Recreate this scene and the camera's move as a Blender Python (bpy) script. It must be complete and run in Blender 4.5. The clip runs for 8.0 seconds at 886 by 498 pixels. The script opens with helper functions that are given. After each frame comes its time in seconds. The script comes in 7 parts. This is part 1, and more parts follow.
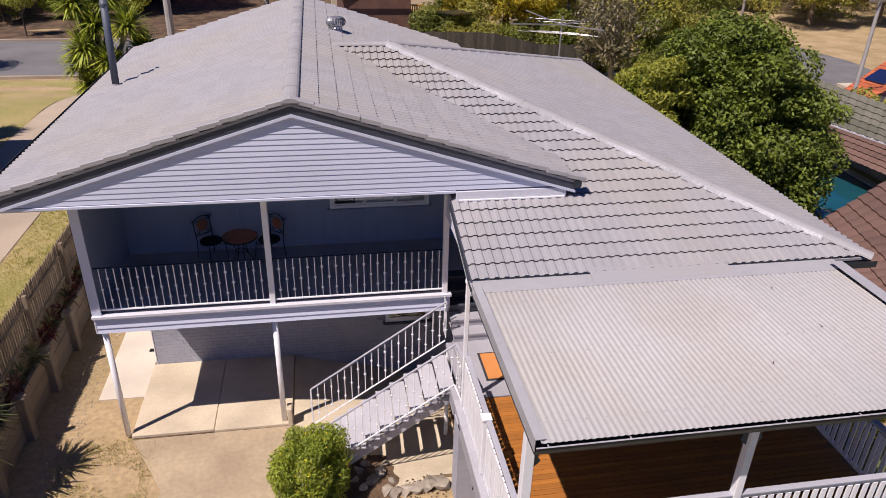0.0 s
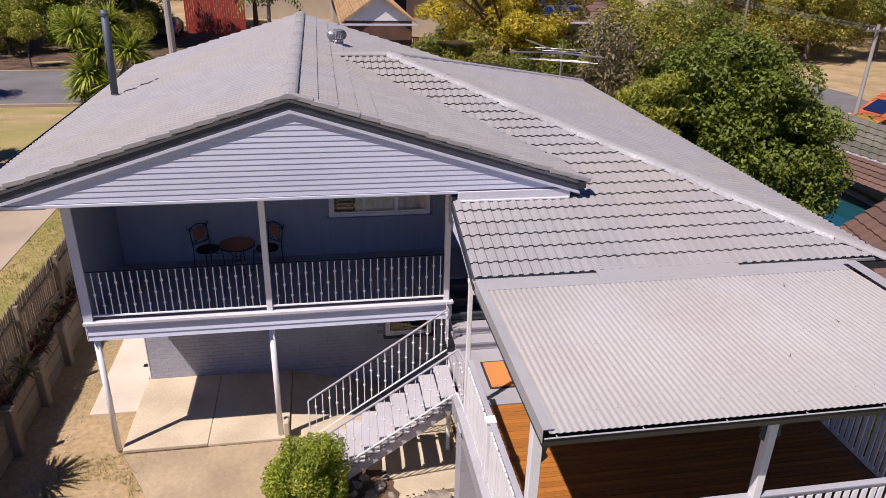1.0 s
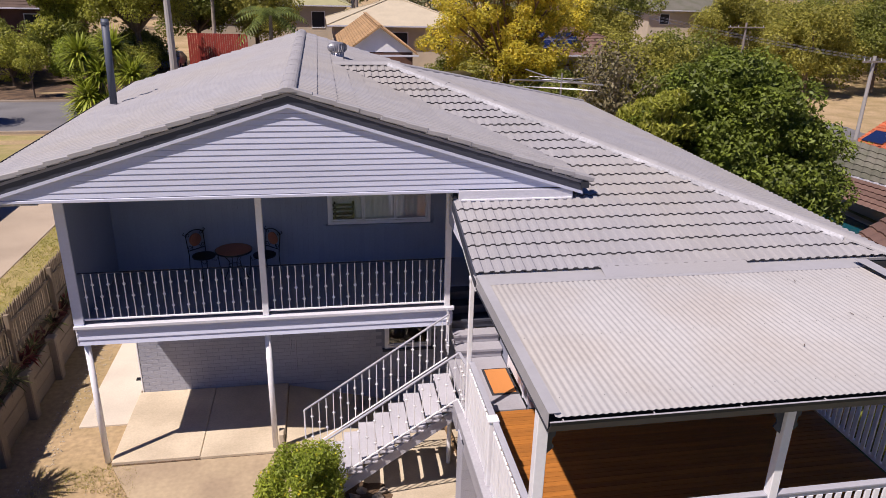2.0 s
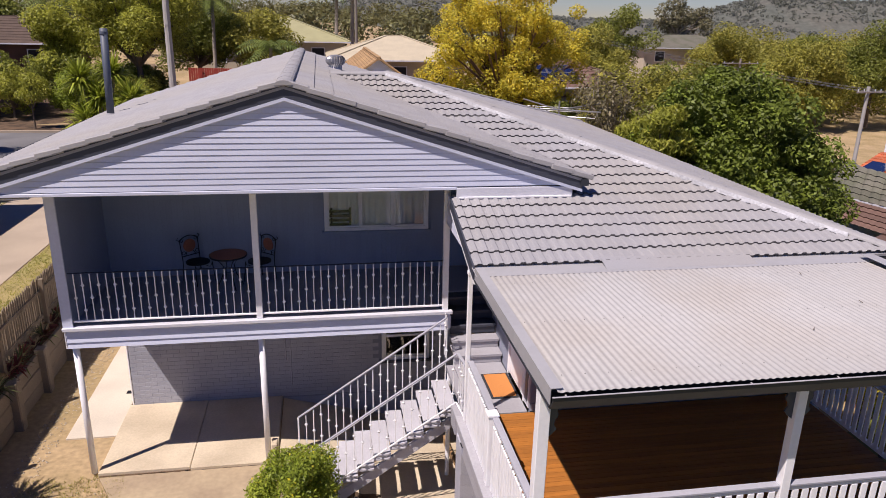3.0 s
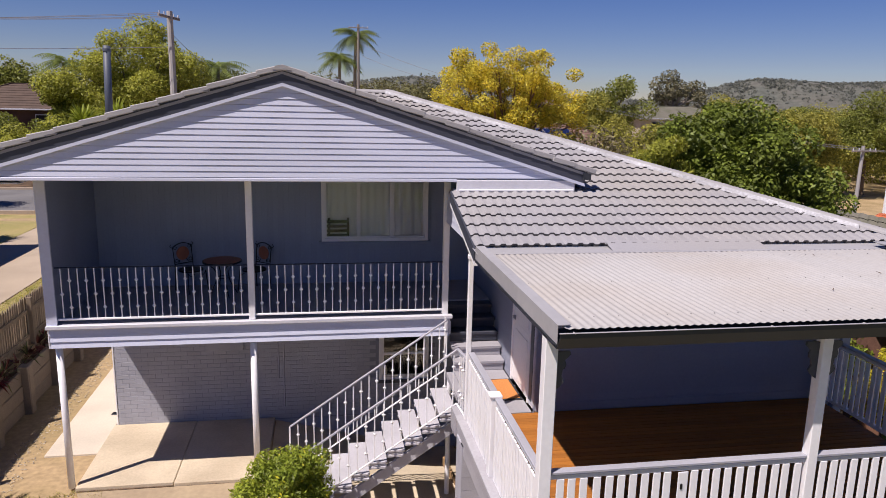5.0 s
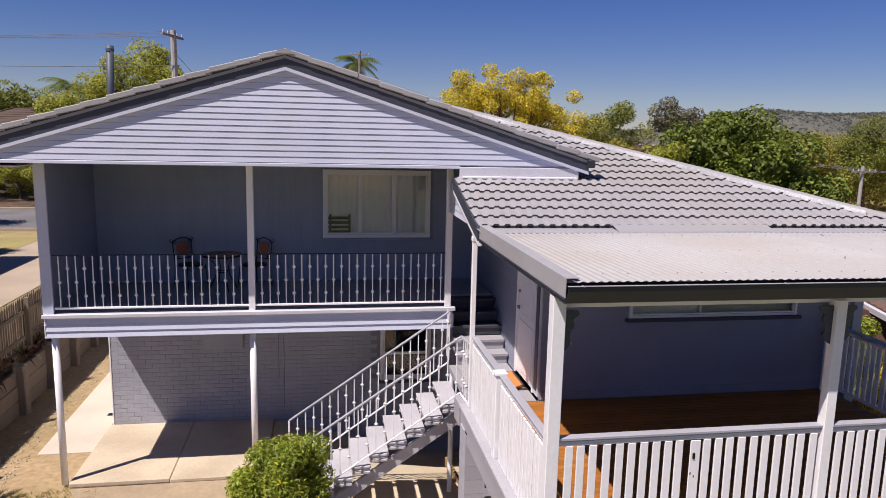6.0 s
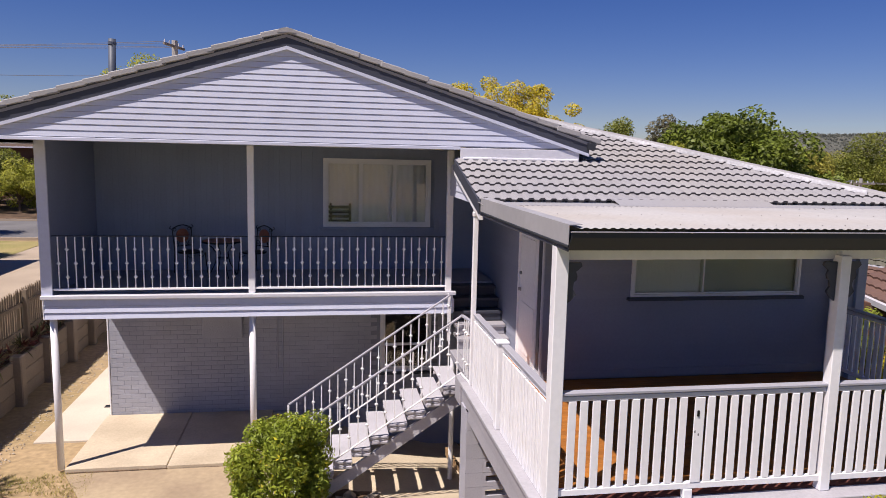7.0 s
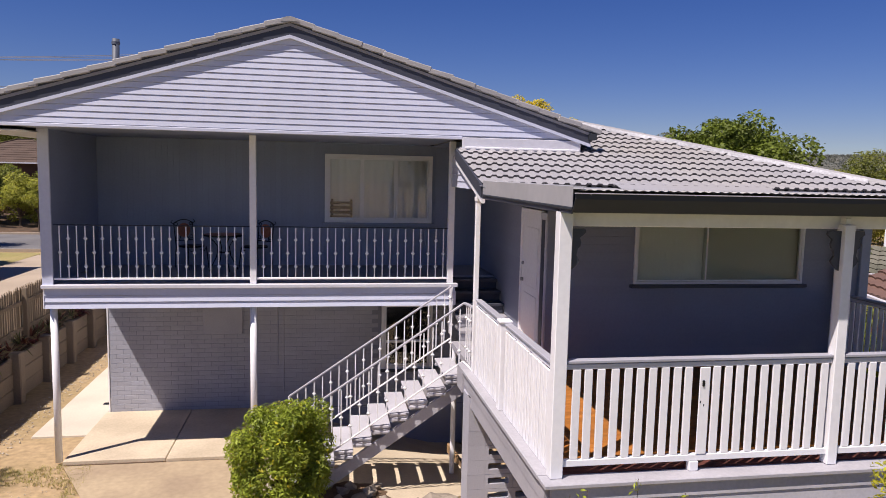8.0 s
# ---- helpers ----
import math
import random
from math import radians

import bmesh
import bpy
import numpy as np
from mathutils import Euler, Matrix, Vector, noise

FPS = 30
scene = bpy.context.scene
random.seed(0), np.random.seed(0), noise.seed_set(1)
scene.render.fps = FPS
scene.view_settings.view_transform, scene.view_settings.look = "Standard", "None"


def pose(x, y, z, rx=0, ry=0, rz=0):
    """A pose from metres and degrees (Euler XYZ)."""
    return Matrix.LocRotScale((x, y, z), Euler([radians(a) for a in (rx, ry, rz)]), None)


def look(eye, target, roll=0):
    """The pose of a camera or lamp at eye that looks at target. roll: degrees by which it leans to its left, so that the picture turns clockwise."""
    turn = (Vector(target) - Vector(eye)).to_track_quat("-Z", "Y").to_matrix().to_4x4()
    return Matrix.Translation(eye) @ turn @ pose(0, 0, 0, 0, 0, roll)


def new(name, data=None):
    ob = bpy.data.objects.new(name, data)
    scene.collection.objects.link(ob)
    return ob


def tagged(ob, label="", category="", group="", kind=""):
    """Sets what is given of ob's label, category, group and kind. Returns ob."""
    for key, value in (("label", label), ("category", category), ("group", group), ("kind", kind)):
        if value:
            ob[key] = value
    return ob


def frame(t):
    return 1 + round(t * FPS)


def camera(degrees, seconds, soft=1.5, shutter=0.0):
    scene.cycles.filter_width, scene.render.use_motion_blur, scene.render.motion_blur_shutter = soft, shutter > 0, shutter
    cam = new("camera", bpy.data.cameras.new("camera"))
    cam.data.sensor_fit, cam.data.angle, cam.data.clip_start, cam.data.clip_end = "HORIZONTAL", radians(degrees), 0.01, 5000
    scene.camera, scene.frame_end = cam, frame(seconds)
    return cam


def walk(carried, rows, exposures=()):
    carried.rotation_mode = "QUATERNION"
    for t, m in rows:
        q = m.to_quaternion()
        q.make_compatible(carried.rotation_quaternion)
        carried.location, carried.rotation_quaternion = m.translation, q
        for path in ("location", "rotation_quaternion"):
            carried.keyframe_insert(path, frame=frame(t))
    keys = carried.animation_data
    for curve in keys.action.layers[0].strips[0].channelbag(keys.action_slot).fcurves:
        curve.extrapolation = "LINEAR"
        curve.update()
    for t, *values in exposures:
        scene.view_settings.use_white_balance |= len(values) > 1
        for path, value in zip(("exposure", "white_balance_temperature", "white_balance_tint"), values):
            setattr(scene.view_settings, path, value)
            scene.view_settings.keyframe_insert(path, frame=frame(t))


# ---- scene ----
cam = camera(64.0, 8.0, soft=0.85)
PATH = [
    (0, (0.185, 0.008, 9.590), (0.501, 1.757, 8.672), 1.6),
    (0.5, (0.189, 0.021, 9.279), (0.506, 1.792, 8.405), 1.5),
    (1, (0.195, 0.018, 8.941), (0.513, 1.813, 8.119), 1.4),
    (1.5, (0.200, 0.017, 8.620), (0.519, 1.834, 7.847), 1.4),
    (3, (0.232, -0.012, 7.618), (0.561, 1.862, 7.000), 1.3),
    (3.5, (0.250, -0.035, 7.309), (0.580, 1.854, 6.742), 1.3),
    (4, (0.257, -0.042, 6.983), (0.588, 1.862, 6.469), 1.3),
    (4.5, (0.266, -0.039, 6.656), (0.599, 1.878, 6.195), 1.3),
    (6, (0.237, -0.018, 5.669), (0.571, 1.926, 5.342), 1.3),
    (6.5, (0.215, -0.047, 5.380), (0.552, 1.901, 5.081), 1.3),
    (7, (0.214, -0.077, 5.072), (0.551, 1.876, 4.803), 1.3),
    (7.5, (0.198, -0.102, 4.829), (0.536, 1.854, 4.587), 1.3),
    (8, (0.183, -0.119, 4.602), (0.521, 1.841, 4.391), 1.3),
]
walk(cam, [(t, look(eye, target, roll)) for t, eye, target, roll in PATH],
     [(0, 0.24, 6490, 19), (1.5, 0.27, 6480, 19), (4.5, 0.30, 6460, 18), (6.0, 0.35, 6445, 17), (8, 0.41, 6465, 17)])

# ---- light ----
SUN_WAY = Vector((1.13, 0.80, -2.39)).normalized()
world = bpy.data.worlds.new("sky")
scene.world = world
world.use_nodes = True
wn, wl = world.node_tree.nodes, world.node_tree.links
wn.clear()
sky = wn.new("ShaderNodeTexSky")
sky.sky_type, sky.sun_disc = "NISHITA", False
sky.sun_elevation = math.asin(-SUN_WAY.z)
sky.sun_rotation = math.atan2(-SUN_WAY.x, -SUN_WAY.y)
sky.air_density, sky.dust_density, sky.ozone_density, sky.altitude = 1.0, 0.0, 4.0, 300
background = wn.new("ShaderNodeBackground")
background.inputs["Strength"].default_value = 0.044
wout = wn.new("ShaderNodeOutputWorld")
richer = wn.new("ShaderNodeHueSaturation")
richer.inputs["Hue"].default_value, richer.inputs["Saturation"].default_value = 0.515, 1.3
wl.new(sky.outputs[0], richer.inputs["Color"])
bluer = wn.new("ShaderNodeMix")
bluer.data_type, bluer.blend_type = "RGBA", "MULTIPLY"
bluer.inputs["Factor"].default_value, bluer.inputs["B"].default_value = 1.0, (1.0, 0.97, 1.2, 1)
wl.new(richer.outputs[0], bluer.inputs["A"])
wl.new(bluer.outputs["Result"], background.inputs["Color"])
wl.new(background.outputs[0], wout.inputs["Surface"])
sun = new("sun", bpy.data.lights.new("sun", "SUN"))
sun.data.energy, sun.data.angle, sun.data.color = 4.7, radians(0.53), (1.0, 0.925, 0.835)
sun.matrix_world = Matrix.Translation((0, 0, 40)) @ SUN_WAY.to_track_quat("-Z", "Y").to_matrix().to_4x4()


# ---- materials ----
def material(name, colour, rough=0.7, metal=0.0, vary=0.12, grain=30.0, bump=0.15, blotch=1.2, spread=0.0, tint=None, stretch=(1, 1, 1), coat=0.0, leaf=0.0):
    """Paint or stone: fine grain and large blotches round one colour; spread: difference from piece to piece; tint: colour of the blotches."""
    m = bpy.data.materials.new(name)
    m.use_nodes = True
    n, l = m.node_tree.nodes, m.node_tree.links
    b = n["Principled BSDF"]
    geo = n.new("ShaderNodeNewGeometry")
    mapping = n.new("ShaderNodeMapping")
    mapping.inputs["Scale"].default_value = stretch
    l.new(geo.outputs["Position"], mapping.inputs["Vector"])
    fine, large = n.new("ShaderNodeTexNoise"), n.new("ShaderNodeTexNoise")
    fine.inputs["Scale"].default_value, fine.inputs["Detail"].default_value = grain, 6
    large.inputs["Scale"].default_value, large.inputs["Detail"].default_value = blotch, 5
    for t in (fine, large):
        l.new(mapping.outputs[0], t.inputs["Vector"])
    other = tint or [c * (1 - 1.6 * vary) for c in colour]
    mix = n.new("ShaderNodeMix")
    mix.data_type = "RGBA"
    ramp = n.new("ShaderNodeMapRange")
    ramp.inputs[1].default_value, ramp.inputs[2].default_value = 0.38, 0.66
    l.new(large.outputs["Fac"], ramp.inputs[0])
    l.new(ramp.outputs[0], mix.inputs["Factor"])
    mix.inputs["A"].default_value, mix.inputs["B"].default_value = (*colour, 1), (*other, 1)
    hsv = n.new("ShaderNodeHueSaturation")
    l.new(mix.outputs["Result"], hsv.inputs["Color"])
    value = n.new("ShaderNodeMapRange")
    value.inputs[1].default_value, value.inputs[2].default_value = 0.25, 0.75
    value.inputs[3].default_value, value.inputs[4].default_value = 1 - vary, 1 + vary
    l.new(fine.outputs["Fac"], value.inputs[0])
    last = value.outputs[0]
    if spread:
        info = n.new("ShaderNodeObjectInfo")
        add = n.new("ShaderNodeMath")
        add.operation = "ADD"
        l.new(info.outputs["Random"], add.inputs[0])
        l.new(geo.outputs["Random Per Island"], add.inputs[1])
        wrap = n.new("ShaderNodeMath")
        wrap.operation = "FRACT"
        l.new(add.outputs[0], wrap.inputs[0])
        rnd = n.new("ShaderNodeMapRange")
        rnd.inputs[3].default_value, rnd.inputs[4].default_value = 1 - spread, 1 + spread
        l.new(wrap.outputs[0], rnd.inputs[0])
        mul = n.new("ShaderNodeMath")
        mul.operation = "MULTIPLY"
        l.new(last, mul.inputs[0])
        l.new(rnd.outputs[0], mul.inputs[1])
        last = mul.outputs[0]
    l.new(last, hsv.inputs["Value"])
    l.new(hsv.outputs[0], b.inputs["Base Color"])
    b.inputs["Roughness"].default_value, b.inputs["Metallic"].default_value = rough, metal
    b.inputs["Coat Weight"].default_value = coat
    if leaf:
        b.inputs["Specular IOR Level"].default_value = 0.35
    if bump:
        bp = n.new("ShaderNodeBump")
        bp.inputs["Strength"].default_value, bp.inputs["Distance"].default_value = bump, 0.01
        l.new(fine.outputs["Fac"], bp.inputs["Height"])
        l.new(bp.outputs[0], b.inputs["Normal"])
    if leaf:
        tr = n.new("ShaderNodeBsdfTranslucent")
        l.new(hsv.outputs[0], tr.inputs["Color"])
        ms = n.new("ShaderNodeMixShader")
        ms.inputs[0].default_value = leaf
        l.new(b.outputs[0], ms.inputs[1])
        l.new(tr.outputs[0], ms.inputs[2])
        l.new(ms.outputs[0], n["Material Output"].inputs["Surface"])
    return m


def glass(name, colour=(0.95, 0.96, 0.96), ior=1.5):
    m = bpy.data.materials.new(name)
    m.use_nodes = True
    n, l = m.node_tree.nodes, m.node_tree.links
    n.remove(n["Principled BSDF"])
    clear, gloss, mix, fresnel = n.new("ShaderNodeBsdfTransparent"), n.new("ShaderNodeBsdfGlossy"), n.new("ShaderNodeMixShader"), n.new("ShaderNodeFresnel")
    clear.inputs["Color"].default_value = (*colour, 1)
    gloss.inputs["Roughness"].default_value = 0.03
    fresnel.inputs["IOR"].default_value = ior
    l.new(fresnel.outputs[0], mix.inputs[0])
    l.new(clear.outputs[0], mix.inputs[1])
    l.new(gloss.outputs[0], mix.inputs[2])
    l.new(mix.outputs[0], n["Material Output"].inputs["Surface"])
    return m


TILE = material("roof_tile_grey", (0.32, 0.315, 0.33), 0.62, vary=0.08, grain=60, bump=0.25, blotch=0.3, spread=0.05, tint=(0.335, 0.317, 0.298))
CAP = material("ridge_cap_grey", (0.345, 0.335, 0.335), 0.65, vary=0.08, grain=50, bump=0.3, spread=0.06)
MORTAR = material("pale_mortar", (0.48, 0.48, 0.50), 0.9, vary=0.25, grain=25, bump=0.8)
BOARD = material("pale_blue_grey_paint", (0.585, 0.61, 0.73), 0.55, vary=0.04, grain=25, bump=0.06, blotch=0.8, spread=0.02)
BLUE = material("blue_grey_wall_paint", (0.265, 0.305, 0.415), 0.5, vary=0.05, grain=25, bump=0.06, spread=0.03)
DECKWALL = material("mid_blue_grey_wall_paint", (0.265, 0.28, 0.35), 0.55, vary=0.05, grain=25, bump=0.08, spread=0.03)
WHITE = material("white_paint", (0.86, 0.855, 0.87), 0.45, vary=0.04, grain=18, bump=0.05, spread=0.02)
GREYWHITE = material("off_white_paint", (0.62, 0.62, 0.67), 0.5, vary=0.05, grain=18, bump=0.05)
SLATE = material("slate_barge_paint", (0.05, 0.055, 0.076), 0.5, vary=0.06, grain=20, bump=0.05)
GUTTER = material("dark_gutter_paint", (0.024, 0.028, 0.036), 0.6, vary=0.06, bump=0.03)
TREAD = material("pale_tread_paint", (0.50, 0.49, 0.53), 0.6, vary=0.08, grain=35, bump=0.12, spread=0.05)
RAILGREY = material("grey_handrail_paint", (0.40, 0.40, 0.45), 0.45, vary=0.06, bump=0.05)
NOSING = material("worn_grey_edge_paint", (0.43, 0.42, 0.45), 0.6, vary=0.09, grain=30, bump=0.12, spread=0.05)
STEP = material("grey_step_paint", (0.36, 0.35, 0.38), 0.6, vary=0.08, grain=35, bump=0.1, spread=0.06)
BRICK = material("painted_brick", (0.375, 0.385, 0.445), 0.7, vary=0.07, grain=55, bump=0.5, spread=0.04)
JOINT = material("painted_joint", (0.25, 0.26, 0.31), 0.85, vary=0.1, grain=60, bump=0.4)
BLOCK = material("painted_block", (0.40, 0.40, 0.45), 0.8, vary=0.09, grain=60, bump=0.5, spread=0.04)
SLAB = material("tan_concrete", (0.61, 0.515, 0.375), 0.85, vary=0.1, grain=30, bump=0.25, blotch=0.9, tint=(0.46, 0.38, 0.27))
WORN = material("worn_path_concrete", (0.43, 0.335, 0.215), 0.85, vary=0.12, grain=12, bump=0.2, blotch=0.8, tint=(0.33, 0.25, 0.165))
PATH_PALE = material("pale_concrete", (0.62, 0.55, 0.45), 0.85, vary=0.07, grain=30, bump=0.2)
DECK = material("oiled_deck_timber", (0.38, 0.138, 0.019), 0.75, vary=0.14, grain=14, bump=0.15, spread=0.14, stretch=(1, 14, 14))
DECK_RED = material("red_brown_deck_stain", (0.15, 0.045, 0.03), 0.75, vary=0.16, grain=14, bump=0.15, spread=0.12, stretch=(1, 14, 14))
MAT_COIR = material("coir_mat", (0.56, 0.22, 0.06), 0.95, vary=0.2, grain=120, bump=0.6)
IRON_CORR = material("corrugated_steel", (0.405, 0.395, 0.385), 0.6, 0.0, vary=0.06, grain=14, bump=0.04, blotch=0.7, tint=(0.385, 0.36, 0.335), spread=0.03)
SCREW = material("dull_roof_screw", (0.16, 0.155, 0.15), 0.7, vary=0.2, bump=0)
NAVY = material("dark_navy_paint", (0.022, 0.027, 0.045), 0.6, vary=0.06, bump=0.03)
FLASH = material("flashing_steel", (0.37, 0.365, 0.375), 0.5, vary=0.05, grain=10, bump=0.04)
STEEL = material("galvanised_steel", (0.35, 0.35, 0.37), 0.4, 0.6, vary=0.1, grain=25, bump=0.05)
FLUE = material("grey_flue_pipe", (0.075, 0.09, 0.12), 0.55, 0.0, vary=0.1, bump=0.05)
DARK = material("dark_interior", (0.03, 0.03, 0.035), 0.9, vary=0.1, bump=0)
IRON = material("black_wrought_iron", (0.02, 0.02, 0.022), 0.45, 0.5, vary=0.1, bump=0.05)
TERRA = material("terracotta_mosaic", (0.42, 0.15, 0.085), 0.5, vary=0.2, grain=45, bump=0.2)
CURTAIN = material("white_curtain", (0.9, 0.9, 0.9), 0.9, vary=0.04, grain=20, bump=0.05)
GLASS = glass("window_glass", ior=1.62)
SCREENED = glass("screened_glass", (0.90, 0.92, 0.88), 1.22)
FENCE = material("weathered_paling", (0.265, 0.205, 0.14), 0.9, vary=0.2, grain=10, bump=0.4, spread=0.16, stretch=(1, 1, 0.12))
SLEEPER = material("concrete_sleeper", (0.225, 0.18, 0.135), 0.9, vary=0.12, grain=40, bump=0.4, spread=0.08)
PALEPOLE = material("pale_pole", (0.44, 0.42, 0.40), 0.8, vary=0.15, grain=12, bump=0.2, stretch=(1, 1, 0.1))
POLE = material("weathered_pole", (0.30, 0.26, 0.23), 0.85, vary=0.2, grain=12, bump=0.3, stretch=(1, 1, 0.1))
BARK = material("bark", (0.16, 0.12, 0.085), 0.95, vary=0.25, grain=14, bump=0.8, stretch=(1, 1, 0.3))
TWIG = material("reddish_bark", (0.22, 0.13, 0.09), 0.95, vary=0.25, grain=14, bump=0.5, stretch=(1, 1, 0.3))
PALEBARK = material("pale_bark", (0.38, 0.33, 0.27), 0.9, vary=0.25, grain=9, bump=0.5, stretch=(1, 1, 0.3))
GROUND = material("dry_sandy_soil", (0.41, 0.295, 0.165), 0.95, vary=0.25, grain=9, bump=0.7, blotch=0.45, tint=(0.29, 0.215, 0.10))
GRASS = material("dry_lawn", (0.26, 0.235, 0.075), 0.95, vary=0.3, grain=22, bump=0.8, blotch=0.5, tint=(0.38, 0.29, 0.13))
MULCH = material("bark_mulch", (0.13, 0.08, 0.045), 0.95, vary=0.4, grain=30, bump=1.0, blotch=1.5)
ASPHALT = material("worn_asphalt", (0.17, 0.165, 0.165), 0.9, vary=0.15, grain=60, bump=0.4, blotch=0.4)
DRIVE = material("driveway_concrete", (0.42, 0.34, 0.255), 0.9, vary=0.12, grain=25, bump=0.3, blotch=0.6)
PEBBLE = material("pale_pebble", (0.46, 0.39, 0.30), 0.9, vary=0.2, grain=20, bump=0.3, spread=0.3)
ROCK = material("garden_rock", (0.33, 0.28, 0.22), 0.9, vary=0.25, grain=14, bump=0.8, spread=0.2)
BROWN_ROOF = material("brown_roof_tile", (0.16, 0.092, 0.07), 0.75, vary=0.12, grain=30, bump=0.3, blotch=0.8, spread=0.14)
MOSS_ROOF = material("mossy_roof_tile", (0.15, 0.14, 0.11), 0.85, vary=0.2, grain=20, bump=0.4, blotch=0.9, tint=(0.11, 0.112, 0.075), spread=0.14)
ORANGE_ROOF = material("orange_roof_tile", (0.55, 0.15, 0.06), 0.7, vary=0.15, grain=30, bump=0.3, spread=0.15)
TAN_ROOF = material("tan_roof_tile", (0.40, 0.25, 0.12), 0.8, vary=0.2, grain=20, bump=0.4, spread=0.2)
CREAM = material("cream_sheet_roof", (0.52, 0.45, 0.32), 0.6, vary=0.06, grain=8, bump=0.1)
OLIVE_ROOF = material("olive_sheet_roof", (0.36, 0.34, 0.18), 0.6, vary=0.06, grain=8, bump=0.1)
CREAM_WALL = material("cream_render", (0.55, 0.47, 0.36), 0.85, vary=0.06, bump=0.1)
RED = material("red_fence_paint", (0.42, 0.06, 0.04), 0.6, vary=0.12, bump=0.1)
CAR_PAINT = material("silver_car_paint", (0.3, 0.31, 0.33), 0.3, 0.5, vary=0.03, bump=0, coat=0.5)
TYRE = material("black_rubber", (0.02, 0.02, 0.02), 0.8, bump=0.1)
SOLAR = material("solar_cell_blue", (0.012, 0.016, 0.05), 0.12, vary=0.1, bump=0, coat=0.6)
LAWN = material("green_front_lawn", (0.085, 0.12, 0.03), 0.95, vary=0.3, grain=22, bump=0.8, blotch=0.5, tint=(0.14, 0.13, 0.05))
DARKROOF = material("dark_brown_roof_tile", (0.095, 0.062, 0.045), 0.8, vary=0.15, grain=25, bump=0.3, spread=0.15)
BLIND = material("grey_blind_cloth", (0.58, 0.59, 0.54), 0.9, vary=0.05, grain=20, bump=0.05)
SAIL = material("shade_sail", (0.62, 0.55, 0.45), 0.9, vary=0.05, bump=0.05)


# ---- small helpers ----
def thing(name, at, label, category, group="", kind=""):
    ob = new(name)
    ob.empty_display_size = 0.2
    ob.location = at
    return tagged(ob, label, category, group, kind)


def adopt(ob, parent):
    if parent is not None:
        ob.parent = parent
        if parent.type == "EMPTY":
            ob.matrix_parent_inverse = Matrix.Translation(-Vector(parent.location))
    return ob


def part(name, bm, mat, parent=None, label="", smooth=False):
    me = bpy.data.meshes.new(name)
    bm.normal_update()
    bm.to_mesh(me)
    bm.free()
    me.materials.append(mat)
    if smooth:
        me.polygons.foreach_set("use_smooth", [True] * len(me.polygons))
    ob = new(name, me)
    adopt(ob, parent)
    return tagged(ob, label) if label else ob


def mesh_part(name, verts, faces, mat, parent=None, label="", smooth=False):
    me = bpy.data.meshes.new(name)
    me.from_pydata([tuple(v) for v in verts], [], [tuple(f) for f in faces])
    me.materials.append(mat)
    if smooth:
        me.polygons.foreach_set("use_smooth", [True] * len(me.polygons))
    me.update()
    ob = new(name, me)
    adopt(ob, parent)
    return tagged(ob, label) if label else ob


def add_box(bm, lo, hi, bevel=0.0):
    vs = [bm.verts.new((x, y, z)) for x in (lo[0], hi[0]) for y in (lo[1], hi[1]) for z in (lo[2], hi[2])]
    fs = [bm.faces.new([vs[i] for i in f]) for f in ((0, 1, 3, 2), (4, 6, 7, 5), (0, 4, 5, 1), (2, 3, 7, 6), (0, 2, 6, 4), (1, 5, 7, 3))]
    if bevel:
        bmesh.ops.bevel(bm, geom=list({e for f in fs for e in f.edges}), offset=bevel, segments=1, affect="EDGES")


def box(name, lo, hi, mat, parent=None, label="", bevel=0.006):
    bm = bmesh.new()
    add_box(bm, lo, hi, bevel)
    return part(name, bm, mat, parent, label)


def add_tube(bm, a, b, r, r2=None, sides=10, caps=True):
    a, b = Vector(a), Vector(b)
    q = (b - a).to_track_quat("Z", "Y")
    r2 = r if r2 is None else r2
    rings = []
    for p, rad in ((a, r), (b, r2)):
        rings.append([bm.verts.new(p + q @ Vector((rad * math.cos(2 * math.pi * i / sides), rad * math.sin(2 * math.pi * i / sides), 0))) for i in range(sides)])
    for i in range(sides):
        bm.faces.new((rings[0][i], rings[0][(i + 1) % sides], rings[1][(i + 1) % sides], rings[1][i]))
    if caps:
        bm.faces.new(rings[0][::-1])
        bm.faces.new(rings[1])


def add_path(bm, points, r, sides=10):
    """One bent tube through all the points."""
    pts = [Vector(p) for p in points]
    rings = []
    for i, p in enumerate(pts):
        d = (pts[min(i + 1, len(pts) - 1)] - pts[max(i - 1, 0)]).normalized()
        s = d.cross(Vector((0.31, 0.17, 1))).normalized()
        t = s.cross(d)
        rings.append([bm.verts.new(p + s * r * math.cos(2 * math.pi * k / sides) + t * r * math.sin(2 * math.pi * k / sides)) for k in range(sides)])
    for a, b in zip(rings, rings[1:]):
        for k in range(sides):
            j = (k + 1) % sides
            bm.faces.new((a[k], a[j], b[j], b[k]))
    bm.faces.new(rings[0][::-1])
    bm.faces.new(rings[-1])


def tube(name, points, r, mat, parent=None, label="", sides=10):
    bm = bmesh.new()
    add_path(bm, points, r, sides)
    return part(name, bm, mat, parent, label, smooth=False)


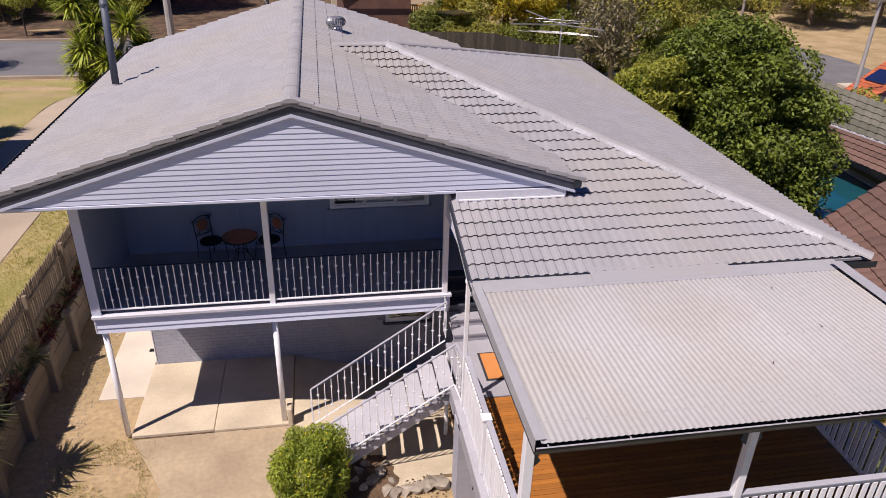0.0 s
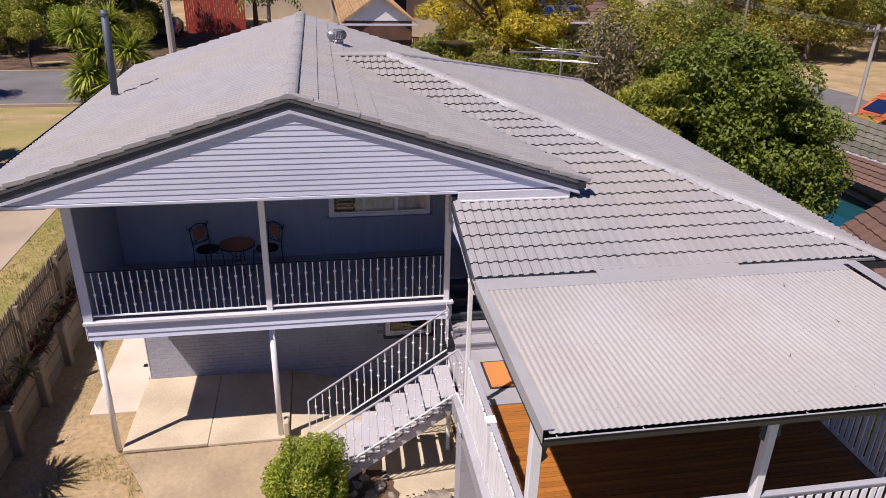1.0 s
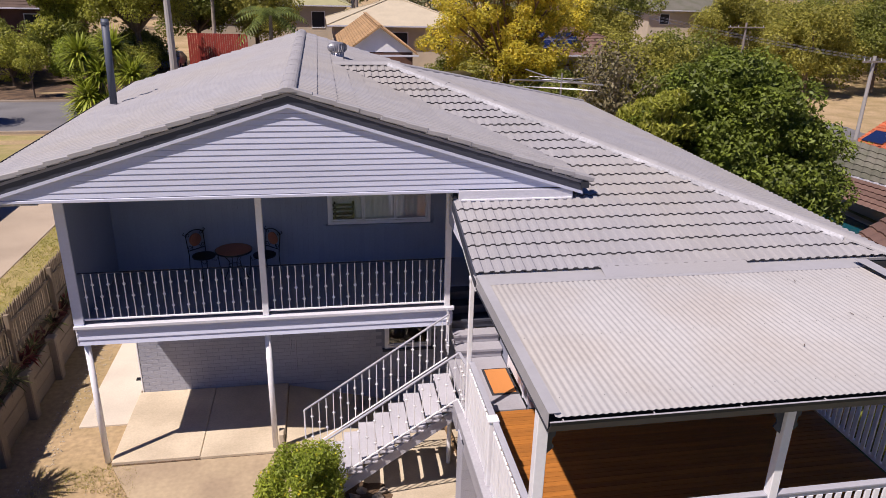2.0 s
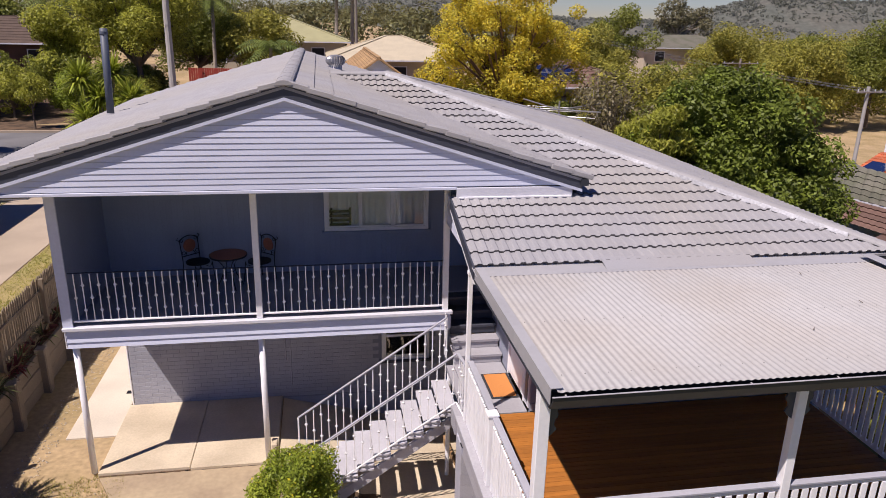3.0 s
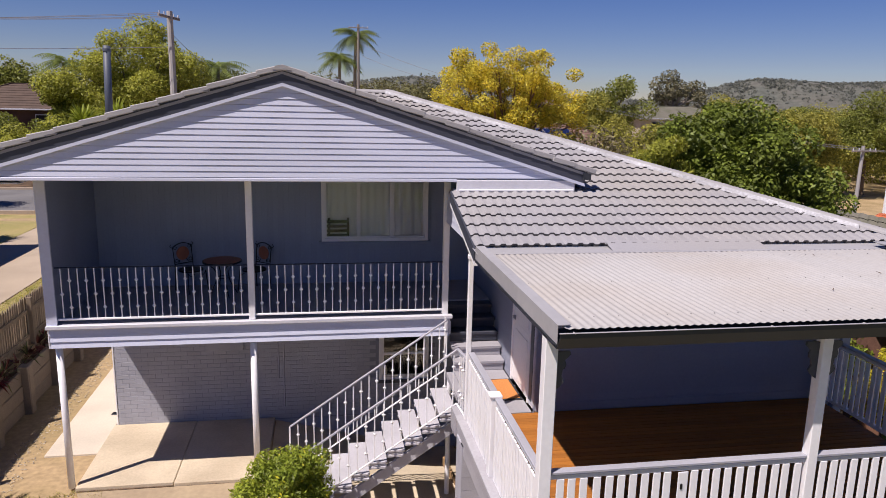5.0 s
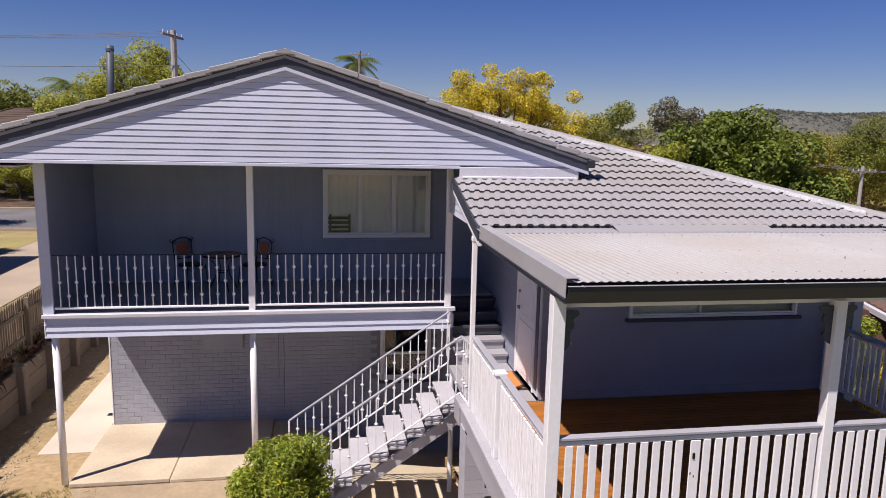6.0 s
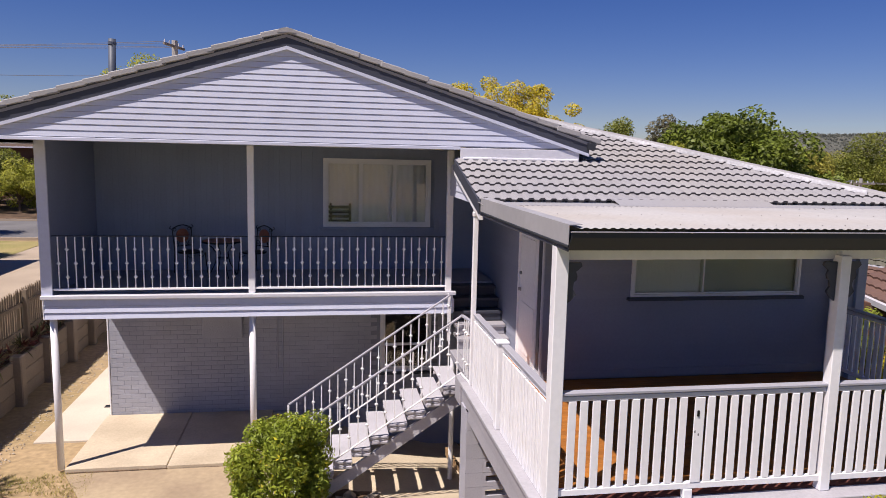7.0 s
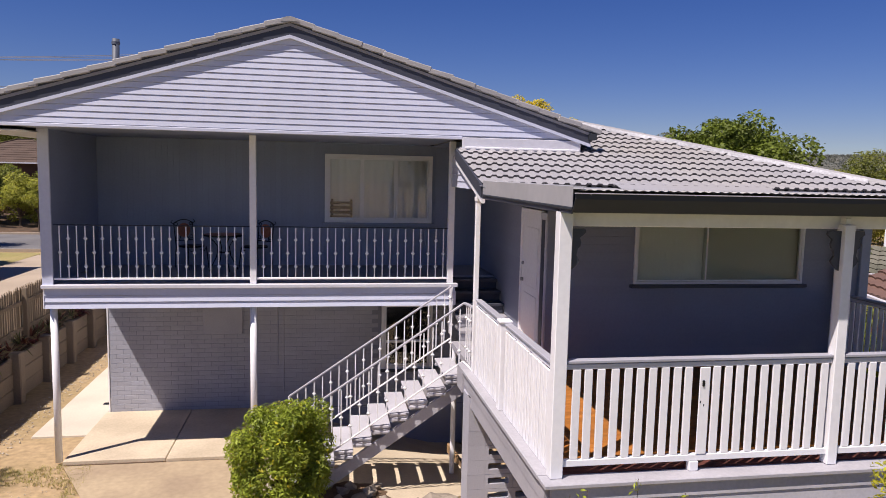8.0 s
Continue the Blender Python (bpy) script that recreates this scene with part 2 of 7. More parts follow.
def bar(name, a, b, w, h, mat, parent=None, label="", bevel=0.004):
    """A straight square-edged bar from a to b, w across and h high."""
    a, b = Vector(a), Vector(b)
    d = (b - a).normalized()
    side = d.cross(Vector((0, 0, 1))).normalized() if abs(d.z) < 0.99 else Vector((1, 0, 0))
    up = side.cross(d).normalized()
    bm = bmesh.new()
    vs = [bm.verts.new(p + side * s * w / 2 + up * u * h / 2) for p in (a, b) for s, u in ((-1, -1), (1, -1), (1, 1), (-1, 1))]
    fs = [bm.faces.new([vs[i] for i in f]) for f in ((0, 3, 2, 1), (4, 5, 6, 7), (0, 1, 5, 4), (1, 2, 6, 5), (2, 3, 7, 6), (3, 0, 4, 7))]
    if bevel:
        bmesh.ops.bevel(bm, geom=list({e for f in fs for e in f.edges}), offset=bevel, segments=1, affect="EDGES")
    return part(name, bm, mat, parent, label)


def prism(name, outline, axis, lo, hi, mat, parent=None, label="", bevel=0.0):
    """An outline of two coordinates drawn out along the third axis."""
    bm = bmesh.new()
    ends = []
    for v in (lo, hi):
        ends.append([bm.verts.new((v, p[0], p[1]) if axis == "x" else (p[0], v, p[1]) if axis == "y" else (p[0], p[1], v)) for p in outline])
    n = len(outline)
    bm.faces.new(ends[0])
    bm.faces.new(ends[1][::-1])
    for i in range(n):
        bm.faces.new((ends[0][(i + 1) % n], ends[0][i], ends[1][i], ends[1][(i + 1) % n]))
    bmesh.ops.recalc_face_normals(bm, faces=bm.faces[:])
    if bevel:
        bmesh.ops.bevel(bm, geom=bm.edges[:], offset=bevel, segments=1, affect="EDGES")
    return part(name, bm, mat, parent, label)


def placed(name, me, at, parent, turn=None):
    """One more piece on a shared mesh."""
    ob = new(name, me)
    ob.parent = parent
    m = Matrix.Translation(at) @ (turn.to_4x4() if turn else Matrix())
    if parent.type == "EMPTY":
        ob.matrix_parent_inverse = Matrix.Translation(-Vector(parent.location))
    ob.matrix_basis = m
    return ob


def mesh_of(bm, name, mat):
    me = bpy.data.meshes.new(name)
    bm.normal_update()
    bm.to_mesh(me)
    bm.free()
    me.materials.append(mat)
    return me


RNG = random.Random(7)

# ---- the house: plan ----
RX, RZ, RK = -0.27, 6.74, 0.308          # main ridge: x, height of the tiles, slope
EL, ER = -4.85, 4.25                     # main eaves
GF, GB = 10.36, 21.3                     # gable ends of the main roof
WY, WZ, WK = 8.70, 4.53, 0.285           # wing eave: y, height, slope
WX0, WX1, WR = 2.20, 8.66, 15.65         # wing's left edge, front corner and ridge
WRZ = WZ + WK * (WR - WY)
HX = WX1 - (WR - WY)                     # where the hip meets the ridge
VX = RX + (RZ - WRZ) / RK                # valley's upper end
VY = WY + (RZ - RK * (ER - RX) - WZ) / WK  # valley's lower end
FLOOR, DECKZ = 2.83, 1.95

house = thing("house", (0, 13, 0), "two-storey pale blue-grey weatherboard house with grey tiled roof", "house")


def main_z(x):
    return RZ - RK * abs(x - RX)


def wing_z(y):
    return WZ + WK * (y - WY)


# ---- walls ----
def weatherboards(name, parent, x0, x1, y, z0, z1, top=None, pitch=0.098, mat=BOARD):
    """Lapped boards facing -y; top(x) bounds their upper ends."""
    n = math.ceil((z1 - z0) / pitch)
    for i in range(n):
        a, b = z0 + i * pitch, min(z0 + (i + 1) * pitch, z1)
        prof = [(y - 0.0185, a + 0.008), (y - 0.0185, a + 0.012), (y - 0.0095, b + 0.003), (y + 0.012, b + 0.003), (y + 0.012, a + 0.004)]
        ends = []
        for s in (-1, 1):
            for yy, zz in prof:
                reach = max(0.01, (top - zz) / RK) if top else 99
                ends.append((max(x0, RX - reach) if s < 0 else min(x1, RX + reach), yy, zz))
        fs = [(4, 3, 2, 1, 0), (5, 6, 7, 8, 9)] + [(k, (k + 1) % 5, 5 + (k + 1) % 5, 5 + k) for k in range(5)]
        mesh_part(name, ends, fs, mat, parent)


gable = prism("gable_wall", [(RX - 4.0, 5.16), (RX + 4.35, 5.16), (RX + 4.35, 5.22), (RX, 6.56), (RX - 4.35, 5.22)], "y", 10.474, 10.56, BOARD, house, "pale blue-grey weatherboard gable")
weatherboards("weatherboard", gable, -4.6, 4.15, 10.456, 5.170, 6.485, top=6.495, pitch=0.0854)
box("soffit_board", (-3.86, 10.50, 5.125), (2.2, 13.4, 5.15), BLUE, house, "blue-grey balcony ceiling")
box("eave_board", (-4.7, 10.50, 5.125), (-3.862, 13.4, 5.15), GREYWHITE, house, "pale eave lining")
box("base_trim", (-4.72, 10.425, 5.12), (2.26, 10.473, 5.168), BOARD, house)
box("flashing_board", (2.26, 10.42, 4.90), (4.12, 10.473, 5.152), GREYWHITE, house, "white flashing board above the lower roof")
box("flashing_strip", (2.30, 10.40, 4.985), (4.10, 10.418, 5.016), WHITE, house, "bright metal strip along the tiles")

for side in (-1, 1):
    x1 = EL - 0.02 if side < 0 else ER + 0.02
    dz = RK * abs(x1 - RX)
    prism("barge_board", [(RX, 6.70), (x1, 6.70 - dz), (x1, 6.507 - dz), (RX, 6.512)], "y", 10.402, 10.432, SLATE, house, "dark slate barge board")
    prism("barge_moulding", [(RX, 6.510), (x1, 6.505 - dz), (x1, 6.459 - dz), (RX, 6.464)], "y", 10.394, 10.436, BOARD, house, "pale moulding strip")
    prism("eave_lining", [(RX, 6.485), (x1, 6.485 - dz), (x1, 6.465 - dz), (RX, 6.465)], "y", 10.437, 10.472, GREYWHITE, house)
    prism("rear_barge", [(RX, 6.65), (x1, 6.65 - dz), (x1, 6.42 - dz), (RX, 6.42)], "y", GB - 0.05, GB, SLATE, house)

# upper storey walls
YB = 13.40
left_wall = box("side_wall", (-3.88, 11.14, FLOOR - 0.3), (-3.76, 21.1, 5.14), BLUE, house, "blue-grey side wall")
prism("side_wall_end", [(-3.89, 5.14), (-3.74, 5.14), (-3.74, FLOOR - 0.02), (-3.89, FLOOR - 0.02)], "y", 11.10, 11.138, BOARD, house)
WN = (0.24, 2.27, 3.645, 4.925)          # balcony window opening
back = thing("balcony_wall", (0, YB, FLOOR), "blue-grey vertical board wall", "wall", kind="structure")
x = -3.755
while x < 3.38:
    xe = min(x + 0.0997, 3.4)
    if xe > WN[0] and x < WN[1]:
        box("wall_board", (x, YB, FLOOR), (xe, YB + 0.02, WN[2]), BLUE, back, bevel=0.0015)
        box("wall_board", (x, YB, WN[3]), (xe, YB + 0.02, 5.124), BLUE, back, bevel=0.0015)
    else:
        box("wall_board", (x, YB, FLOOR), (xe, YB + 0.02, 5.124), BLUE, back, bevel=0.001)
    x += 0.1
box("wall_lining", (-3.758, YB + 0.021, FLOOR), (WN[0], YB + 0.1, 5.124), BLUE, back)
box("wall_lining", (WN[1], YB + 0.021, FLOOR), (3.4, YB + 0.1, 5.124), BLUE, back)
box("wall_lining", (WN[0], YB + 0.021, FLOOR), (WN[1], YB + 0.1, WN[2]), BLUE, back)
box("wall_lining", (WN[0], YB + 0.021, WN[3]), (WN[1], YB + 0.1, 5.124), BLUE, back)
box("rear_wall", (-3.88, 21.0, 0), (4.1, 21.12, 5.1), BOARD, house)
box("wing_rear_wall", (4.1, 21.0, 0), (8.2, 21.12, 4.35), BOARD, house)
box("wing_side_wall", (8.05, 9.1, 0), (8.2, 21.0, 4.35), BLUE, house)


def window(name, x0, x1, z0, z1, y, cols, parent, label, edge=0.06, bead=0.032):
    w = part(name, bmesh_box((x0, y - 0.045, z0), (x1, y + 0.05, z1), hole=edge), WHITE, parent, label)
    box("sill", (x0 - 0.05, y - 0.10, z0 - 0.05), (x1 + 0.05, y + 0.02, z0 - 0.002), BLUE if "balcony" in label else SLATE, w, "dark sill")
    edges = [x0 + edge + (x1 - x0 - 2 * edge) * i / cols for i in range(cols + 1)]
    for a, b in zip(edges, edges[1:]):
        part("sash", bmesh_box((a + 0.003, y - 0.03, z0 + edge + 0.003), (b - 0.003, y + 0.01, z1 - edge - 0.003), hole=bead), WHITE, w)
        g = box("pane", (a + bead + 0.004, y - 0.012, z0 + edge + bead + 0.004), (b - bead - 0.004, y - 0.007, z1 - edge - bead - 0.004), SCREENED if "deck" in label else GLASS, w, "clear glass", bevel=0)
        g.visible_shadow = False
    return w


def bmesh_box(lo, hi, hole):
    """A rectangular frame facing y with an opening through it."""
    bm = bmesh.new()
    rings = []
    for inset in (0, hole):
        for yy in (lo[1], hi[1]):
            rings.append([bm.verts.new(p) for p in ((lo[0] + inset, yy, lo[2] + inset), (hi[0] - inset, yy, lo[2] + inset), (hi[0] - inset, yy, hi[2] - inset), (lo[0] + inset, yy, hi[2] - inset))])
    of, ob_, nf, nb = rings
    for i in range(4):
        j = (i + 1) % 4
        bm.faces.new((of[i], of[j], nf[j], nf[i]))
        bm.faces.new((ob_[j], ob_[i], nb[i], nb[j]))
        bm.faces.new((of[j], of[i], ob_[i], ob_[j]))
        bm.faces.new((nf[i], nf[j], nb[j], nb[i]))
    return bm


def curtain(x0, x1, z0, z1, y, label):
    n = int((x1 - x0) / 0.025)
    vs, fs = [], []
    for i in range(n + 1):
        xx = x0 + (x1 - x0) * i / n
        yy = y + 0.007 * math.sin(i * 1.1) + 0.006 * math.sin(i * 0.37)
        vs += [(xx, yy, z0), (xx, yy, z1), (xx, yy + 0.004, z0), (xx, yy + 0.004, z1)]
    for i in range(n):
        a, b = 4 * i, 4 * i + 4
        fs += [(a, b, b + 1, a + 1), (a + 3, b + 3, b + 2, a + 2)]
    tagged(mesh_part("curtain", vs, fs, CURTAIN, None, smooth=True), label, "curtain")


window("balcony_window", WN[0], WN[1], WN[2], WN[3], YB, 3, house, "white timber casement window onto the balcony")
curtain(WN[0] + 0.02, WN[1] - 0.02, WN[2] + 0.02, WN[3] - 0.02, YB + 0.13, "white sheer curtain behind the balcony window")
box("room_floor", (-3.758, 13.5, FLOOR - 0.2), (8.0, 20.9, FLOOR), DRIVE, house)
box("room_partition", (-3.758, 15.2, FLOOR), (3.4, 15.3, 5.1), CURTAIN, house)
# dark slatted chair back seen behind the glass
chair_in = thing("slatted_chair", (0.55, 13.62, FLOOR), "dark timber slat-back chair behind the window", "chair")
for i in range(4):
    box("slat", (0.34, 13.455, 3.72 + i * 0.088), (0.74, 13.475, 3.772 + i * 0.088), DARK, chair_in)
for xx in (0.36, 0.72):
    box("back_post", (xx, 13.476, FLOOR), (xx + 0.04, 13.495, 4.08), IRON, chair_in)
box("seat", (0.34, 13.58, 3.26), (0.76, 13.66, 3.30), IRON, chair_in)
for xx in (0.36, 0.70):
    box("leg", (xx, 13.62, FLOOR), (xx + 0.04, 13.65, 3.26), IRON, chair_in)

# ---- balcony ----
balcony = part("balcony_floor", (lambda bm: (add_box(bm, (-3.755, 11.16, 2.70), (2.33, 13.39, FLOOR)), bm)[1])(bmesh.new()), STEP, house, "grey painted balcony floor")
for z0, z1, yy in ((2.47, 2.562, 11.10), (2.57, 2.662, 11.10), (2.67, 2.768, 11.10)):
    prism("fascia_board", [(yy, z0), (yy + 0.02, z1), (11.14, z1), (11.14, z0)], "x", -3.865, 2.33, BOARD, house)
box("fascia_cap", (-3.90, 11.06, 2.777), (2.37, 11.158, 2.835), GREYWHITE, house)
box("fascia_end", (-3.885, 11.10, 2.465), (-3.867, 11.20, 2.776), WHITE, house)
box("edge_beam", (2.30, 11.16, 2.47), (2.36, 13.40, 2.70), BOARD, house)
for j in range(9):
    box("joist", (-3.74 + 0.74 * j, 11.16, 2.50), (-3.69 + 0.74 * j, 13.4, 2.695), GREYWHITE, house)
for xx in (-0.86, 2.25):
    box("balcony_post", (xx - 0.05, 11.12, 2.836), (xx + 0.05, 11.22, 5.12), WHITE, house, "square white balcony post")


def baluster_mesh(h, knobs, r=0.0075):
    bm = bmesh.new()
    add_box(bm, (-r, -r, 0), (r, r, h))
    for k in knobs:
        q = [bm.verts.new((0.032 * c, 0.02 * s, k)) for c, s in ((1, 0), (0, 1), (-1, 0), (0, -1))]
        t, b = bm.verts.new((0, 0, k + 0.036)), bm.verts.new((0, 0, k - 0.036))
        for i in range(4):
            bm.faces.new((q[i], q[(i + 1) % 4], t))
            bm.faces.new((q[(i + 1) % 4], q[i], b))
    return bm


rail = thing("balcony_railing", (-0.9, 11.15, FLOOR), "white wrought-iron balcony railing with diamond knobs", "railing")
KNOB_A = mesh_of(baluster_mesh(0.79, (0.18, 0.60)), "baluster_two_knobs", WHITE)
KNOB_B = mesh_of(baluster_mesh(0.79, (0.39,)), "baluster_one_knob", WHITE)
box("bottom_rail", (-3.738, 11.145, 2.897), (2.20, 11.18, 2.93), WHITE, rail)
box("top_rail", (-3.735, 11.145, 3.716), (2.20, 11.182, 3.730), NAVY, rail, "thin dark navy handrail")
for n in range(1, 24):
    placed("baluster", KNOB_A if n % 2 == 0 else KNOB_B, (-0.898 - 0.1197 * n, 11.163, 2.92), rail)
for n in range(24):
    placed("baluster", KNOB_A if n % 2 == 0 else KNOB_B, (-0.708 + 0.1235 * n, 11.163, 2.92), rail)

# ---- lower storey ----
for xx in (-3.79, -0.87):
    bm = bmesh.new()
    add_tube(bm, (xx, 11.24, 0.05), (xx, 11.24, 2.47), 0.052, sides=16)
    part("pipe_post", bm, WHITE, house, "round white steel post", smooth=True)
LY = 13.45
lower = thing("brick_wall", (0, LY, 0), "painted pale grey brick wall under the balcony", "wall", kind="structure")
box("wall_core", (-0.72, LY + 0.003, -0.8), (3.4, LY + 0.11, 0.025), BRICK, lower)
box("wall_core", (-3.63, LY + 0.003, 0.03), (1.34, LY + 0.11, 2.69), JOINT, lower)
box("wall_core", (2.34, LY + 0.003, 0.03), (3.4, LY + 0.11, 2.69), JOINT, lower)
box("wall_core", (1.34, LY + 0.003, 0.03), (2.34, LY + 0.11, 0.78), JOINT, lower)
box("side_brickwork", (-3.64, LY + 0.112, 0.0), (-3.53, 21.0, 2.69), BRICK, lower)
box("corner_strip", (-3.672, LY - 0.012, 0.04), (-3.645, LY + 0.05, 2.5), WHITE, house, "thin white strip on the brick corner")
low_window = window("lower_window", 1.34, 2.34, 0.78, 2.10, LY, 1, house, "white framed lower window with dark sill")
box("sash_rail", (1.40, LY - 0.032, 1.30), (2.28, LY + 0.012, 1.35), WHITE, low_window)
box("room_dark", (1.0, LY + 1.0, 0.0), (2.9, LY + 1.05, 2.6), DARK, house)
box("meter_box", (-1.98, LY - 0.09, 1.53), (-1.26, LY + 0.005, 2.32), BRICK, house, "painted grey meter box", bevel=0.012)
for xx in (-0.62, -0.52):
    tube("conduit", [(xx, LY - 0.02, 0.3 if xx > -0.6 else 0.9), (xx, LY - 0.02, 2.4)], 0.012, BRICK, house)

# ---- wing: walls and deck recess ----
DW, SX = 9.17, 3.22
wing = thing("wing_wall", (5.5, DW, 0), "blue-grey wall facing the covered deck", "wall", kind="structure")
DWN = (4.50, 7.12, 3.12, 4.20)
for i in range(22):
    z0 = DECKZ + 0.115 * i
    z1 = min(z0 + 0.113, 4.50)
    if z0 >= 4.49:
        break
    spans = [(SX + 0.02, DWN[0]), (DWN[1], 8.06)] if z1 > DWN[2] and z0 < DWN[3] else [(SX + 0.02, 8.06)]
    for a, b in spans:
        prism("weatherboard", [(DW - 0.02, z0), (DW - 0.008, z1), (DW + 0.02, z1), (DW + 0.02, z0)], "x", a, b, DECKWALL, wing)
box("deck_baseboard", (SX + 0.03, DW - 0.045, DECKZ + 0.002), (7.6, DW - 0.021, DECKZ + 0.13), DECKWALL, wing, "blue-grey board along the deck")
box("wall_lining", (SX + 0.03, DW + 0.021, 0), (DWN[0], DW + 0.1, 4.5), DECKWALL, wing)
box("wall_lining", (DWN[1], DW + 0.021, 0), (8.05, DW + 0.1, 4.5), DECKWALL, wing)
box("wall_lining", (DWN[0], DW + 0.021, 0), (DWN[1], DW + 0.1, DWN[2]), DECKWALL, wing)
box("wall_lining", (DWN[0], DW + 0.021, DWN[3]), (DWN[1], DW + 0.1, 4.5), DECKWALL, wing)
window("deck_window", DWN[0], DWN[1], DWN[2], DWN[3], DW, 1, house, "wide sliding deck window with drawn blind", 0.035, 0.02)
bm = bmesh.new()
add_box(bm, (5.585, DW + 0.06, DWN[2]), (DWN[1], DW + 0.07, DWN[3]))
tagged(part("roller_blind", bm, BLIND), "pale roller blind drawn behind the deck window", "blind")

box("mullion", (5.594, DW - 0.028, DWN[2] + 0.036), (5.612, DW + 0.01, DWN[3] - 0.036), WHITE, bpy.data.objects["deck_window"])
vertical = thing("vertical_blind", (5.05, DW + 0.07, DWN[2]), "white vertical slat blind behind the deck window", "blind")
for i in range(11):
    xx = DWN[0] + 0.05 + 0.095 * i
    bar("slat", (xx + 0.04, DW + 0.075, DWN[2] + 0.02), (xx + 0.04, DW + 0.075, DWN[3] - 0.03), 0.0935, 0.003, CURTAIN, vertical, bevel=0)
side = thing("passage_wall", (SX, 11, DECKZ), "blue-grey side wall with white door beside the deck", "wall", kind="structure")
DY = (9.43, 10.42)
for i in range(22):
    z0 = DECKZ + 0.115 * i
    z1 = min(z0 + 0.113, 4.62)
    if z0 > 4.55:
        break
    for a, b in ([(DY[1], 13.38)] if z0 < 4.09 else [(DW + 0.02, 13.38)]):
        prism("weatherboard", [(SX, z0), (SX + 0.012, z1), (SX + 0.04, z1), (SX + 0.04, z0)], "y", a, b, DECKWALL, side)
box("wall_lining", (SX + 0.041, DY[1], 1.8), (SX + 0.1, 13.38, 4.6), DECKWALL, side)
box("wall_lining", (SX + 0.041, 11.2, 4.602), (SX + 0.1, 13.38, 5.098), DECKWALL, side)
door = box("passage_door", (SX + 0.015, DY[0] + 0.045, DECKZ + 0.03), (SX + 0.055, DY[1] - 0.045, 4.06), WHITE, house, "closed white panelled door")
for a, b in ((0.12, 0.9), (1.02, 1.9)):
    box("door_panel", (SX + 0.008, DY[0] + 0.16, DECKZ + a), (SX + 0.0155, DY[1] - 0.16, DECKZ + b), WHITE, door)
for yy in (DY[0], DY[1] - 0.045):
    box("door_jamb", (SX - 0.01, yy, DECKZ), (SX + 0.06, yy + 0.045, 4.10), WHITE, house)
box("door_head", (SX - 0.008, DY[0], 4.06), (SX + 0.058, DY[1], 4.12), WHITE, house)
bm = bmesh.new()
add_tube(bm, (SX - 0.03, DY[1] - 0.14, 3.03), (SX + 0.015, DY[1] - 0.14, 3.03), 0.028, sides=12)
add_box(bm, (SX - 0.035, DY[1] - 0.26, 3.02), (SX - 0.02, DY[1] - 0.13, 3.04))
part("door_handle", bm, STEEL, door, "satin metal lever handle")
bm = bmesh.new()
add_tube(bm, (SX - 0.015, DY[1] - 0.14, 3.28), (SX + 0.015, DY[1] - 0.14, 3.28), 0.026, sides=12)
part("deadbolt", bm, STEEL, door, "round metal lock")
box("side_window_frame", (SX, DW + 0.03, DECKZ + 0.02), (SX + 0.06, DY[0] - 0.003, 4.09), GREYWHITE, house, "narrow dark screen beside the door")
box("screen", (SX - 0.008, DW + 0.07, DECKZ + 0.10), (SX + 0.001, DY[0] - 0.05, 4.0), SLATE, house, "dark fly screen")

# wing left end: small gable of boards above the passage
for i in range(8):
    z0 = 4.40 + 0.098 * i
    y0 = max(9.0, WY + (z0 + 0.2 - WZ) / WK)
    if y0 < 10.45:
        prism("weatherboard", [(2.235, z0), (2.247, z0 + 0.096), (2.27, z0 + 0.096), (2.27, z0)], "y", y0, 11.1, BOARD, house)
prism("wing_barge", [(WY - 0.03, WZ - 0.06), (10.5, wing_z(10.5) - 0.06), (10.5, wing_z(10.5) - 0.22), (WY - 0.03, WZ - 0.22)], "x", 2.17, 2.20, SLATE, house, "dark slate barge board")
prism("wing_barge_edge", [(WY - 0.03, WZ - 0.222), (10.5, wing_z(10.5) - 0.222), (10.5, wing_z(10.5) - 0.29), (WY - 0.03, WZ - 0.29)], "x", 2.18, 2.225, WHITE, house)
box("wing_fascia", (2.205, WY + 0.02, 4.30), (8.60, WY + 0.05, 4.47), WHITE, house)
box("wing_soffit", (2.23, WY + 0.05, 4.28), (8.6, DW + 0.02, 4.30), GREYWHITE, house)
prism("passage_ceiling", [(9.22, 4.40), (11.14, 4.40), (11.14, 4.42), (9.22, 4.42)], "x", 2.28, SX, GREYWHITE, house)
box("passage_bulkhead", (2.272, 11.141, 4.38), (SX + 0.04, 11.18, 5.098), BLUE, house)
box("passage_soffit", (2.202, 11.15, 5.10), (SX + 0.1, 13.398, 5.115), BLUE, house)
box("passage_post", (2.185, 8.99, 1.95), (2.25, 9.055, 4.36), WHITE, house, "square white post at the stair landing")
box("post_collar", (2.175, 8.98, 4.25), (2.26, 9.065, 4.31), WHITE, house)
prof = [(WY - 0.12, 4.45), (WY - 0.12, 4.34), (WY + 0.015, 4.34), (WY + 0.015, 4.45), (WY + 0.008, 4.45), (WY + 0.008, 4.348), (WY - 0.112, 4.348), (WY - 0.112, 4.45)]
prism("eave_gutter", prof, "x", 8.05, 8.72, GUTTER, house, "dark eave gutter")
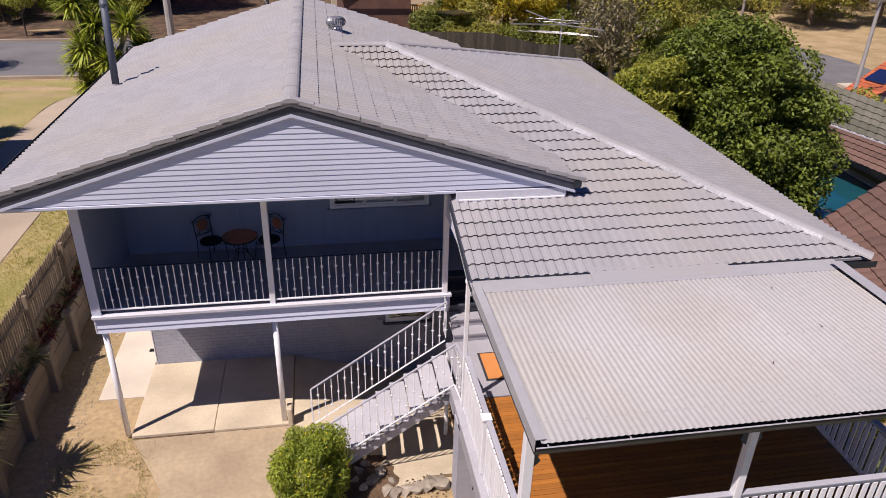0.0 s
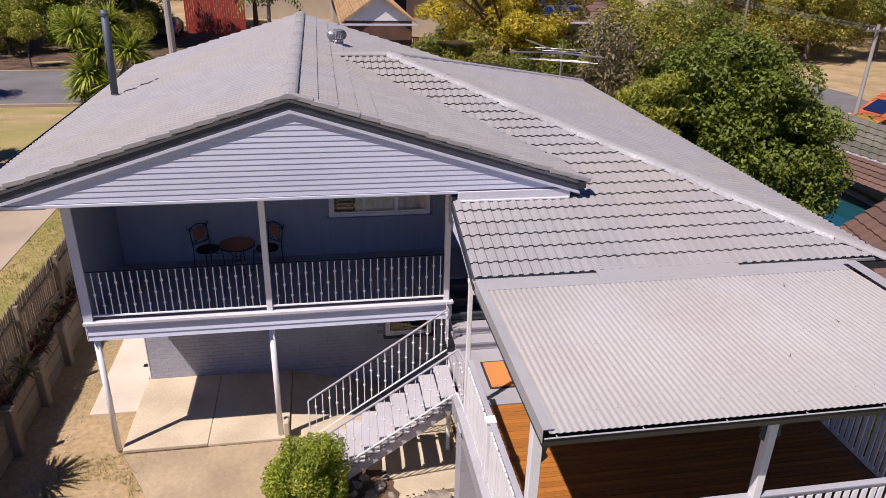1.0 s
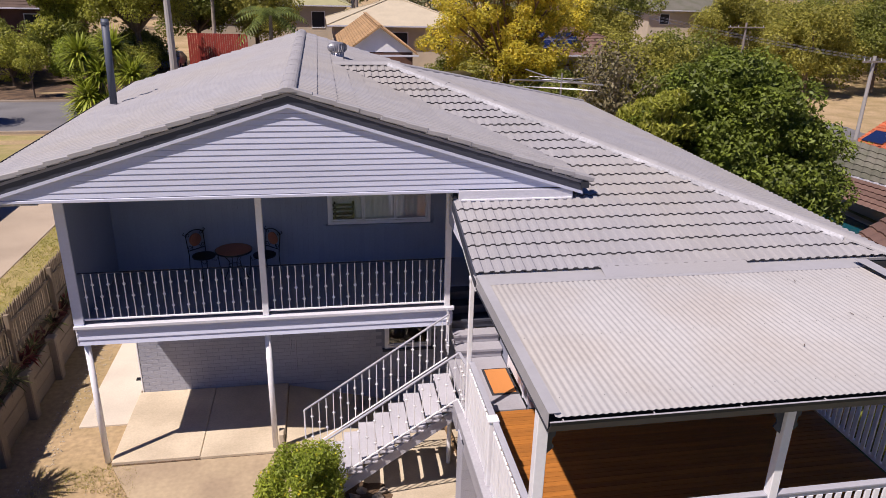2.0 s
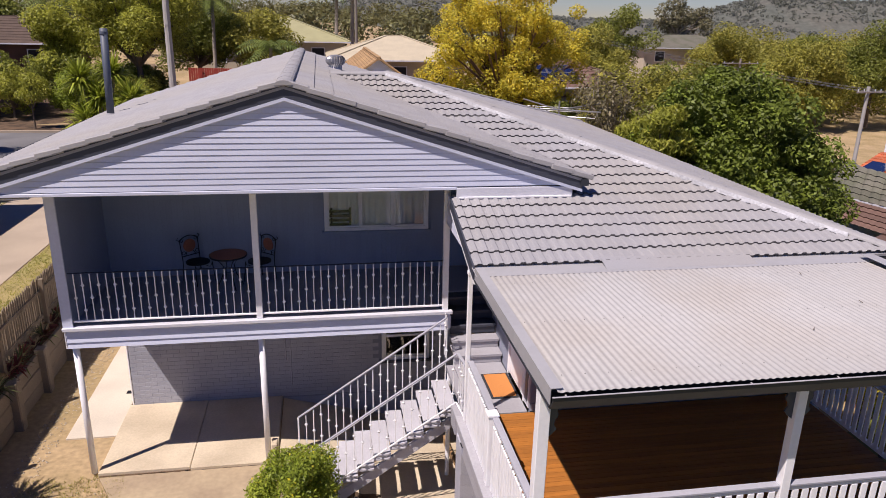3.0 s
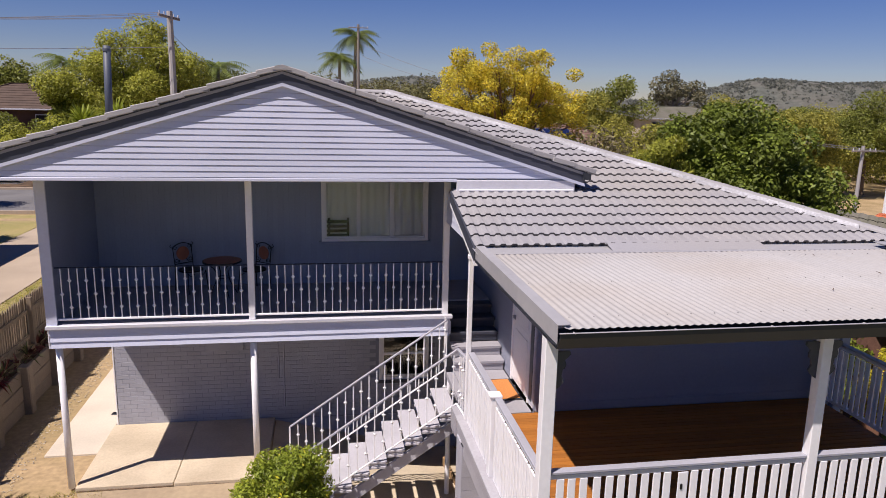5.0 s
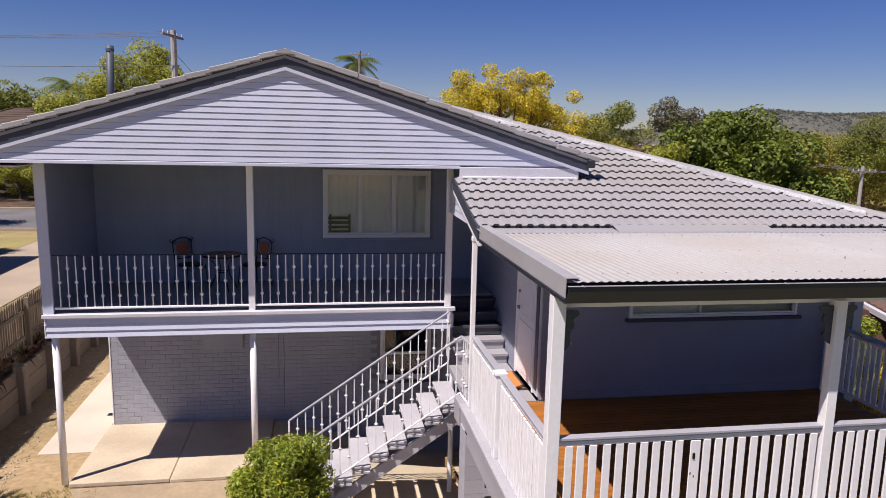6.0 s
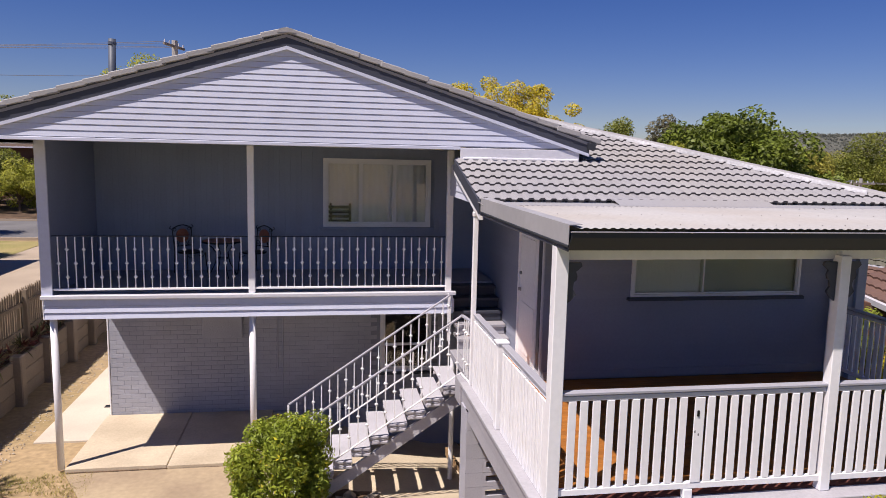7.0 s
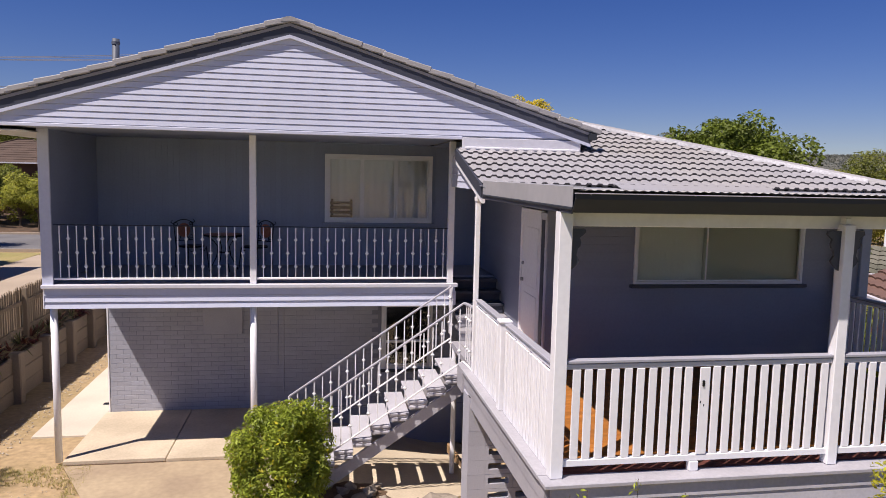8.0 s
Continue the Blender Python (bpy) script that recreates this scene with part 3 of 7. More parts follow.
# main left eave
box("left_fascia", (EL + 0.03, GF + 0.05, main_z(EL) - 0.25), (EL + 0.06, GB - 0.05, main_z(EL) - 0.1), SLATE, house)
prism("left_gutter", [(EL - 0.135, main_z(EL) - 0.045), (EL - 0.135, main_z(EL) - 0.2), (EL + 0.025, main_z(EL) - 0.2), (EL + 0.025, main_z(EL) - 0.09), (EL + 0.017, main_z(EL) - 0.09), (EL + 0.017, main_z(EL) - 0.19), (EL - 0.125, main_z(EL) - 0.19), (EL - 0.125, main_z(EL) - 0.045)], "y", GF + 0.03, GB, GUTTER, house, "dark eave gutter")
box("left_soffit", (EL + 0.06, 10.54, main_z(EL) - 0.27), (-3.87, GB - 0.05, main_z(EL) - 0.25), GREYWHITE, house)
prism("right_gutter", [(ER - 0.02, main_z(ER) - 0.08), (ER + 0.10, main_z(ER) - 0.08), (ER + 0.10, main_z(ER) - 0.18), (ER - 0.02, main_z(ER) - 0.18)], "y", GF - 0.01, VY - 0.35, GUTTER, house, "dark eave gutter")

# ---- roof: underlay planes, tiles, caps ----
def plane_mesh(name, polys, mat, parent, label):
    bm = bmesh.new()
    for pts in polys:
        top = [bm.verts.new(p) for p in pts]
        low = [bm.verts.new((p[0], p[1], p[2] - 0.04)) for p in pts]
        bm.faces.new(top)
        bm.faces.new(low[::-1])
        for i in range(len(pts)):
            j = (i + 1) % len(pts)
            bm.faces.new((top[j], top[i], low[i], low[j]))
    bmesh.ops.recalc_face_normals(bm, faces=bm.faces[:])
    return part(name, bm, mat, parent, label)


def P(x, y, low=0.07):
    return (x, y, main_z(x) - low)


def W(x, y, low=0.07):
    return (x, y, wing_z(y) - low)


YW2 = 2 * WR - WY                         # rear eave of the wing
VY2 = 2 * WR - VY
SLOPES = [
    [P(RX, GF + 0.03), P(RX, GB - 0.02), P(EL, GB - 0.02), P(EL, GF + 0.03)],
    [P(RX, GF + 0.03), P(ER, GF + 0.03), P(ER, VY), P(VX, WR), P(RX, WR)],
    [P(RX, WR), P(VX, WR), P(ER, VY2), P(ER, GB - 0.02), P(RX, GB - 0.02)],
    [W(WX0 + 0.02, WY), W(WX1, WY), W(HX, WR), W(VX, WR), W(ER, VY), W(ER, 10.62), W(WX0 + 0.02, 10.62)],
    [(VX, WR, WRZ - 0.07), (HX, WR, WRZ - 0.07), (WX1, YW2, WZ - 0.07), (ER, YW2, WZ - 0.07), (ER, VY2, main_z(ER) - 0.07)],
    [(WX1, WY, WZ - 0.07), (WX1, YW2, WZ - 0.07), (HX, WR, WRZ - 0.07)],
]
roof = plane_mesh("roof", SLOPES[:1], TILE, house, "grey painted concrete tile roof")
for slope in SLOPES[1:]:
    plane_mesh("roof_slope", [slope], TILE, roof, "")

GAUGE, WIDE = 0.31, 0.30
PU = (0, 0.028, 0.048, 0.102, 0.122, 0.178, 0.198, 0.252, 0.272, 0.30)  # low pans and raised rolls


def tile_shape(rise):
    """One double-roll tile: across u, up the slope v, height w above the batten plane."""
    vs, fs = [], []
    n = len(PU)
    for k, (v, lift) in enumerate(((0.0, 0.006), (0.0, 0.030), (GAUGE + 0.04, 0.0))):
        for c, u in enumerate(PU):
            roll = rise if c in (2, 3, 6, 7) else 0.0
            vs.append((u, v, roll + lift if k else max(0.0, roll - 0.002) + lift * (roll > 0)))
    for c in range(n - 1):
        fs += [(c, c + 1, n + 1 + c, n + c), (n + c, n + 1 + c, 2 * n + 1 + c, 2 * n + c)]
    return np.array(vs), fs


TV, TF = tile_shape(0.022)
TV_STEEP, _ = tile_shape(0.030)
# Dark colour on the tile front edges stands for each lap's shadow line.
TILE_LAP_SHADE = material("tile_lap_shade", (0.085, 0.08, 0.08), 0.9, vary=0.2, grain=40, bump=0.3)


def tile_field(name, o, u, v, nu, nv, cuts, singles=0, first=0, shape=None):
    """Courses of tiles from corner o, across u and up the slope v. cuts: vertical planes (point, inward normal). The first whole ones stand alone, the rest are one mesh."""
    u, v = Vector(u).normalized(), Vector(v).normalized()
    w = u.cross(v).normalized()
    if w.z < 0:
        w = -w
    turn = Matrix((u, v, w)).transposed()
    R = np.array(turn)
    rng = random.Random(len(name) + nu)
    one = None
    if singles:
        one = bpy.data.meshes.new("roof_tile")
        one.from_pydata([tuple(p) for p in TV], [], TF)
        one.materials.append(TILE)
        one.materials.append(TILE_LAP_SHADE)
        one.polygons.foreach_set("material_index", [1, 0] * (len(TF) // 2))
    verts, faces, made = [], [], 0
    for r in range(nv):
        for c in range(nu):
            p = Vector(o) + u * (c * WIDE) + v * (r * GAUGE)
            corners = [p + u * a + v * b for a in (0, WIDE) for b in (0, GAUGE + 0.04)]
            d = [min((q - Vector(pt)).dot(Vector(nm)) for q in corners) for pt, nm in cuts]
            far = [max((q - Vector(pt)).dot(Vector(nm)) for q in corners) for pt, nm in cuts]
            if min(far) <= 0:
                continue
            jig = w * rng.uniform(0, 0.003)
            if one and made < singles and min(d) >= -0.001 and r >= first:
                placed("tile", one, p + jig, roof, turn)
                made += 1
            else:
                base = len(verts)
                verts += [tuple(R @ q + np.array(p + jig)) for q in (TV if shape is None else shape)]
                faces += [tuple(base + i for i in f) for f in TF]
    if verts:
        me = bpy.data.meshes.new(name)
        me.from_pydata(verts, [], faces)
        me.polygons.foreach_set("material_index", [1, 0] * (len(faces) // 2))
        bm = bmesh.new()
        bm.from_mesh(me)
        for pt, nm in cuts:
            bmesh.ops.bisect_plane(bm, geom=bm.verts[:] + bm.edges[:] + bm.faces[:], plane_co=pt, plane_no=-Vector(nm), clear_outer=True)
        bpy.data.meshes.remove(me)
        ob = tagged(part(name, bm, TILE, roof), kind="stuff")
        ob.data.materials.append(TILE_LAP_SHADE)


def line_cut(a, b, inside):
    """The vertical plane through a and b, facing the point inside."""
    d = Vector((b[0] - a[0], b[1] - a[1], 0)).normalized()
    nm = Vector((-d.y, d.x, 0))
    if (Vector((inside[0] - a[0], inside[1] - a[1], 0))).dot(nm) < 0:
        nm = -nm
    return (Vector((a[0], a[1], 0)), nm)


LOW = 0.062
tile_field("left_slope_tiles", (EL - 0.03, GB, main_z(EL - 0.03) - LOW), (0, -1, 0), (1, 0, RK), 37, 16,
           [line_cut((RX, 0), (RX, 9), (-3, 0)), line_cut((0, GF), (9, GF), (0, 15)), line_cut((0, GB), (9, GB), (0, 15))], shape=TV_STEEP)
tile_field("right_slope_tiles", (ER + 0.03, GF, main_z(ER + 0.03) - LOW), (0, 1, 0), (-1, 0, RK), 20, 16,
           [line_cut((RX, 0), (RX, 9), (3, 0)), line_cut((0, GF), (9, GF), (0, 15)), line_cut((ER, VY), (VX, WR), (RX, 11)), line_cut((0, WR), (9, WR), (0, 11))])
tile_field("rear_slope_tiles", (ER + 0.03, WR, main_z(ER + 0.03) - LOW), (0, 1, 0), (-1, 0, RK), 20, 16,
           [line_cut((RX, 0), (RX, 9), (3, 0)), line_cut((0, GB), (9, GB), (0, 15)), line_cut((ER, VY2), (VX, WR), (RX, 20)), line_cut((0, WR), (9, WR), (0, 20))])
HIP = line_cut((WX1, WY), (HX, WR), (2, 9))
RUN = GAUGE / math.hypot(1, WK)          # a course in plan
Y0 = WY + 0.01
Y6, Y9 = Y0 + 6 * RUN, Y0 + 9 * RUN
tile_field("wing_front_tiles", (WX0 - 0.01, Y0, wing_z(Y0) - LOW), (1, 0, 0), (0, 1, WK), 22, 6,
           [HIP, line_cut((WX0 - 0.02, 0), (WX0 - 0.02, 9), (3, 0))], singles=110)
tile_field("wing_corner_tiles", (WX0 - 0.01 + 6 * WIDE, Y6, wing_z(Y6) - LOW), (1, 0, 0), (0, 1, WK), 16, 3,
           [HIP, line_cut((ER - 0.04, 0), (ER - 0.04, 9), (6, 0))])
tile_field("wing_upper_tiles", (WX0 - 0.01 - 6 * WIDE, Y9, wing_z(Y9) - LOW), (1, 0, 0), (0, 1, WK), 28, 15,
           [HIP, line_cut((ER - 0.03, VY), (VX - 0.03, WR), (6, 14)), line_cut((0, WR), (9, WR), (0, 9))], singles=180)
tile_field("wing_end_tiles", (WX1 + 0.04, WY, WZ + WK * -0.04 - LOW), (0, 1, 0), (-1, 0, WK), 47, 24,
           [line_cut((WX1, WY), (HX, WR), (8.5, 15)), line_cut((WX1, YW2), (HX, WR), (8.5, 15))])


def cap_mesh(r=0.105, length=0.42, sides=8):
    vs, fs = [], []
    for k, (yy, rr) in enumerate(((0, r), (0, r * 1.02), (length, r * 0.98))):
        for i in range(sides + 1):
            a = math.pi * i / sides
            vs.append((rr * 1.2 * math.cos(a), yy, rr * 0.62 * math.sin(a) - 0.040))
    n = sides + 1
    for i in range(sides):
        fs.append((n + i, n + i + 1, 2 * n + i + 1, 2 * n + i))
    fs.append(tuple(range(n, 2 * n)))
    me = bpy.data.meshes.new("ridge_cap")
    me.from_pydata(vs, [], fs)
    me.materials.append(CAP)
    return me


CAPM = cap_mesh()


def caps(name, a, b, lift=0.0):
    a, b = Vector(a), Vector(b)
    d = (b - a)
    n = max(1, int(d.length / 0.385))
    f = d.normalized()
    s = f.cross(Vector((0, 0, 1))).normalized()
    turn = Matrix((s, f, s.cross(f))).transposed()
    for i in range(n):
        placed(name, CAPM, a + d * (i / n) + Vector((0, 0, lift + RNG.uniform(0, 0.006))), roof, turn)


caps("ridge_cap", (RX, GF - 0.01, RZ - 0.015), (RX, GB, RZ - 0.02))
caps("hip_cap", (WX1 + 0.03, WY - 0.03, WZ - 0.02), (HX, WR, WRZ - 0.01))
caps("hip_cap", (WX1 + 0.03, YW2 + 0.03, WZ - 0.02), (HX, WR, WRZ - 0.01))
caps("ridge_cap", (HX, WR, WRZ - 0.02), (VX, WR, WRZ - 0.02))


def mortar(a, b, side, wide=0.06):
    """A rough line of pale pointing along one side of the hip."""
    a, b, s = Vector(a), Vector(b), Vector(side).normalized()
    n = 220
    vs, fs = [], []
    for i in range(n + 1):
        p = a + (b - a) * i / n
        w1 = wide * (0.15 + 1.2 * abs(noise.noise(p * 2.3)) + 0.7 * abs(noise.noise(p * 9.0)))
        vs += [p + s * 0.10 + Vector((0, 0, 0.015)), p + s * (0.12 + w1 * 0.5) + Vector((0, 0, 0.022)), p + s * (0.125 + w1) + Vector((0, 0, -0.04))]
    for i in range(n):
        for k in (0, 1):
            fs.append((3 * i + k, 3 * i + 3 + k, 3 * i + 4 + k, 3 * i + 1 + k))
    mesh_part("mortar_bedding", vs, fs, MORTAR, roof, "ragged pale mortar under the hip caps", smooth=True)


mortar((WX1 - 0.5, WY + 0.5, WZ + 0.5 * WK - 0.03), (HX, WR, WRZ - 0.03), (-1, -1, 0), 0.09)
# verge tiles on the gable rakes
bm = bmesh.new()
add_box(bm, (-0.19, 0, -0.058), (0.19, 0.16, 0.020), 0.010)
VERGE = mesh_of(bm, "verge_tile", CAP)
for sgn, xe in ((-1, EL), (1, ER)):
    n = int(abs(xe - RX) / 0.335)
    for i in range(n + 1):
        xx = RX + sgn * (0.17 + i * 0.335)
        if abs(xx - RX) < abs(xe - RX) + 0.1:
            t = Matrix.Rotation(math.atan(RK) * sgn - (0.055 + RNG.uniform(-0.025, 0.02)) * sgn, 3, "Y")
            placed("verge_tile", VERGE, (xx, GF + RNG.uniform(-0.004, 0.008), main_z(xx) + 0.01 + RNG.uniform(-0.004, 0.004)), roof, t)

# flue pipe and turbine vent
flue = thing("flue_pipe", (-4.18, 16.2, 5.4), "tall grey flue pipe through the tiles", "flue")
bm = bmesh.new()
add_tube(bm, (-4.18, 16.2, 5.35), (-4.12, 16.2, 7.28), 0.075, sides=16)
part("pipe", bm, FLUE, flue, smooth=True)
bm = bmesh.new()
add_tube(bm, (-4.124, 16.2, 7.16), (-4.12, 16.2, 7.22), 0.085, sides=16)
part("collar", bm, FLUE, flue)
bm = bmesh.new()
add_tube(bm, (-4.18, 16.2, 5.36), (-4.18, 16.2, 5.56), 0.14, 0.08, sides=16)
part("flashing_boot", bm, FLASH, flue)
vent = thing("turbine_vent", (0.62, 17.4, 6.3), "ribbed metal turbine roof vent", "roof vent")
bm = bmesh.new()
add_tube(bm, (0.62, 17.4, 6.30), (0.62, 17.4, 6.52), 0.15, sides=20)
part("neck", bm, STEEL, vent, smooth=True)
bm = bmesh.new()
for i in range(22):
    a0 = 2 * math.pi * i / 22
    prev = None
    for k in range(7):
        ph = -0.9 + 1.9 * k / 6
        r = 0.235 * math.cos(ph * 0.85)
        z = 6.63 + 0.13 * math.sin(ph)
        pts = [bm.verts.new((0.62 + r * rr * math.cos(a0 + da), 17.4 + r * rr * math.sin(a0 + da), z)) for da, rr in ((0, 1.0), (0.17, 0.90))]
        if prev:
            bm.faces.new((prev[0], prev[1], pts[1], pts[0]))
        prev = pts
part("vanes", bm, STEEL, vent)
bm = bmesh.new()
add_tube(bm, (0.62, 17.4, 6.73), (0.62, 17.4, 6.76), 0.16, 0.05, sides=20)
part("crown_plate", bm, STEEL, vent)

# ---- covered deck ----
deck = thing("deck", (4.9, 7, 0), "raised timber deck with white paling rails and grey fascia", "deck")
PF, PB, PX0, PX1 = 5.36, 8.66, 2.17, 8.02


def patio_z(y):
    return 4.50 - 0.018 * (y - PF)


box("deck_frame", (2.17, 5.61, 1.62), (7.74, 9.15, 1.905), STEP, deck)
floor_boards = box("deck_base", (2.18, 5.62, 1.905), (7.73, 9.15, 1.924), DARK, deck, bevel=0)
for i in range(36):
    y0 = 5.719 + i * 0.0945
    box("deck_board", (2.24, y0, 1.926), (7.74, y0 + 0.089, DECKZ), DECK if i > 1 else DECK_RED, floor_boards, "" if i > 1 else "red-brown stained front board", bevel=0.003)
box("nosing", (2.09, 5.50, 1.905), (7.80, 5.715, 1.944), NOSING, deck, "grey painted edge board")
box("nosing", (2.085, 5.717, 1.905), (2.236, 9.15, 1.952), NOSING, deck, "grey painted edge board")
for k, (z0, z1) in enumerate(((1.77, 1.895), (1.64, 1.768), (1.52, 1.638))):
    prism("fascia_board", [(5.535, z0), (5.55, z1), (5.59, z1), (5.59, z0)], "x", 2.165, 7.78, NOSING, deck)
for z0, z1 in ((1.735, 1.895), (1.568, 1.732)):
    prism("fascia_board", [(2.113, z0), (2.125, z1), (2.163, z1), (2.163, z0)], "y", 5.60, 9.15, STEP, deck)


def post(xx, yy, z0, z1, w=0.105, cap=False):
    p = box("deck_post", (xx - w / 2, yy - w / 2, z0), (xx + w / 2, yy + w / 2, z1), WHITE, deck, "square white post", bevel=0.006)
    if cap:
        box("post_cap", (xx - w / 2 - 0.015, yy - w / 2 - 0.015, z1), (xx + w / 2 + 0.015, yy + w / 2 + 0.015, z1 + 0.03), WHITE, p)


YR = 5.68                                # line of the front rail
for xx in (2.232, 4.955, 7.66):
    post(xx, YR, 1.946, 4.33 if xx < 3 else 4.22, 0.118 if xx < 3 else 0.105)
post(7.66, 9.05, DECKZ + 0.002, 4.25)
post(2.222, 7.50, 1.953, 2.955, 0.12, True)
box("front_beam", (2.295, YR + 0.06, 4.175), (7.75, YR + 0.15, 4.305), WHITE, deck, "white front beam")
for xx in (4.955, 7.66):
    box("beam_cleat", (xx - 0.03, YR - 0.02, 4.2205), (xx + 0.03, YR + 0.058, 4.28), WHITE, deck)
box("side_beam", (7.62, YR + 0.16, 4.19), (7.70, 9.0, 4.30), WHITE, deck)
# Unseen roof framing, coloured dark to cut bounce light over the deck.
for i in range(3):
    yy = 6.3 + 0.95 * i
    box("purlin", (2.3, yy, patio_z(yy) - 0.12), (7.95, yy + 0.05, patio_z(yy) - 0.025), SLATE, deck)
for i in range(7):
    xx = 2.5 + i * 0.85
    box("rafter", (xx, YR + 0.16, 4.27), (xx + 0.05, 9.0, 4.36), SLATE, deck)


PALING = {}


def paling_rail(a, b, axis, fixed, wide=0.072, pitch=0.1205, low=2.125, drop=0.0, at=()):
    """Cap, rails and upright palings from a to b along an axis."""
    def bx(name, u0, u1, v0, v1, z0, z1, mat, label=""):
        z0, z1 = z0 - drop * (z0 > 2.5), z1 - drop * (z0 > 2.5)
        lo, hi = ((u0, fixed + v0, z0), (u1, fixed + v1, z1)) if axis == "x" else ((fixed + v0, u0, z0), (fixed + v1, u1, z1))
        return box(name, lo, hi, mat, deck, label, bevel=0.005)
    bx("rail_cap", a, b, -0.04, 0.045, 2.978, 3.006, RAILGREY, "painted rail cap")
    bx("top_rail", a, b, -0.022, 0.030, 2.922, 2.968, GREYWHITE)
    # Dark strip drawn as the shadow line under the rail cap.
    bx("cap_shadow_strip", a, b, -0.010, 0.020, 2.9682, 2.9778, SLATE)
    bx("bottom_rail", a, b, -0.030, 0.022, 2.040 if axis == "x" else 2.065, 2.100 if axis == "x" else 2.120, WHITE)
    if (axis, wide) not in PALING:
        bm = bmesh.new()
        if axis == "x":
            add_box(bm, (-wide / 2, -0.0245, 2.102), (wide / 2, -0.003, 2.920), 0.003)
        else:
            add_box(bm, (-0.045, -wide / 2, low), (-0.0235, wide / 2, 2.920 - drop), 0.003)
        PALING[axis, wide] = mesh_of(bm, "paling", WHITE)
    n = int((b - a - 0.04) / pitch)
    off = ((b - a) - (n - 1) * pitch) / 2
    for u in at or [a + off + i * pitch for i in range(n)]:
        lean = Matrix.Rotation(RNG.uniform(-0.004, 0.004), 3, "Y" if axis == "x" else "X")
        placed("paling", PALING[axis, wide], (u, fixed, 0) if axis == "x" else (fixed, u, 0), deck, lean)


paling_rail(2.295, 4.90, "x", YR, at=[2.393 + 0.1193 * i for i in range(10)] + [3.736 + 0.1207 * i for i in range(10)])
paling_rail(5.01, 7.60, "x", YR)
paling_rail(5.745, 7.435, "y", 2.245, 0.078, 0.1, 1.954, 0.05)
paling_rail(7.566, 8.97, "y", 2.245, 0.078, 0.1, 1.954, 0.05)
paling_rail(5.745, 8.99, "y", 7.66, 0.07, 0.105, 2.125)
for xx in (3.55, 6.35):
    box("rail_stump", (xx - 0.045, YR - 0.04, 1.946), (xx + 0.045, YR + 0.02, 2.038), WHITE, deck)
box("wide_paling", (3.561, YR - 0.036, 2.102), (3.665, YR - 0.0255, 2.920), WHITE, deck)
box("latch", (3.585, YR - 0.046, 2.74), (3.609, YR - 0.0365, 2.80), IRON, deck, "small black latch")
for dx, z in ((-0.012, 2.585), (0.022, 2.555)):
    box("screw_mark", (3.585 + dx, YR - 0.0375, z), (3.595 + dx, YR - 0.0355, z + 0.022), GUTTER, deck, bevel=0)


def fret(xx, sgn):
    out = [(0, -0.04), (0.13 * sgn, -0.04), (0.14 * sgn, -0.07), (0.12 * sgn, -0.09), (0.085 * sgn, -0.12), (0.10 * sgn, -0.16), (0.09 * sgn, -0.20), (0.07 * sgn, -0.21), (0.06 * sgn, -0.27), (0.09 * sgn, -0.32), (0.05 * sgn, -0.37), (0.0, -0.41)]
    prism("fret_bracket", [(xx + a, 4.20 + b) for a, b in out], "y", YR - 0.005, YR + 0.02, SLATE, deck, "dark slate scroll-cut bracket")


for xx, s in ((2.292, 1), (4.901, -1), (5.009, 1)):
    fret(xx, s)

# deck roof of corrugated sheets
awning = thing("deck_roof", (5, 7, 4.4), "pale grey corrugated steel roof over the deck", "roof")
X0 = 2.2226
while X0 < 7.80:
    X1 = min(X0 + 0.762, 7.86)
    n = int(round((X1 - X0) / 0.0762)) * 6
    vs, fs = [], []
    for i in range(n + 1):
        xx = X0 + 0.0762 * i / 6
        dz = 0.0055 * math.cos(2 * math.pi * i / 6)
        for yy in (PF - 0.07, PB - 0.18):
            vs += [(xx, yy, patio_z(yy) + dz), (xx, yy, patio_z(yy) + dz - 0.003)]
    for i in range(n):
        a, b = 4 * i, 4 * i + 4
        fs += [(a, b, b + 2, a + 2), (a + 1, a + 3, b + 3, b + 1), (a, a + 1, b + 1, b)]
    mesh_part("sheet", vs, fs, IRON_CORR, awning, smooth=True)
    X0 += 0.762
vs, fs = [], []
for r, yy in enumerate((5.6, 6.85, 8.1)):
    for i in range(24):
        xx = 2.2838 + 0.0762 * 3 * i + 0.0762
        c = len(vs)
        z = patio_z(yy) + 0.0105
        vs += [(xx - 0.005, yy - 0.005, z - 0.005), (xx + 0.005, yy - 0.005, z - 0.005), (xx + 0.005, yy + 0.005, z - 0.005), (xx - 0.005, yy + 0.005, z - 0.005), (xx, yy, z + 0.001)]
        fs += [(c, c + 1, c + 4), (c + 1, c + 2, c + 4), (c + 2, c + 3, c + 4), (c + 3, c, c + 4)]
tagged(mesh_part("roof_screws", vs, fs, SCREW, awning), kind="stuff")
prism("side_flashing", [(2.165, 4.36), (2.165, 4.525), (2.28, 4.528), (2.28, 4.522), (2.171, 4.518), (2.171, 4.36)], "y", PF - 0.035, PB - 0.12, FLASH, awning, "flat grey side flashing")
prism("side_flashing", [(8.03, 4.32), (8.03, 4.525), (7.83, 4.528), (7.83, 4.522), (8.024, 4.518), (8.024, 4.32)], "y", PF - 0.035, PB - 0.12, FLASH, awning)
box("side_fascia", (2.173, PF, 4.30), (2.191, PB - 0.05, 4.47), SLATE, awning)
box("side_drip", (2.160, PF - 0.03, 4.335), (2.1725, PB - 0.12, 4.3585), GUTTER, awning, "dark drip edge under the flashing")
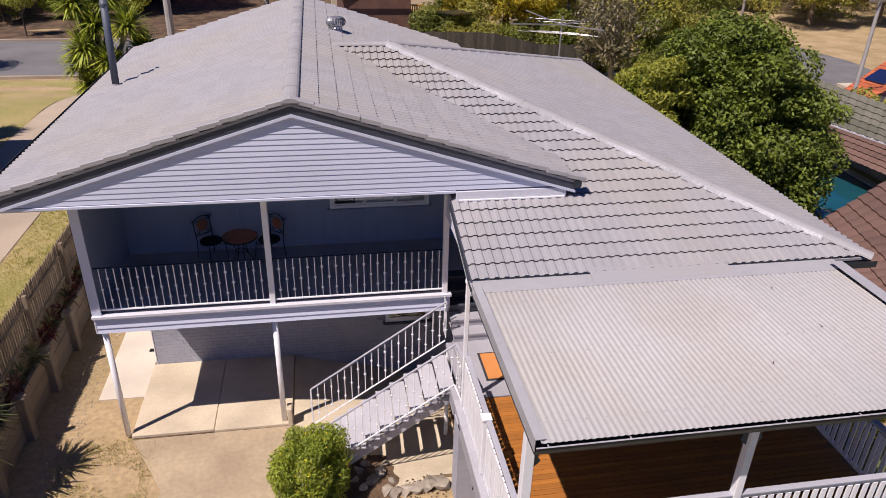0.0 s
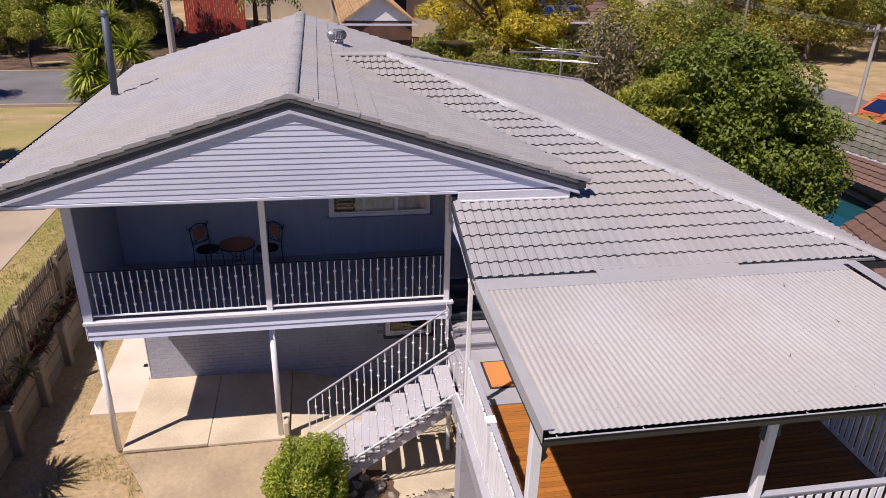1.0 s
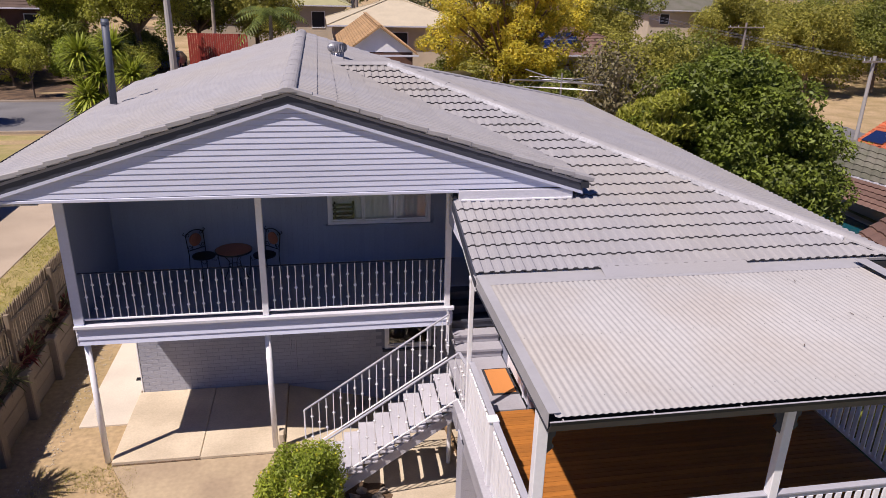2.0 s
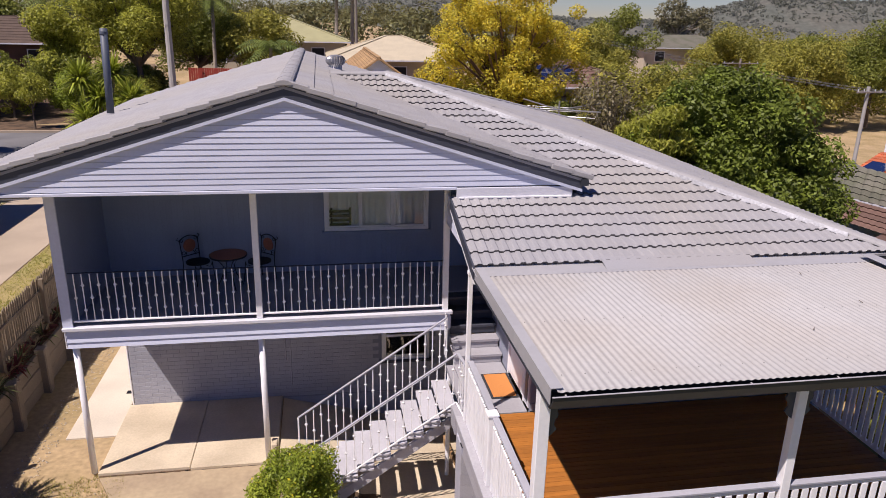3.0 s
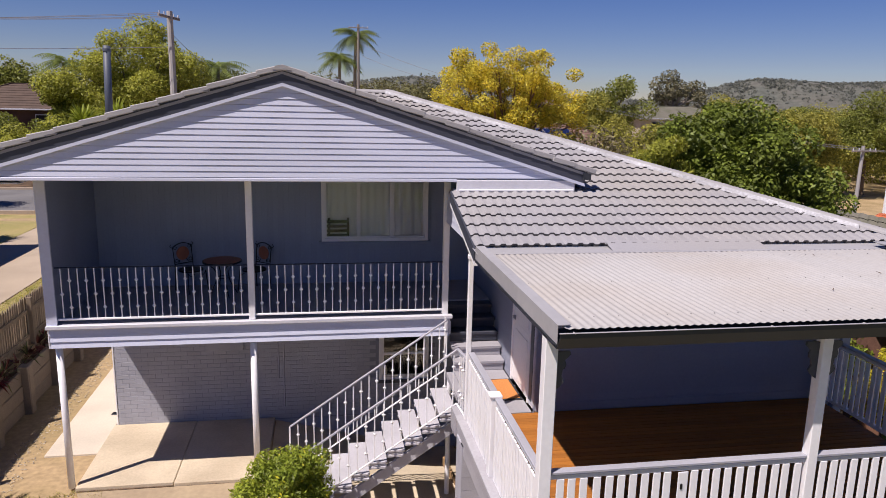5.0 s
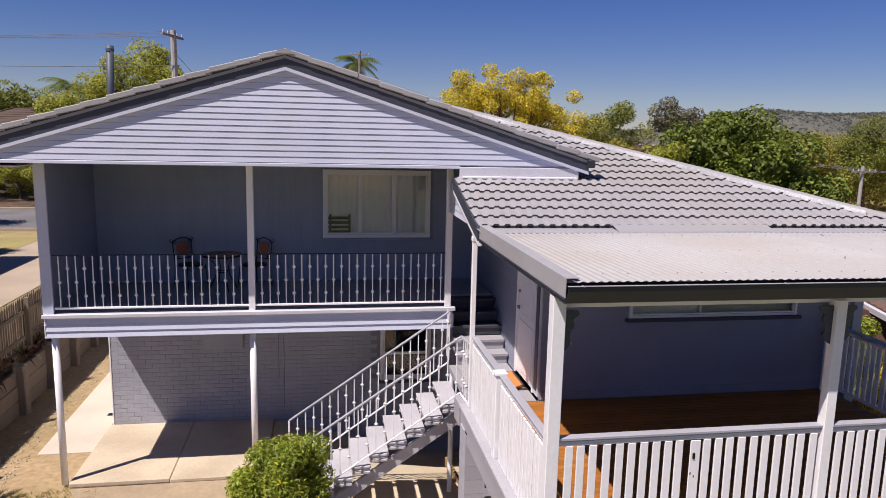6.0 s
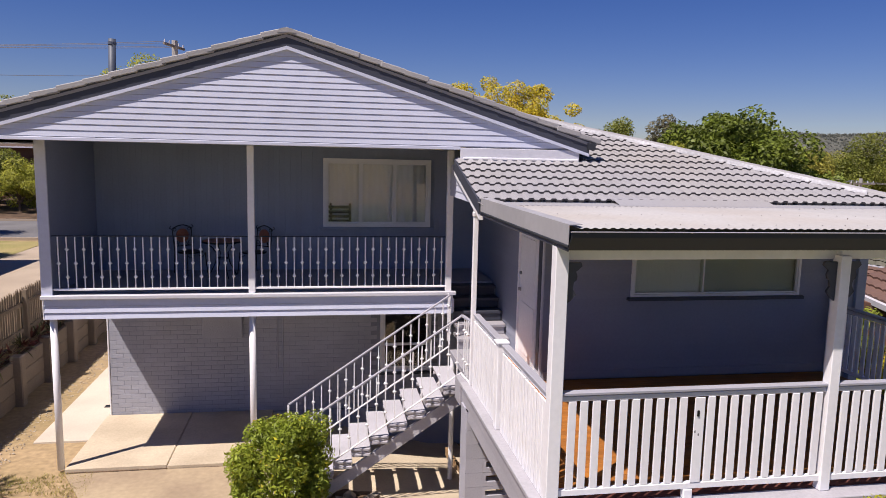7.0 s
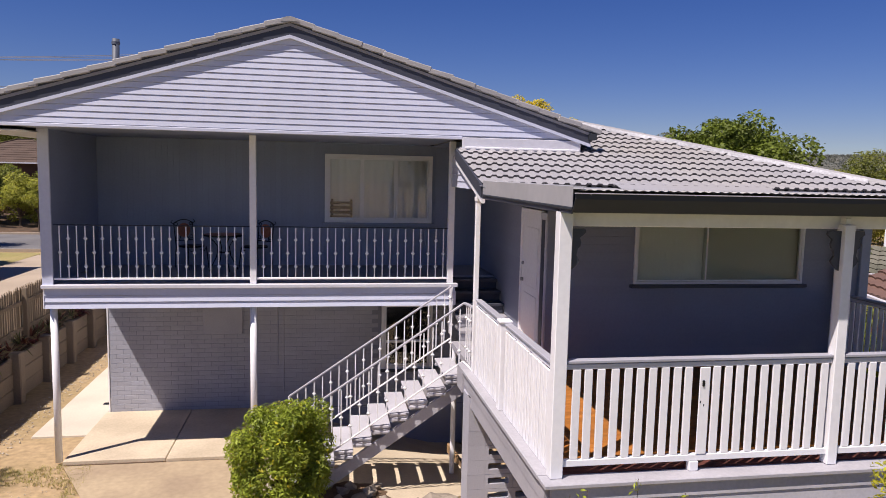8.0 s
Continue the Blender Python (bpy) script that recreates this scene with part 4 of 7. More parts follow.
box("rear_gutter", (2.2, PB - 0.115, 4.36), (8.04, PB + 0.06, 4.42), GUTTER, awning, "dark gutter under the tile eave")
bm = bmesh.new()
for y0, y1, z0, z1 in ((PB - 0.26, PB + 0.065, patio_z(PB) + 0.010, patio_z(PB) + 0.026),):
    vs = [bm.verts.new(p) for p in ((2.16, y0, z0), (8.02, y0, z0), (8.02, y1, z1), (2.16, y1, z1), (2.16, y0, z0 - 0.006), (8.02, y0, z0 - 0.006), (8.02, y1, z1 - 0.006), (2.16, y1, z1 - 0.006))]
    for f in ((0, 1, 2, 3), (7, 6, 5, 4), (1, 0, 4, 5), (3, 2, 6, 7)):
        bm.faces.new([vs[i] for i in f])
part("apron_flashing", bm, FLASH, awning, "grey apron flashing against the tiles")
vs, fs = [], []
for i in range(61):
    xx = 3.97 + 2.22 * i / 60
    e = 0.03 * abs(noise.noise(Vector((xx * 2.3, 1, 0)))) + 0.02
    vs += [(xx, PB - 0.17 - e, patio_z(PB) + 0.014), (xx, PB - 0.02, wing_z(PB - 0.02) - 0.012), (xx, PB + 0.07 + e, wing_z(PB + 0.07 + e) - 0.010)]
for i in range(60):
    for k in (0, 1):
        fs.append((3 * i + k, 3 * i + 3 + k, 3 * i + 4 + k, 3 * i + 1 + k))
mesh_part("lead_apron", vs, fs, TILE, awning, "dressed lead sheet bridging the gutter", smooth=True)
prof = [(PF + a, 4.315 + b) for a, b in ((-0.10, 0.152), (-0.097, 0.11), (-0.03, 0), (0.055, 0), (0.055, 0.152), (0.047, 0.152), (0.047, 0.01), (-0.024, 0.01), (-0.089, 0.112), (-0.092, 0.152))]
prism("front_gutter", prof, "x", 2.17, 8.05, GUTTER, awning, "dark front gutter")
# Lip strip, paler than the gutter below it.
box("gutter_lip", (2.16, PF - 0.112, 4.4675), (8.06, PF - 0.092, 4.476), STEP, awning, "pale gutter lip")
for i in range(7):
    xx = 2.29 + 0.90 * i
    box("gutter_strap", (xx, PF - 0.106, 4.460), (xx + 0.018, PF - 0.05, 4.472), FLASH, awning)
for k in range(3):
    c = (2.4 + 5.4 * RNG.random(), 5.6 + 2.6 * RNG.random())
    bm = bmesh.new()
    a = RNG.uniform(0, 3)
    add_tube(bm, (c[0], c[1], patio_z(c[1]) + 0.02), (c[0] + 0.07 * math.cos(a), c[1] + 0.07 * math.sin(a), patio_z(c[1]) + 0.025), 0.006, 0.002, sides=5)
    tagged(part("twig", bm, BARK), "small dry twig lying on the deck roof", "twig", "twigs on the deck roof")

# ---- under the deck: block wall with openings ----
blocks = thing("block_wall", (2.25, 7, 0), "painted concrete block wall with slots under the deck", "wall", kind="structure")
WY0, WY1, WC = 8.70, 8.84, 0.20


def slotted(x0, x1, z0):
    """One block with a round-cornered slot cut through it."""
    sx0, sx1, sz0, sz1, r = x0 + 0.045, x1 - 0.05, z0 + 0.065, z0 + 0.152, 0.022
    box("block", (x0, WY0, z0), (sx0, WY1, z0 + WC - 0.004), BLOCK, blocks, bevel=0)
    box("block", (sx1, WY0, z0), (x1 - 0.004, WY1, z0 + WC - 0.004), BLOCK, blocks, bevel=0)
    for lo, hi, edge, turn in ((z0, sz0, sz0, 1), (sz1, z0 + WC - 0.004, sz1, -1)):
        far = lo if turn > 0 else hi
        out = [(sx0, far), (sx1, far), (sx1, edge + turn * r)]
        out += [(sx1 - r + r * math.cos(k * math.pi / 8), edge + turn * (r - r * math.sin(k * math.pi / 8))) for k in range(1, 5)]
        out += [(sx0 + r - r * math.sin(k * math.pi / 8), edge + turn * (r - r * math.cos(k * math.pi / 8))) for k in range(0, 4)]
        out += [(sx0, edge + turn * r)]
        bm = bmesh.new()
        f0 = [bm.verts.new((u, WY0, v)) for u, v in out]
        f1 = [bm.verts.new((u, WY1, v)) for u, v in out]
        bm.faces.new(f0)
        bm.faces.new(f1[::-1])
        for i in range(len(out)):
            j = (i + 1) % len(out)
            bm.faces.new((f0[j], f0[i], f1[i], f1[j]))
        bmesh.ops.recalc_face_normals(bm, faces=bm.faces[:])
        part("block", bm, BLOCK, blocks)


for r in range(9):
    z0 = 0.04 + WC * r - (0.04 if r == 0 else 0)
    h = WC - 0.004 + (0.04 if r == 0 else 0)
    if r == 8:
        h = 0.05
    box("block", (2.10, WY0, z0), (2.331, WY1, z0 + h), BLOCK, blocks, bevel=0)
    for k in range(14):
        x0 = 2.335 + 0.385 * k
        if 1 <= r <= 5 and k < 13:
            slotted(x0, x0 + 0.385, z0)
        else:
            box("block", (x0, WY0, z0), (min(x0 + 0.381, 7.6), WY1, z0 + h), BLOCK, blocks, bevel=0)
box("mortar", (2.105, WY0 + 0.004, 0.0), (2.34, WY1 - 0.004, 1.69), BLOCK, blocks, bevel=0)
box("wall_return", (2.10, WY1 + 0.002, 0.0), (2.24, 9.1, 1.69), BLOCK, blocks)
box("front_skirt", (3.6, 5.46, 0.0), (7.7, 5.54, 1.598), BLOCK, blocks)
box("under_side", (7.6, 5.55, 0.0), (7.7, 9.1, 1.69), BLOCK, blocks)

# ---- passage between stair and house door ----
landing = thing("entry_landing", (2.8, 10, DECKZ), "grey painted entry landing with steps", "landing")
box("landing_floor", (2.365, 9.155, 1.76), (SX - 0.012, 10.84, DECKZ - 0.003), STEP, landing)
box("landing_fascia", (2.085, 9.155, 1.62), (2.36, 9.498, 1.944), STEP, landing)
for i in range(2):
    y0, z1 = 10.80 + 0.25 * i, DECKZ + 0.17 * (i + 1)
    box("entry_step", (2.37, y0 - 0.025, z1 - 0.05), (SX - 0.01, 11.27, z1), STEP, landing)
    box("entry_riser", (2.38, y0, z1 - 0.17), (SX - 0.02, y0 + 0.03, z1 - 0.051), STEP, landing)
# Upper steps: same flight, darker colour imitates the shade of the passage.
for i in range(2, 5):
    y0, z1 = 10.80 + 0.25 * i, DECKZ + 0.17 * (i + 1)
    box("entry_step", (2.37, y0 - 0.025, z1 - 0.05), (SX - 0.01, y0 + 0.27, z1), SLATE, landing, "upper step with its shade put into the colour")
    box("entry_riser", (2.38, y0, z1 - 0.17), (SX - 0.02, y0 + 0.03, z1 - 0.051), SLATE, landing)
box("hall_floor", (2.335, 12.02, 2.68), (SX - 0.01, 13.39, FLOOR), STEP, landing)
doormat = thing("door_mat", (2.97, 9.97, DECKZ), "orange-brown coir door mat with dark border", "door mat")
box("mat_border", (2.745, 9.565, DECKZ - 0.003), (3.20, 10.385, DECKZ + 0.010), DARK, doormat)
box("mat_face", (2.785, 9.605, DECKZ + 0.0102), (3.16, 10.345, DECKZ + 0.018), MAT_COIR, doormat)

# ---- stairs ----
stair = thing("staircase", (0.8, 10.15, 0), "grey open-tread outdoor staircase with white iron railings", "staircase")
RISE, GO = 0.1785, 0.266
TY0, TY1 = 9.76, 10.78
for k in range(10):
    x0, z = 1.965 - GO * k, 1.685 - RISE * k
    t = box("tread", (x0, TY0, z - 0.035), (x0 + 0.28, TY1, z), TREAD, stair, bevel=0.006)
    for y0 in (TY0 + 0.002, TY1 - 0.062):
        box("tread_tray", (x0 + 0.004, y0, z - 0.118), (x0 + 0.276, y0 + 0.06, z - 0.082), TREAD, t, bevel=0.004)
        box("tread_core", (x0 + 0.012, y0 + 0.012, z - 0.081), (x0 + 0.268, y0 + 0.05, z - 0.036), TREAD, t, bevel=0)
    bar("end_lath", (x0 + 0.02, TY0 + 0.012, z - 0.076), (x0 + 0.26, TY0 + 0.012, z - 0.046), 0.012, 0.008, TREAD, t)
    box("tread_bearer", (x0 + 0.03, TY0 + 0.10, z - 0.17), (x0 + 0.25, TY0 + 0.13, z - 0.119), STEP, t, bevel=0.003)
box("top_landing", (2.235, 9.5, 1.85), (2.36, 10.8, 1.945), STEP, stair)
for yy in (TY0 + 0.10, TY1 - 0.10):
    bar("stringer", (2.20, yy, 1.45), (-0.60, yy, -0.47), 0.06, 0.17, TREAD, stair)
tube("prop", [(2.28, 10.74, -0.22), (2.28, 10.74, 1.85)], 0.04, WHITE, stair, "white steel prop", sides=12)
bar("timber_edging", (2.45, 12.0, -0.30), (2.52, 10.5, -0.18), 0.05, 0.16, TAN_ROOF, stair, "brown timber edging board on the paving")
SK = (2.83 - 1.13) / (2.2 + 0.30)


def stair_rail(y, xe, name):
    r = thing(name, (0.8, y, 1), "white wrought-iron stair railing with diamond knobs", "railing", "stair railings")
    za = 1.12
    top = lambda x: za + SK * (x + 0.30)
    bar("handrail", (-0.30, y, top(-0.30)), (xe, y, top(xe)), 0.036, 0.026, RAILGREY, r, "grey handrail")
    bar("lower_rail", (-0.30, y, top(-0.30) - 0.84), (xe, y, top(xe) - 0.84), 0.025, 0.022, WHITE, r)
    box("newel", (-0.315, y - 0.014, 0.18), (-0.287, y + 0.014, 1.12), WHITE, r)
    n = int((xe + 0.25) / 0.127)
    for i in range(1, n + 1):
        xx = -0.30 + 0.127 * i
        placed("baluster", KNOB_A if i % 2 else KNOB_B, (xx, y, top(xx) - 0.83), r)
    return r, top


r1, top1 = stair_rail(9.53, 2.17, "front_stair_railing")
bar("handrail", (2.17, 9.53, top1(2.17)), (2.21, 9.06, top1(2.17) + 0.02), 0.045, 0.03, RAILGREY, r1)
bar("lower_rail", (2.17, 9.53, top1(2.17) - 0.84), (2.21, 9.06, top1(2.17) - 0.84), 0.025, 0.022, WHITE, r1)
for yy in (9.40, 9.27, 9.15):
    placed("baluster", KNOB_A, (2.18, yy, 2.02), r1)
r2, top2 = stair_rail(10.80, 2.22, "rear_stair_railing")
for yy in (10.85, 10.95, 11.05):
    placed("baluster", KNOB_A, (2.24, yy, 2.02), r2)

# ---- ground ----
def smooth(a, b, v):
    t = min(1.0, max(0.0, (v - a) / (b - a)))
    return t * t * (3 - 2 * t)


def ground_z(x, y):
    z = 1.02 * smooth(-5.72, -5.85, x) * smooth(4, 8, y) * (1 - smooth(30, 38, y) * 0.9)
    z -= 0.7 * smooth(9.5, 14, x)
    z -= 4.0 * smooth(22, 45, x)
    if -0.66 < x < 3.0 and 9.45 < y < 13.65:
        z -= 0.95
    z += 5.0 * smooth(70, 160, y) * smooth(90, 20, x)
    return z


def sheet(name, xs, ys, mat, lift, label, category, kind="structure", rough=0.0, height=None):
    vs, fs = [], []
    for y in ys:
        for x in xs:
            vs.append((x, y, (height(x, y) if height else ground_z(x, y)) + lift + (rough * noise.noise(Vector((x * 0.9, y * 0.9, 0))) if rough else 0)))
    n = len(xs)
    for j in range(len(ys) - 1):
        for i in range(n - 1):
            a = j * n + i
            fs.append((a, a + 1, a + n + 1, a + n))
    return tagged(mesh_part(name, vs, fs, mat, None, smooth=True), label, category, "", kind)


def steps(a, b, d):
    n = max(1, int(round((b - a) / d)))
    return [a + (b - a) * i / n for i in range(n + 1)]


XS = [-900, -500, -300, -200, -140] + steps(-100, -14, 4) + steps(-13, -6.2, 0.6)[1:] + [-5.86, -5.85, -5.8, -5.72, -5.7] + steps(-5, 12, 0.7) + steps(13, 60, 2) + [70, 90, 120, 170, 260, 400, 700, 1200]
YS = [-300, -120, -60, -30, -15] + steps(-8, 24, 0.8) + steps(26, 80, 2)[0:] + [90, 100, 120, 140, 160, 200, 260, 400, 700, 1300]
XS = sorted(XS + [-0.67, -0.65, 2.99, 3.01])
YS = sorted(YS + [9.44, 9.46, 13.64, 13.66])
sheet("ground", XS, YS, GROUND, 0.0, "dry sandy ground with patchy grass", "ground", rough=0.015)


patio = thing("patio_slab", (-2.2, 12.3, 0), "tan concrete patio slab with cracked edge", "slab", kind="structure")
box("slab_piece", (-3.72, 11.16, -0.05), (-2.205, 13.445, 0.085), SLAB, patio, bevel=0.012)
box("slab_piece", (-2.198, 11.13, -0.05), (-0.72, 13.445, 0.080), SLAB, patio, bevel=0.012)
tagged(box("side_path", (-4.63, 12.42, -0.05), (-3.725, 21.0, 0.035), PATH_PALE, None, bevel=0.01), "pale concrete side path", "path", "", "structure")
path_edge = [(-3.70, 11.12), (-2.96, 9.74), (-2.80, 8.6), (-2.75, 3.0), (-0.6, 3.0), (-0.6, 11.12)]
tagged(mesh_part("front_path", [(*p, 0.02) for p in path_edge] + [(*p, -0.05) for p in path_edge], [tuple(range(6))] + [(k, k + 6, (k + 1) % 6 + 6, (k + 1) % 6) for k in range(6)], WORN), "worn tan concrete path", "path", "", "structure")


def pad_z(x, y):
    """Paving that falls away under the stairs towards the house."""
    u = min(1.1, max(0.0, (x + 0.70) / 2.8))
    return 0.012 - u * (0.22 * smooth(9.2, 10.8, y) + 0.2 * max(0.0, y - 11.0))


sheet("stair_pad", steps(-0.70, 2.90, 0.2), steps(9.2, 13.6, 0.2), SLAB, 0.0, "tan concrete paving falling away under the stairs", "paving", height=pad_z)
tagged(box("slab_plinth", (-0.80, 11.12, 0.0), (-0.70, 11.34, 0.42), SLAB, None, bevel=0.015), "short rendered plinth at the slab corner", "plinth")

# Unseen lawn, added to dim and green the light bounced onto the house.
sheet("front_lawn", steps(-30, 30, 2), steps(-40, 3.0, 1.5), LAWN, 0.02, "unseen green front lawn added for its bounce light", "lawn", rough=0.03)
vs, fs = [], []
for i in range(81):
    xx = -3.7 + 3.0 * i / 80
    w1 = 0.012 + 0.05 * abs(noise.noise(Vector((xx * 4.0, 3.3, 0)))) + 0.03 * abs(noise.noise(Vector((xx * 17.0, 1.3, 0))))
    vs += [(xx, 11.16 - w1, 0.024), (xx, 11.168, 0.024)]
for i in range(80):
    fs.append((2 * i, 2 * i + 2, 2 * i + 3, 2 * i + 1))
tagged(mesh_part("eroded_edge", vs, fs, MULCH, patio), "dark eroded soil along the slab edge")

# ---- plants ----
def leaf_mat(name, colour, tint, leaf=0.35, rough=0.5, spread=0.4):
    return material(name, colour, rough, vary=0.15, grain=8, bump=0, blotch=1.6, tint=tint, spread=spread, leaf=leaf)


L_CITRUS = leaf_mat("citrus_leaf", (0.185, 0.235, 0.03), (0.10, 0.13, 0.02), 0.3, rough=0.55)
L_BUSH = leaf_mat("hedge_leaf", (0.34, 0.40, 0.045), (0.17, 0.23, 0.028), 0.42, rough=0.5)
L_LIME = leaf_mat("lime_leaf", (0.44, 0.44, 0.07), (0.30, 0.32, 0.05), 0.5)
L_STRAW = leaf_mat("straw_grass", (0.42, 0.34, 0.13), (0.33, 0.29, 0.09), 0.2)
L_YELLOW = leaf_mat("yellow_leaf", (0.74, 0.60, 0.07), (0.55, 0.50, 0.07), 0.55)
L_GOLD = leaf_mat("golden_leaf", (0.66, 0.56, 0.035), (0.42, 0.42, 0.035), 0.4)
L_GREEN = leaf_mat("tree_leaf", (0.25, 0.27, 0.05), (0.16, 0.185, 0.035), 0.45)
L_OLIVE = leaf_mat("olive_leaf", (0.40, 0.375, 0.07), (0.27, 0.265, 0.055), 0.48)
L_GUM = leaf_mat("gum_leaf", (0.22, 0.20, 0.11), (0.15, 0.145, 0.08))
L_YUCCA = leaf_mat("yucca_leaf", (0.36, 0.40, 0.045), (0.24, 0.29, 0.035), 0.3, 0.5)
L_DARKSTRAP = leaf_mat("strap_leaf", (0.11, 0.125, 0.04), (0.075, 0.085, 0.03), 0.2)
L_RED = leaf_mat("red_bromeliad_leaf", (0.16, 0.035, 0.03), (0.09, 0.06, 0.03), 0.2)
L_PALM = leaf_mat("palm_frond", (0.17, 0.21, 0.045), (0.11, 0.15, 0.035), 0.3)
L_FAR = leaf_mat("far_foliage", (0.17, 0.165, 0.065), (0.115, 0.12, 0.05), 0.25)
L_DEAD = leaf_mat("dry_leaf", (0.21, 0.18, 0.09), (0.15, 0.13, 0.07), 0.2)


def leaves(name, clumps, n, length, wide, mat, parent=None, seed=1, droop=0.0, fill=0.35, label=""):
    """A crown of n leaves spread over clumps (centre, radius, squash): each leaf is a bent blade of its own."""
    g = np.random.default_rng(seed)
    cs = np.array([c for c, r, s in clumps], float)
    rs = np.array([r for c, r, s in clumps], float)
    sq = np.array([s for c, r, s in clumps], float)
    pick = g.choice(len(clumps), n, p=rs ** 2 / (rs ** 2).sum())
    d = g.normal(size=(n, 3))
    d /= np.linalg.norm(d, axis=1)[:, None]
    rad = np.where(g.random(n) < fill, g.random(n) ** 0.5, 0.82 + 0.26 * g.random(n)) * (0.9 + 0.2 * g.random(n))
    off = d * (rad * rs[pick])[:, None]
    off[:, 2] *= sq[pick]
    c = cs[pick] + off
    nrm = d * 0.7 + g.normal(size=(n, 3)) * 0.55 + np.array([0, 0, 0.55])
    nrm /= np.linalg.norm(nrm, axis=1)[:, None]
    ax = np.cross(nrm, g.normal(size=(n, 3)))
    ax[:, 2] -= droop
    ax /= np.linalg.norm(ax, axis=1)[:, None]
    sd = np.cross(nrm, ax)
    sd /= np.linalg.norm(sd, axis=1)[:, None]
    L = length * (0.65 + 0.7 * g.random(n))[:, None]
    Wd = wide * (0.7 + 0.6 * g.random(n))[:, None]
    up = np.cross(ax, sd)
    v = np.empty((n, 4, 3))
    v[:, 0] = c - ax * L / 2
    v[:, 1] = c + sd * Wd / 2 + up * Wd * 0.12
    v[:, 2] = c + ax * L / 2 - up * L * 0.08
    v[:, 3] = c - sd * Wd / 2 + up * Wd * 0.12
    me = bpy.data.meshes.new(name)
    me.vertices.add(4 * n)
    me.vertices.foreach_set("co", v.reshape(-1).astype(np.float32))
    me.loops.add(4 * n)
    me.loops.foreach_set("vertex_index", np.arange(4 * n, dtype=np.int32))
    me.polygons.add(n)
    me.polygons.foreach_set("loop_start", np.arange(0, 4 * n, 4, dtype=np.int32))
    me.update(calc_edges=True)
    me.materials.append(mat)
    ob = new(name, me)
    adopt(ob, parent)
    return tagged(ob, label) if label else ob


def clump_set(c, rx, ry, rz, k, r, seed, low=-0.6, squash=0.8):
    """k clump centres in an ellipsoid round c, crowding towards its surface."""
    g = random.Random(seed)
    out = []
    while len(out) < k:
        p = Vector((g.gauss(0, 1), g.gauss(0, 1), g.gauss(0, 1))).normalized() * (g.random() ** 0.4)
        if p.z < low:
            continue
        s = r * g.uniform(0.65, 1.3)
        wob = 1 + 0.22 * noise.noise(p * 2.2 + Vector((seed, 0, 0)))
        out.append(((c[0] + p.x * rx * wob, c[1] + p.y * ry * wob, c[2] + p.z * rz * wob), s, squash))
    return out


def trunk_mesh(bm, base, clumps, fork, r, seed, sides=8, limbs=12):
    g = random.Random(seed)
    base, fork = Vector(base), Vector(fork)
    mid = base.lerp(fork, 0.5) + Vector((g.uniform(-0.1, 0.1), g.uniform(-0.1, 0.1), 0)) * r * 3
    add_tube(bm, base - Vector((0, 0, 0.3)), base + Vector((0, 0, 0.15)), r * 1.5, r * 1.1, sides, False)
    add_tube(bm, base + Vector((0, 0, 0.1)), mid, r * 1.1, r * 0.85, sides, False)
    add_tube(bm, mid, fork, r * 0.87, r * 0.7, sides, False)
    for c, cr, s in g.sample(clumps, min(limbs, len(clumps))):
        c = Vector(c)
        k = fork.lerp(c, 0.5) + Vector((g.uniform(-1, 1), g.uniform(-1, 1), g.uniform(-0.2, 0.6))) * cr * 0.35
        add_tube(bm, fork - Vector((0, 0, r * 0.4)), k, r * 0.5, r * 0.3, 6, False)
        add_tube(bm, k, c, r * 0.3, r * 0.08, 5, False)
        for q in range(3):
            e = c + Vector((g.uniform(-1, 1), g.uniform(-1, 1), g.uniform(-0.3, 1))) * cr * 0.8
            add_tube(bm, k.lerp(c, 0.6), e, r * 0.14, r * 0.04, 4, False)


def tree(name, base, height, rx, ry, k, cr, n, length, wide, mat, label, bark=BARK, r=0.18, seed=1, low=-0.5, fork=0.4, crown=0.62, droop=0.0, rz=None, limbs=12, category="tree", taper=0.0, lobes=()):
    t = thing(name, base, label, category)
    rz = rz or height * (1 - crown) * 0.95
    c = (base[0], base[1], base[2] + height - rz)
    cl = clump_set(c, rx - cr * 0.6, ry - cr * 0.6, rz - cr * 0.5, k, cr, seed, low)
    if taper:
        cl = [((c[0] + (q[0] - c[0]) * (1 - taper * max(0, (q[2] - c[2]) / rz)), q[1], q[2]), s, f) for q, s, f in cl]
    for q, (dx, dy, z, rr) in enumerate(lobes):
        cl += clump_set((base[0] + dx, base[1] + dy, z), rr, rr, rr * 0.9, 9, cr * 0.75, seed + 90 + q, -1)
    bm = bmesh.new()
    trunk_mesh(bm, base, cl, (base[0], base[1], base[2] + height * fork), r, seed, limbs=limbs)
    part("trunk", bm, bark, t)
    leaves("crown", cl, n, length, wide, mat, t, seed, droop, fill=0.28)
    return t


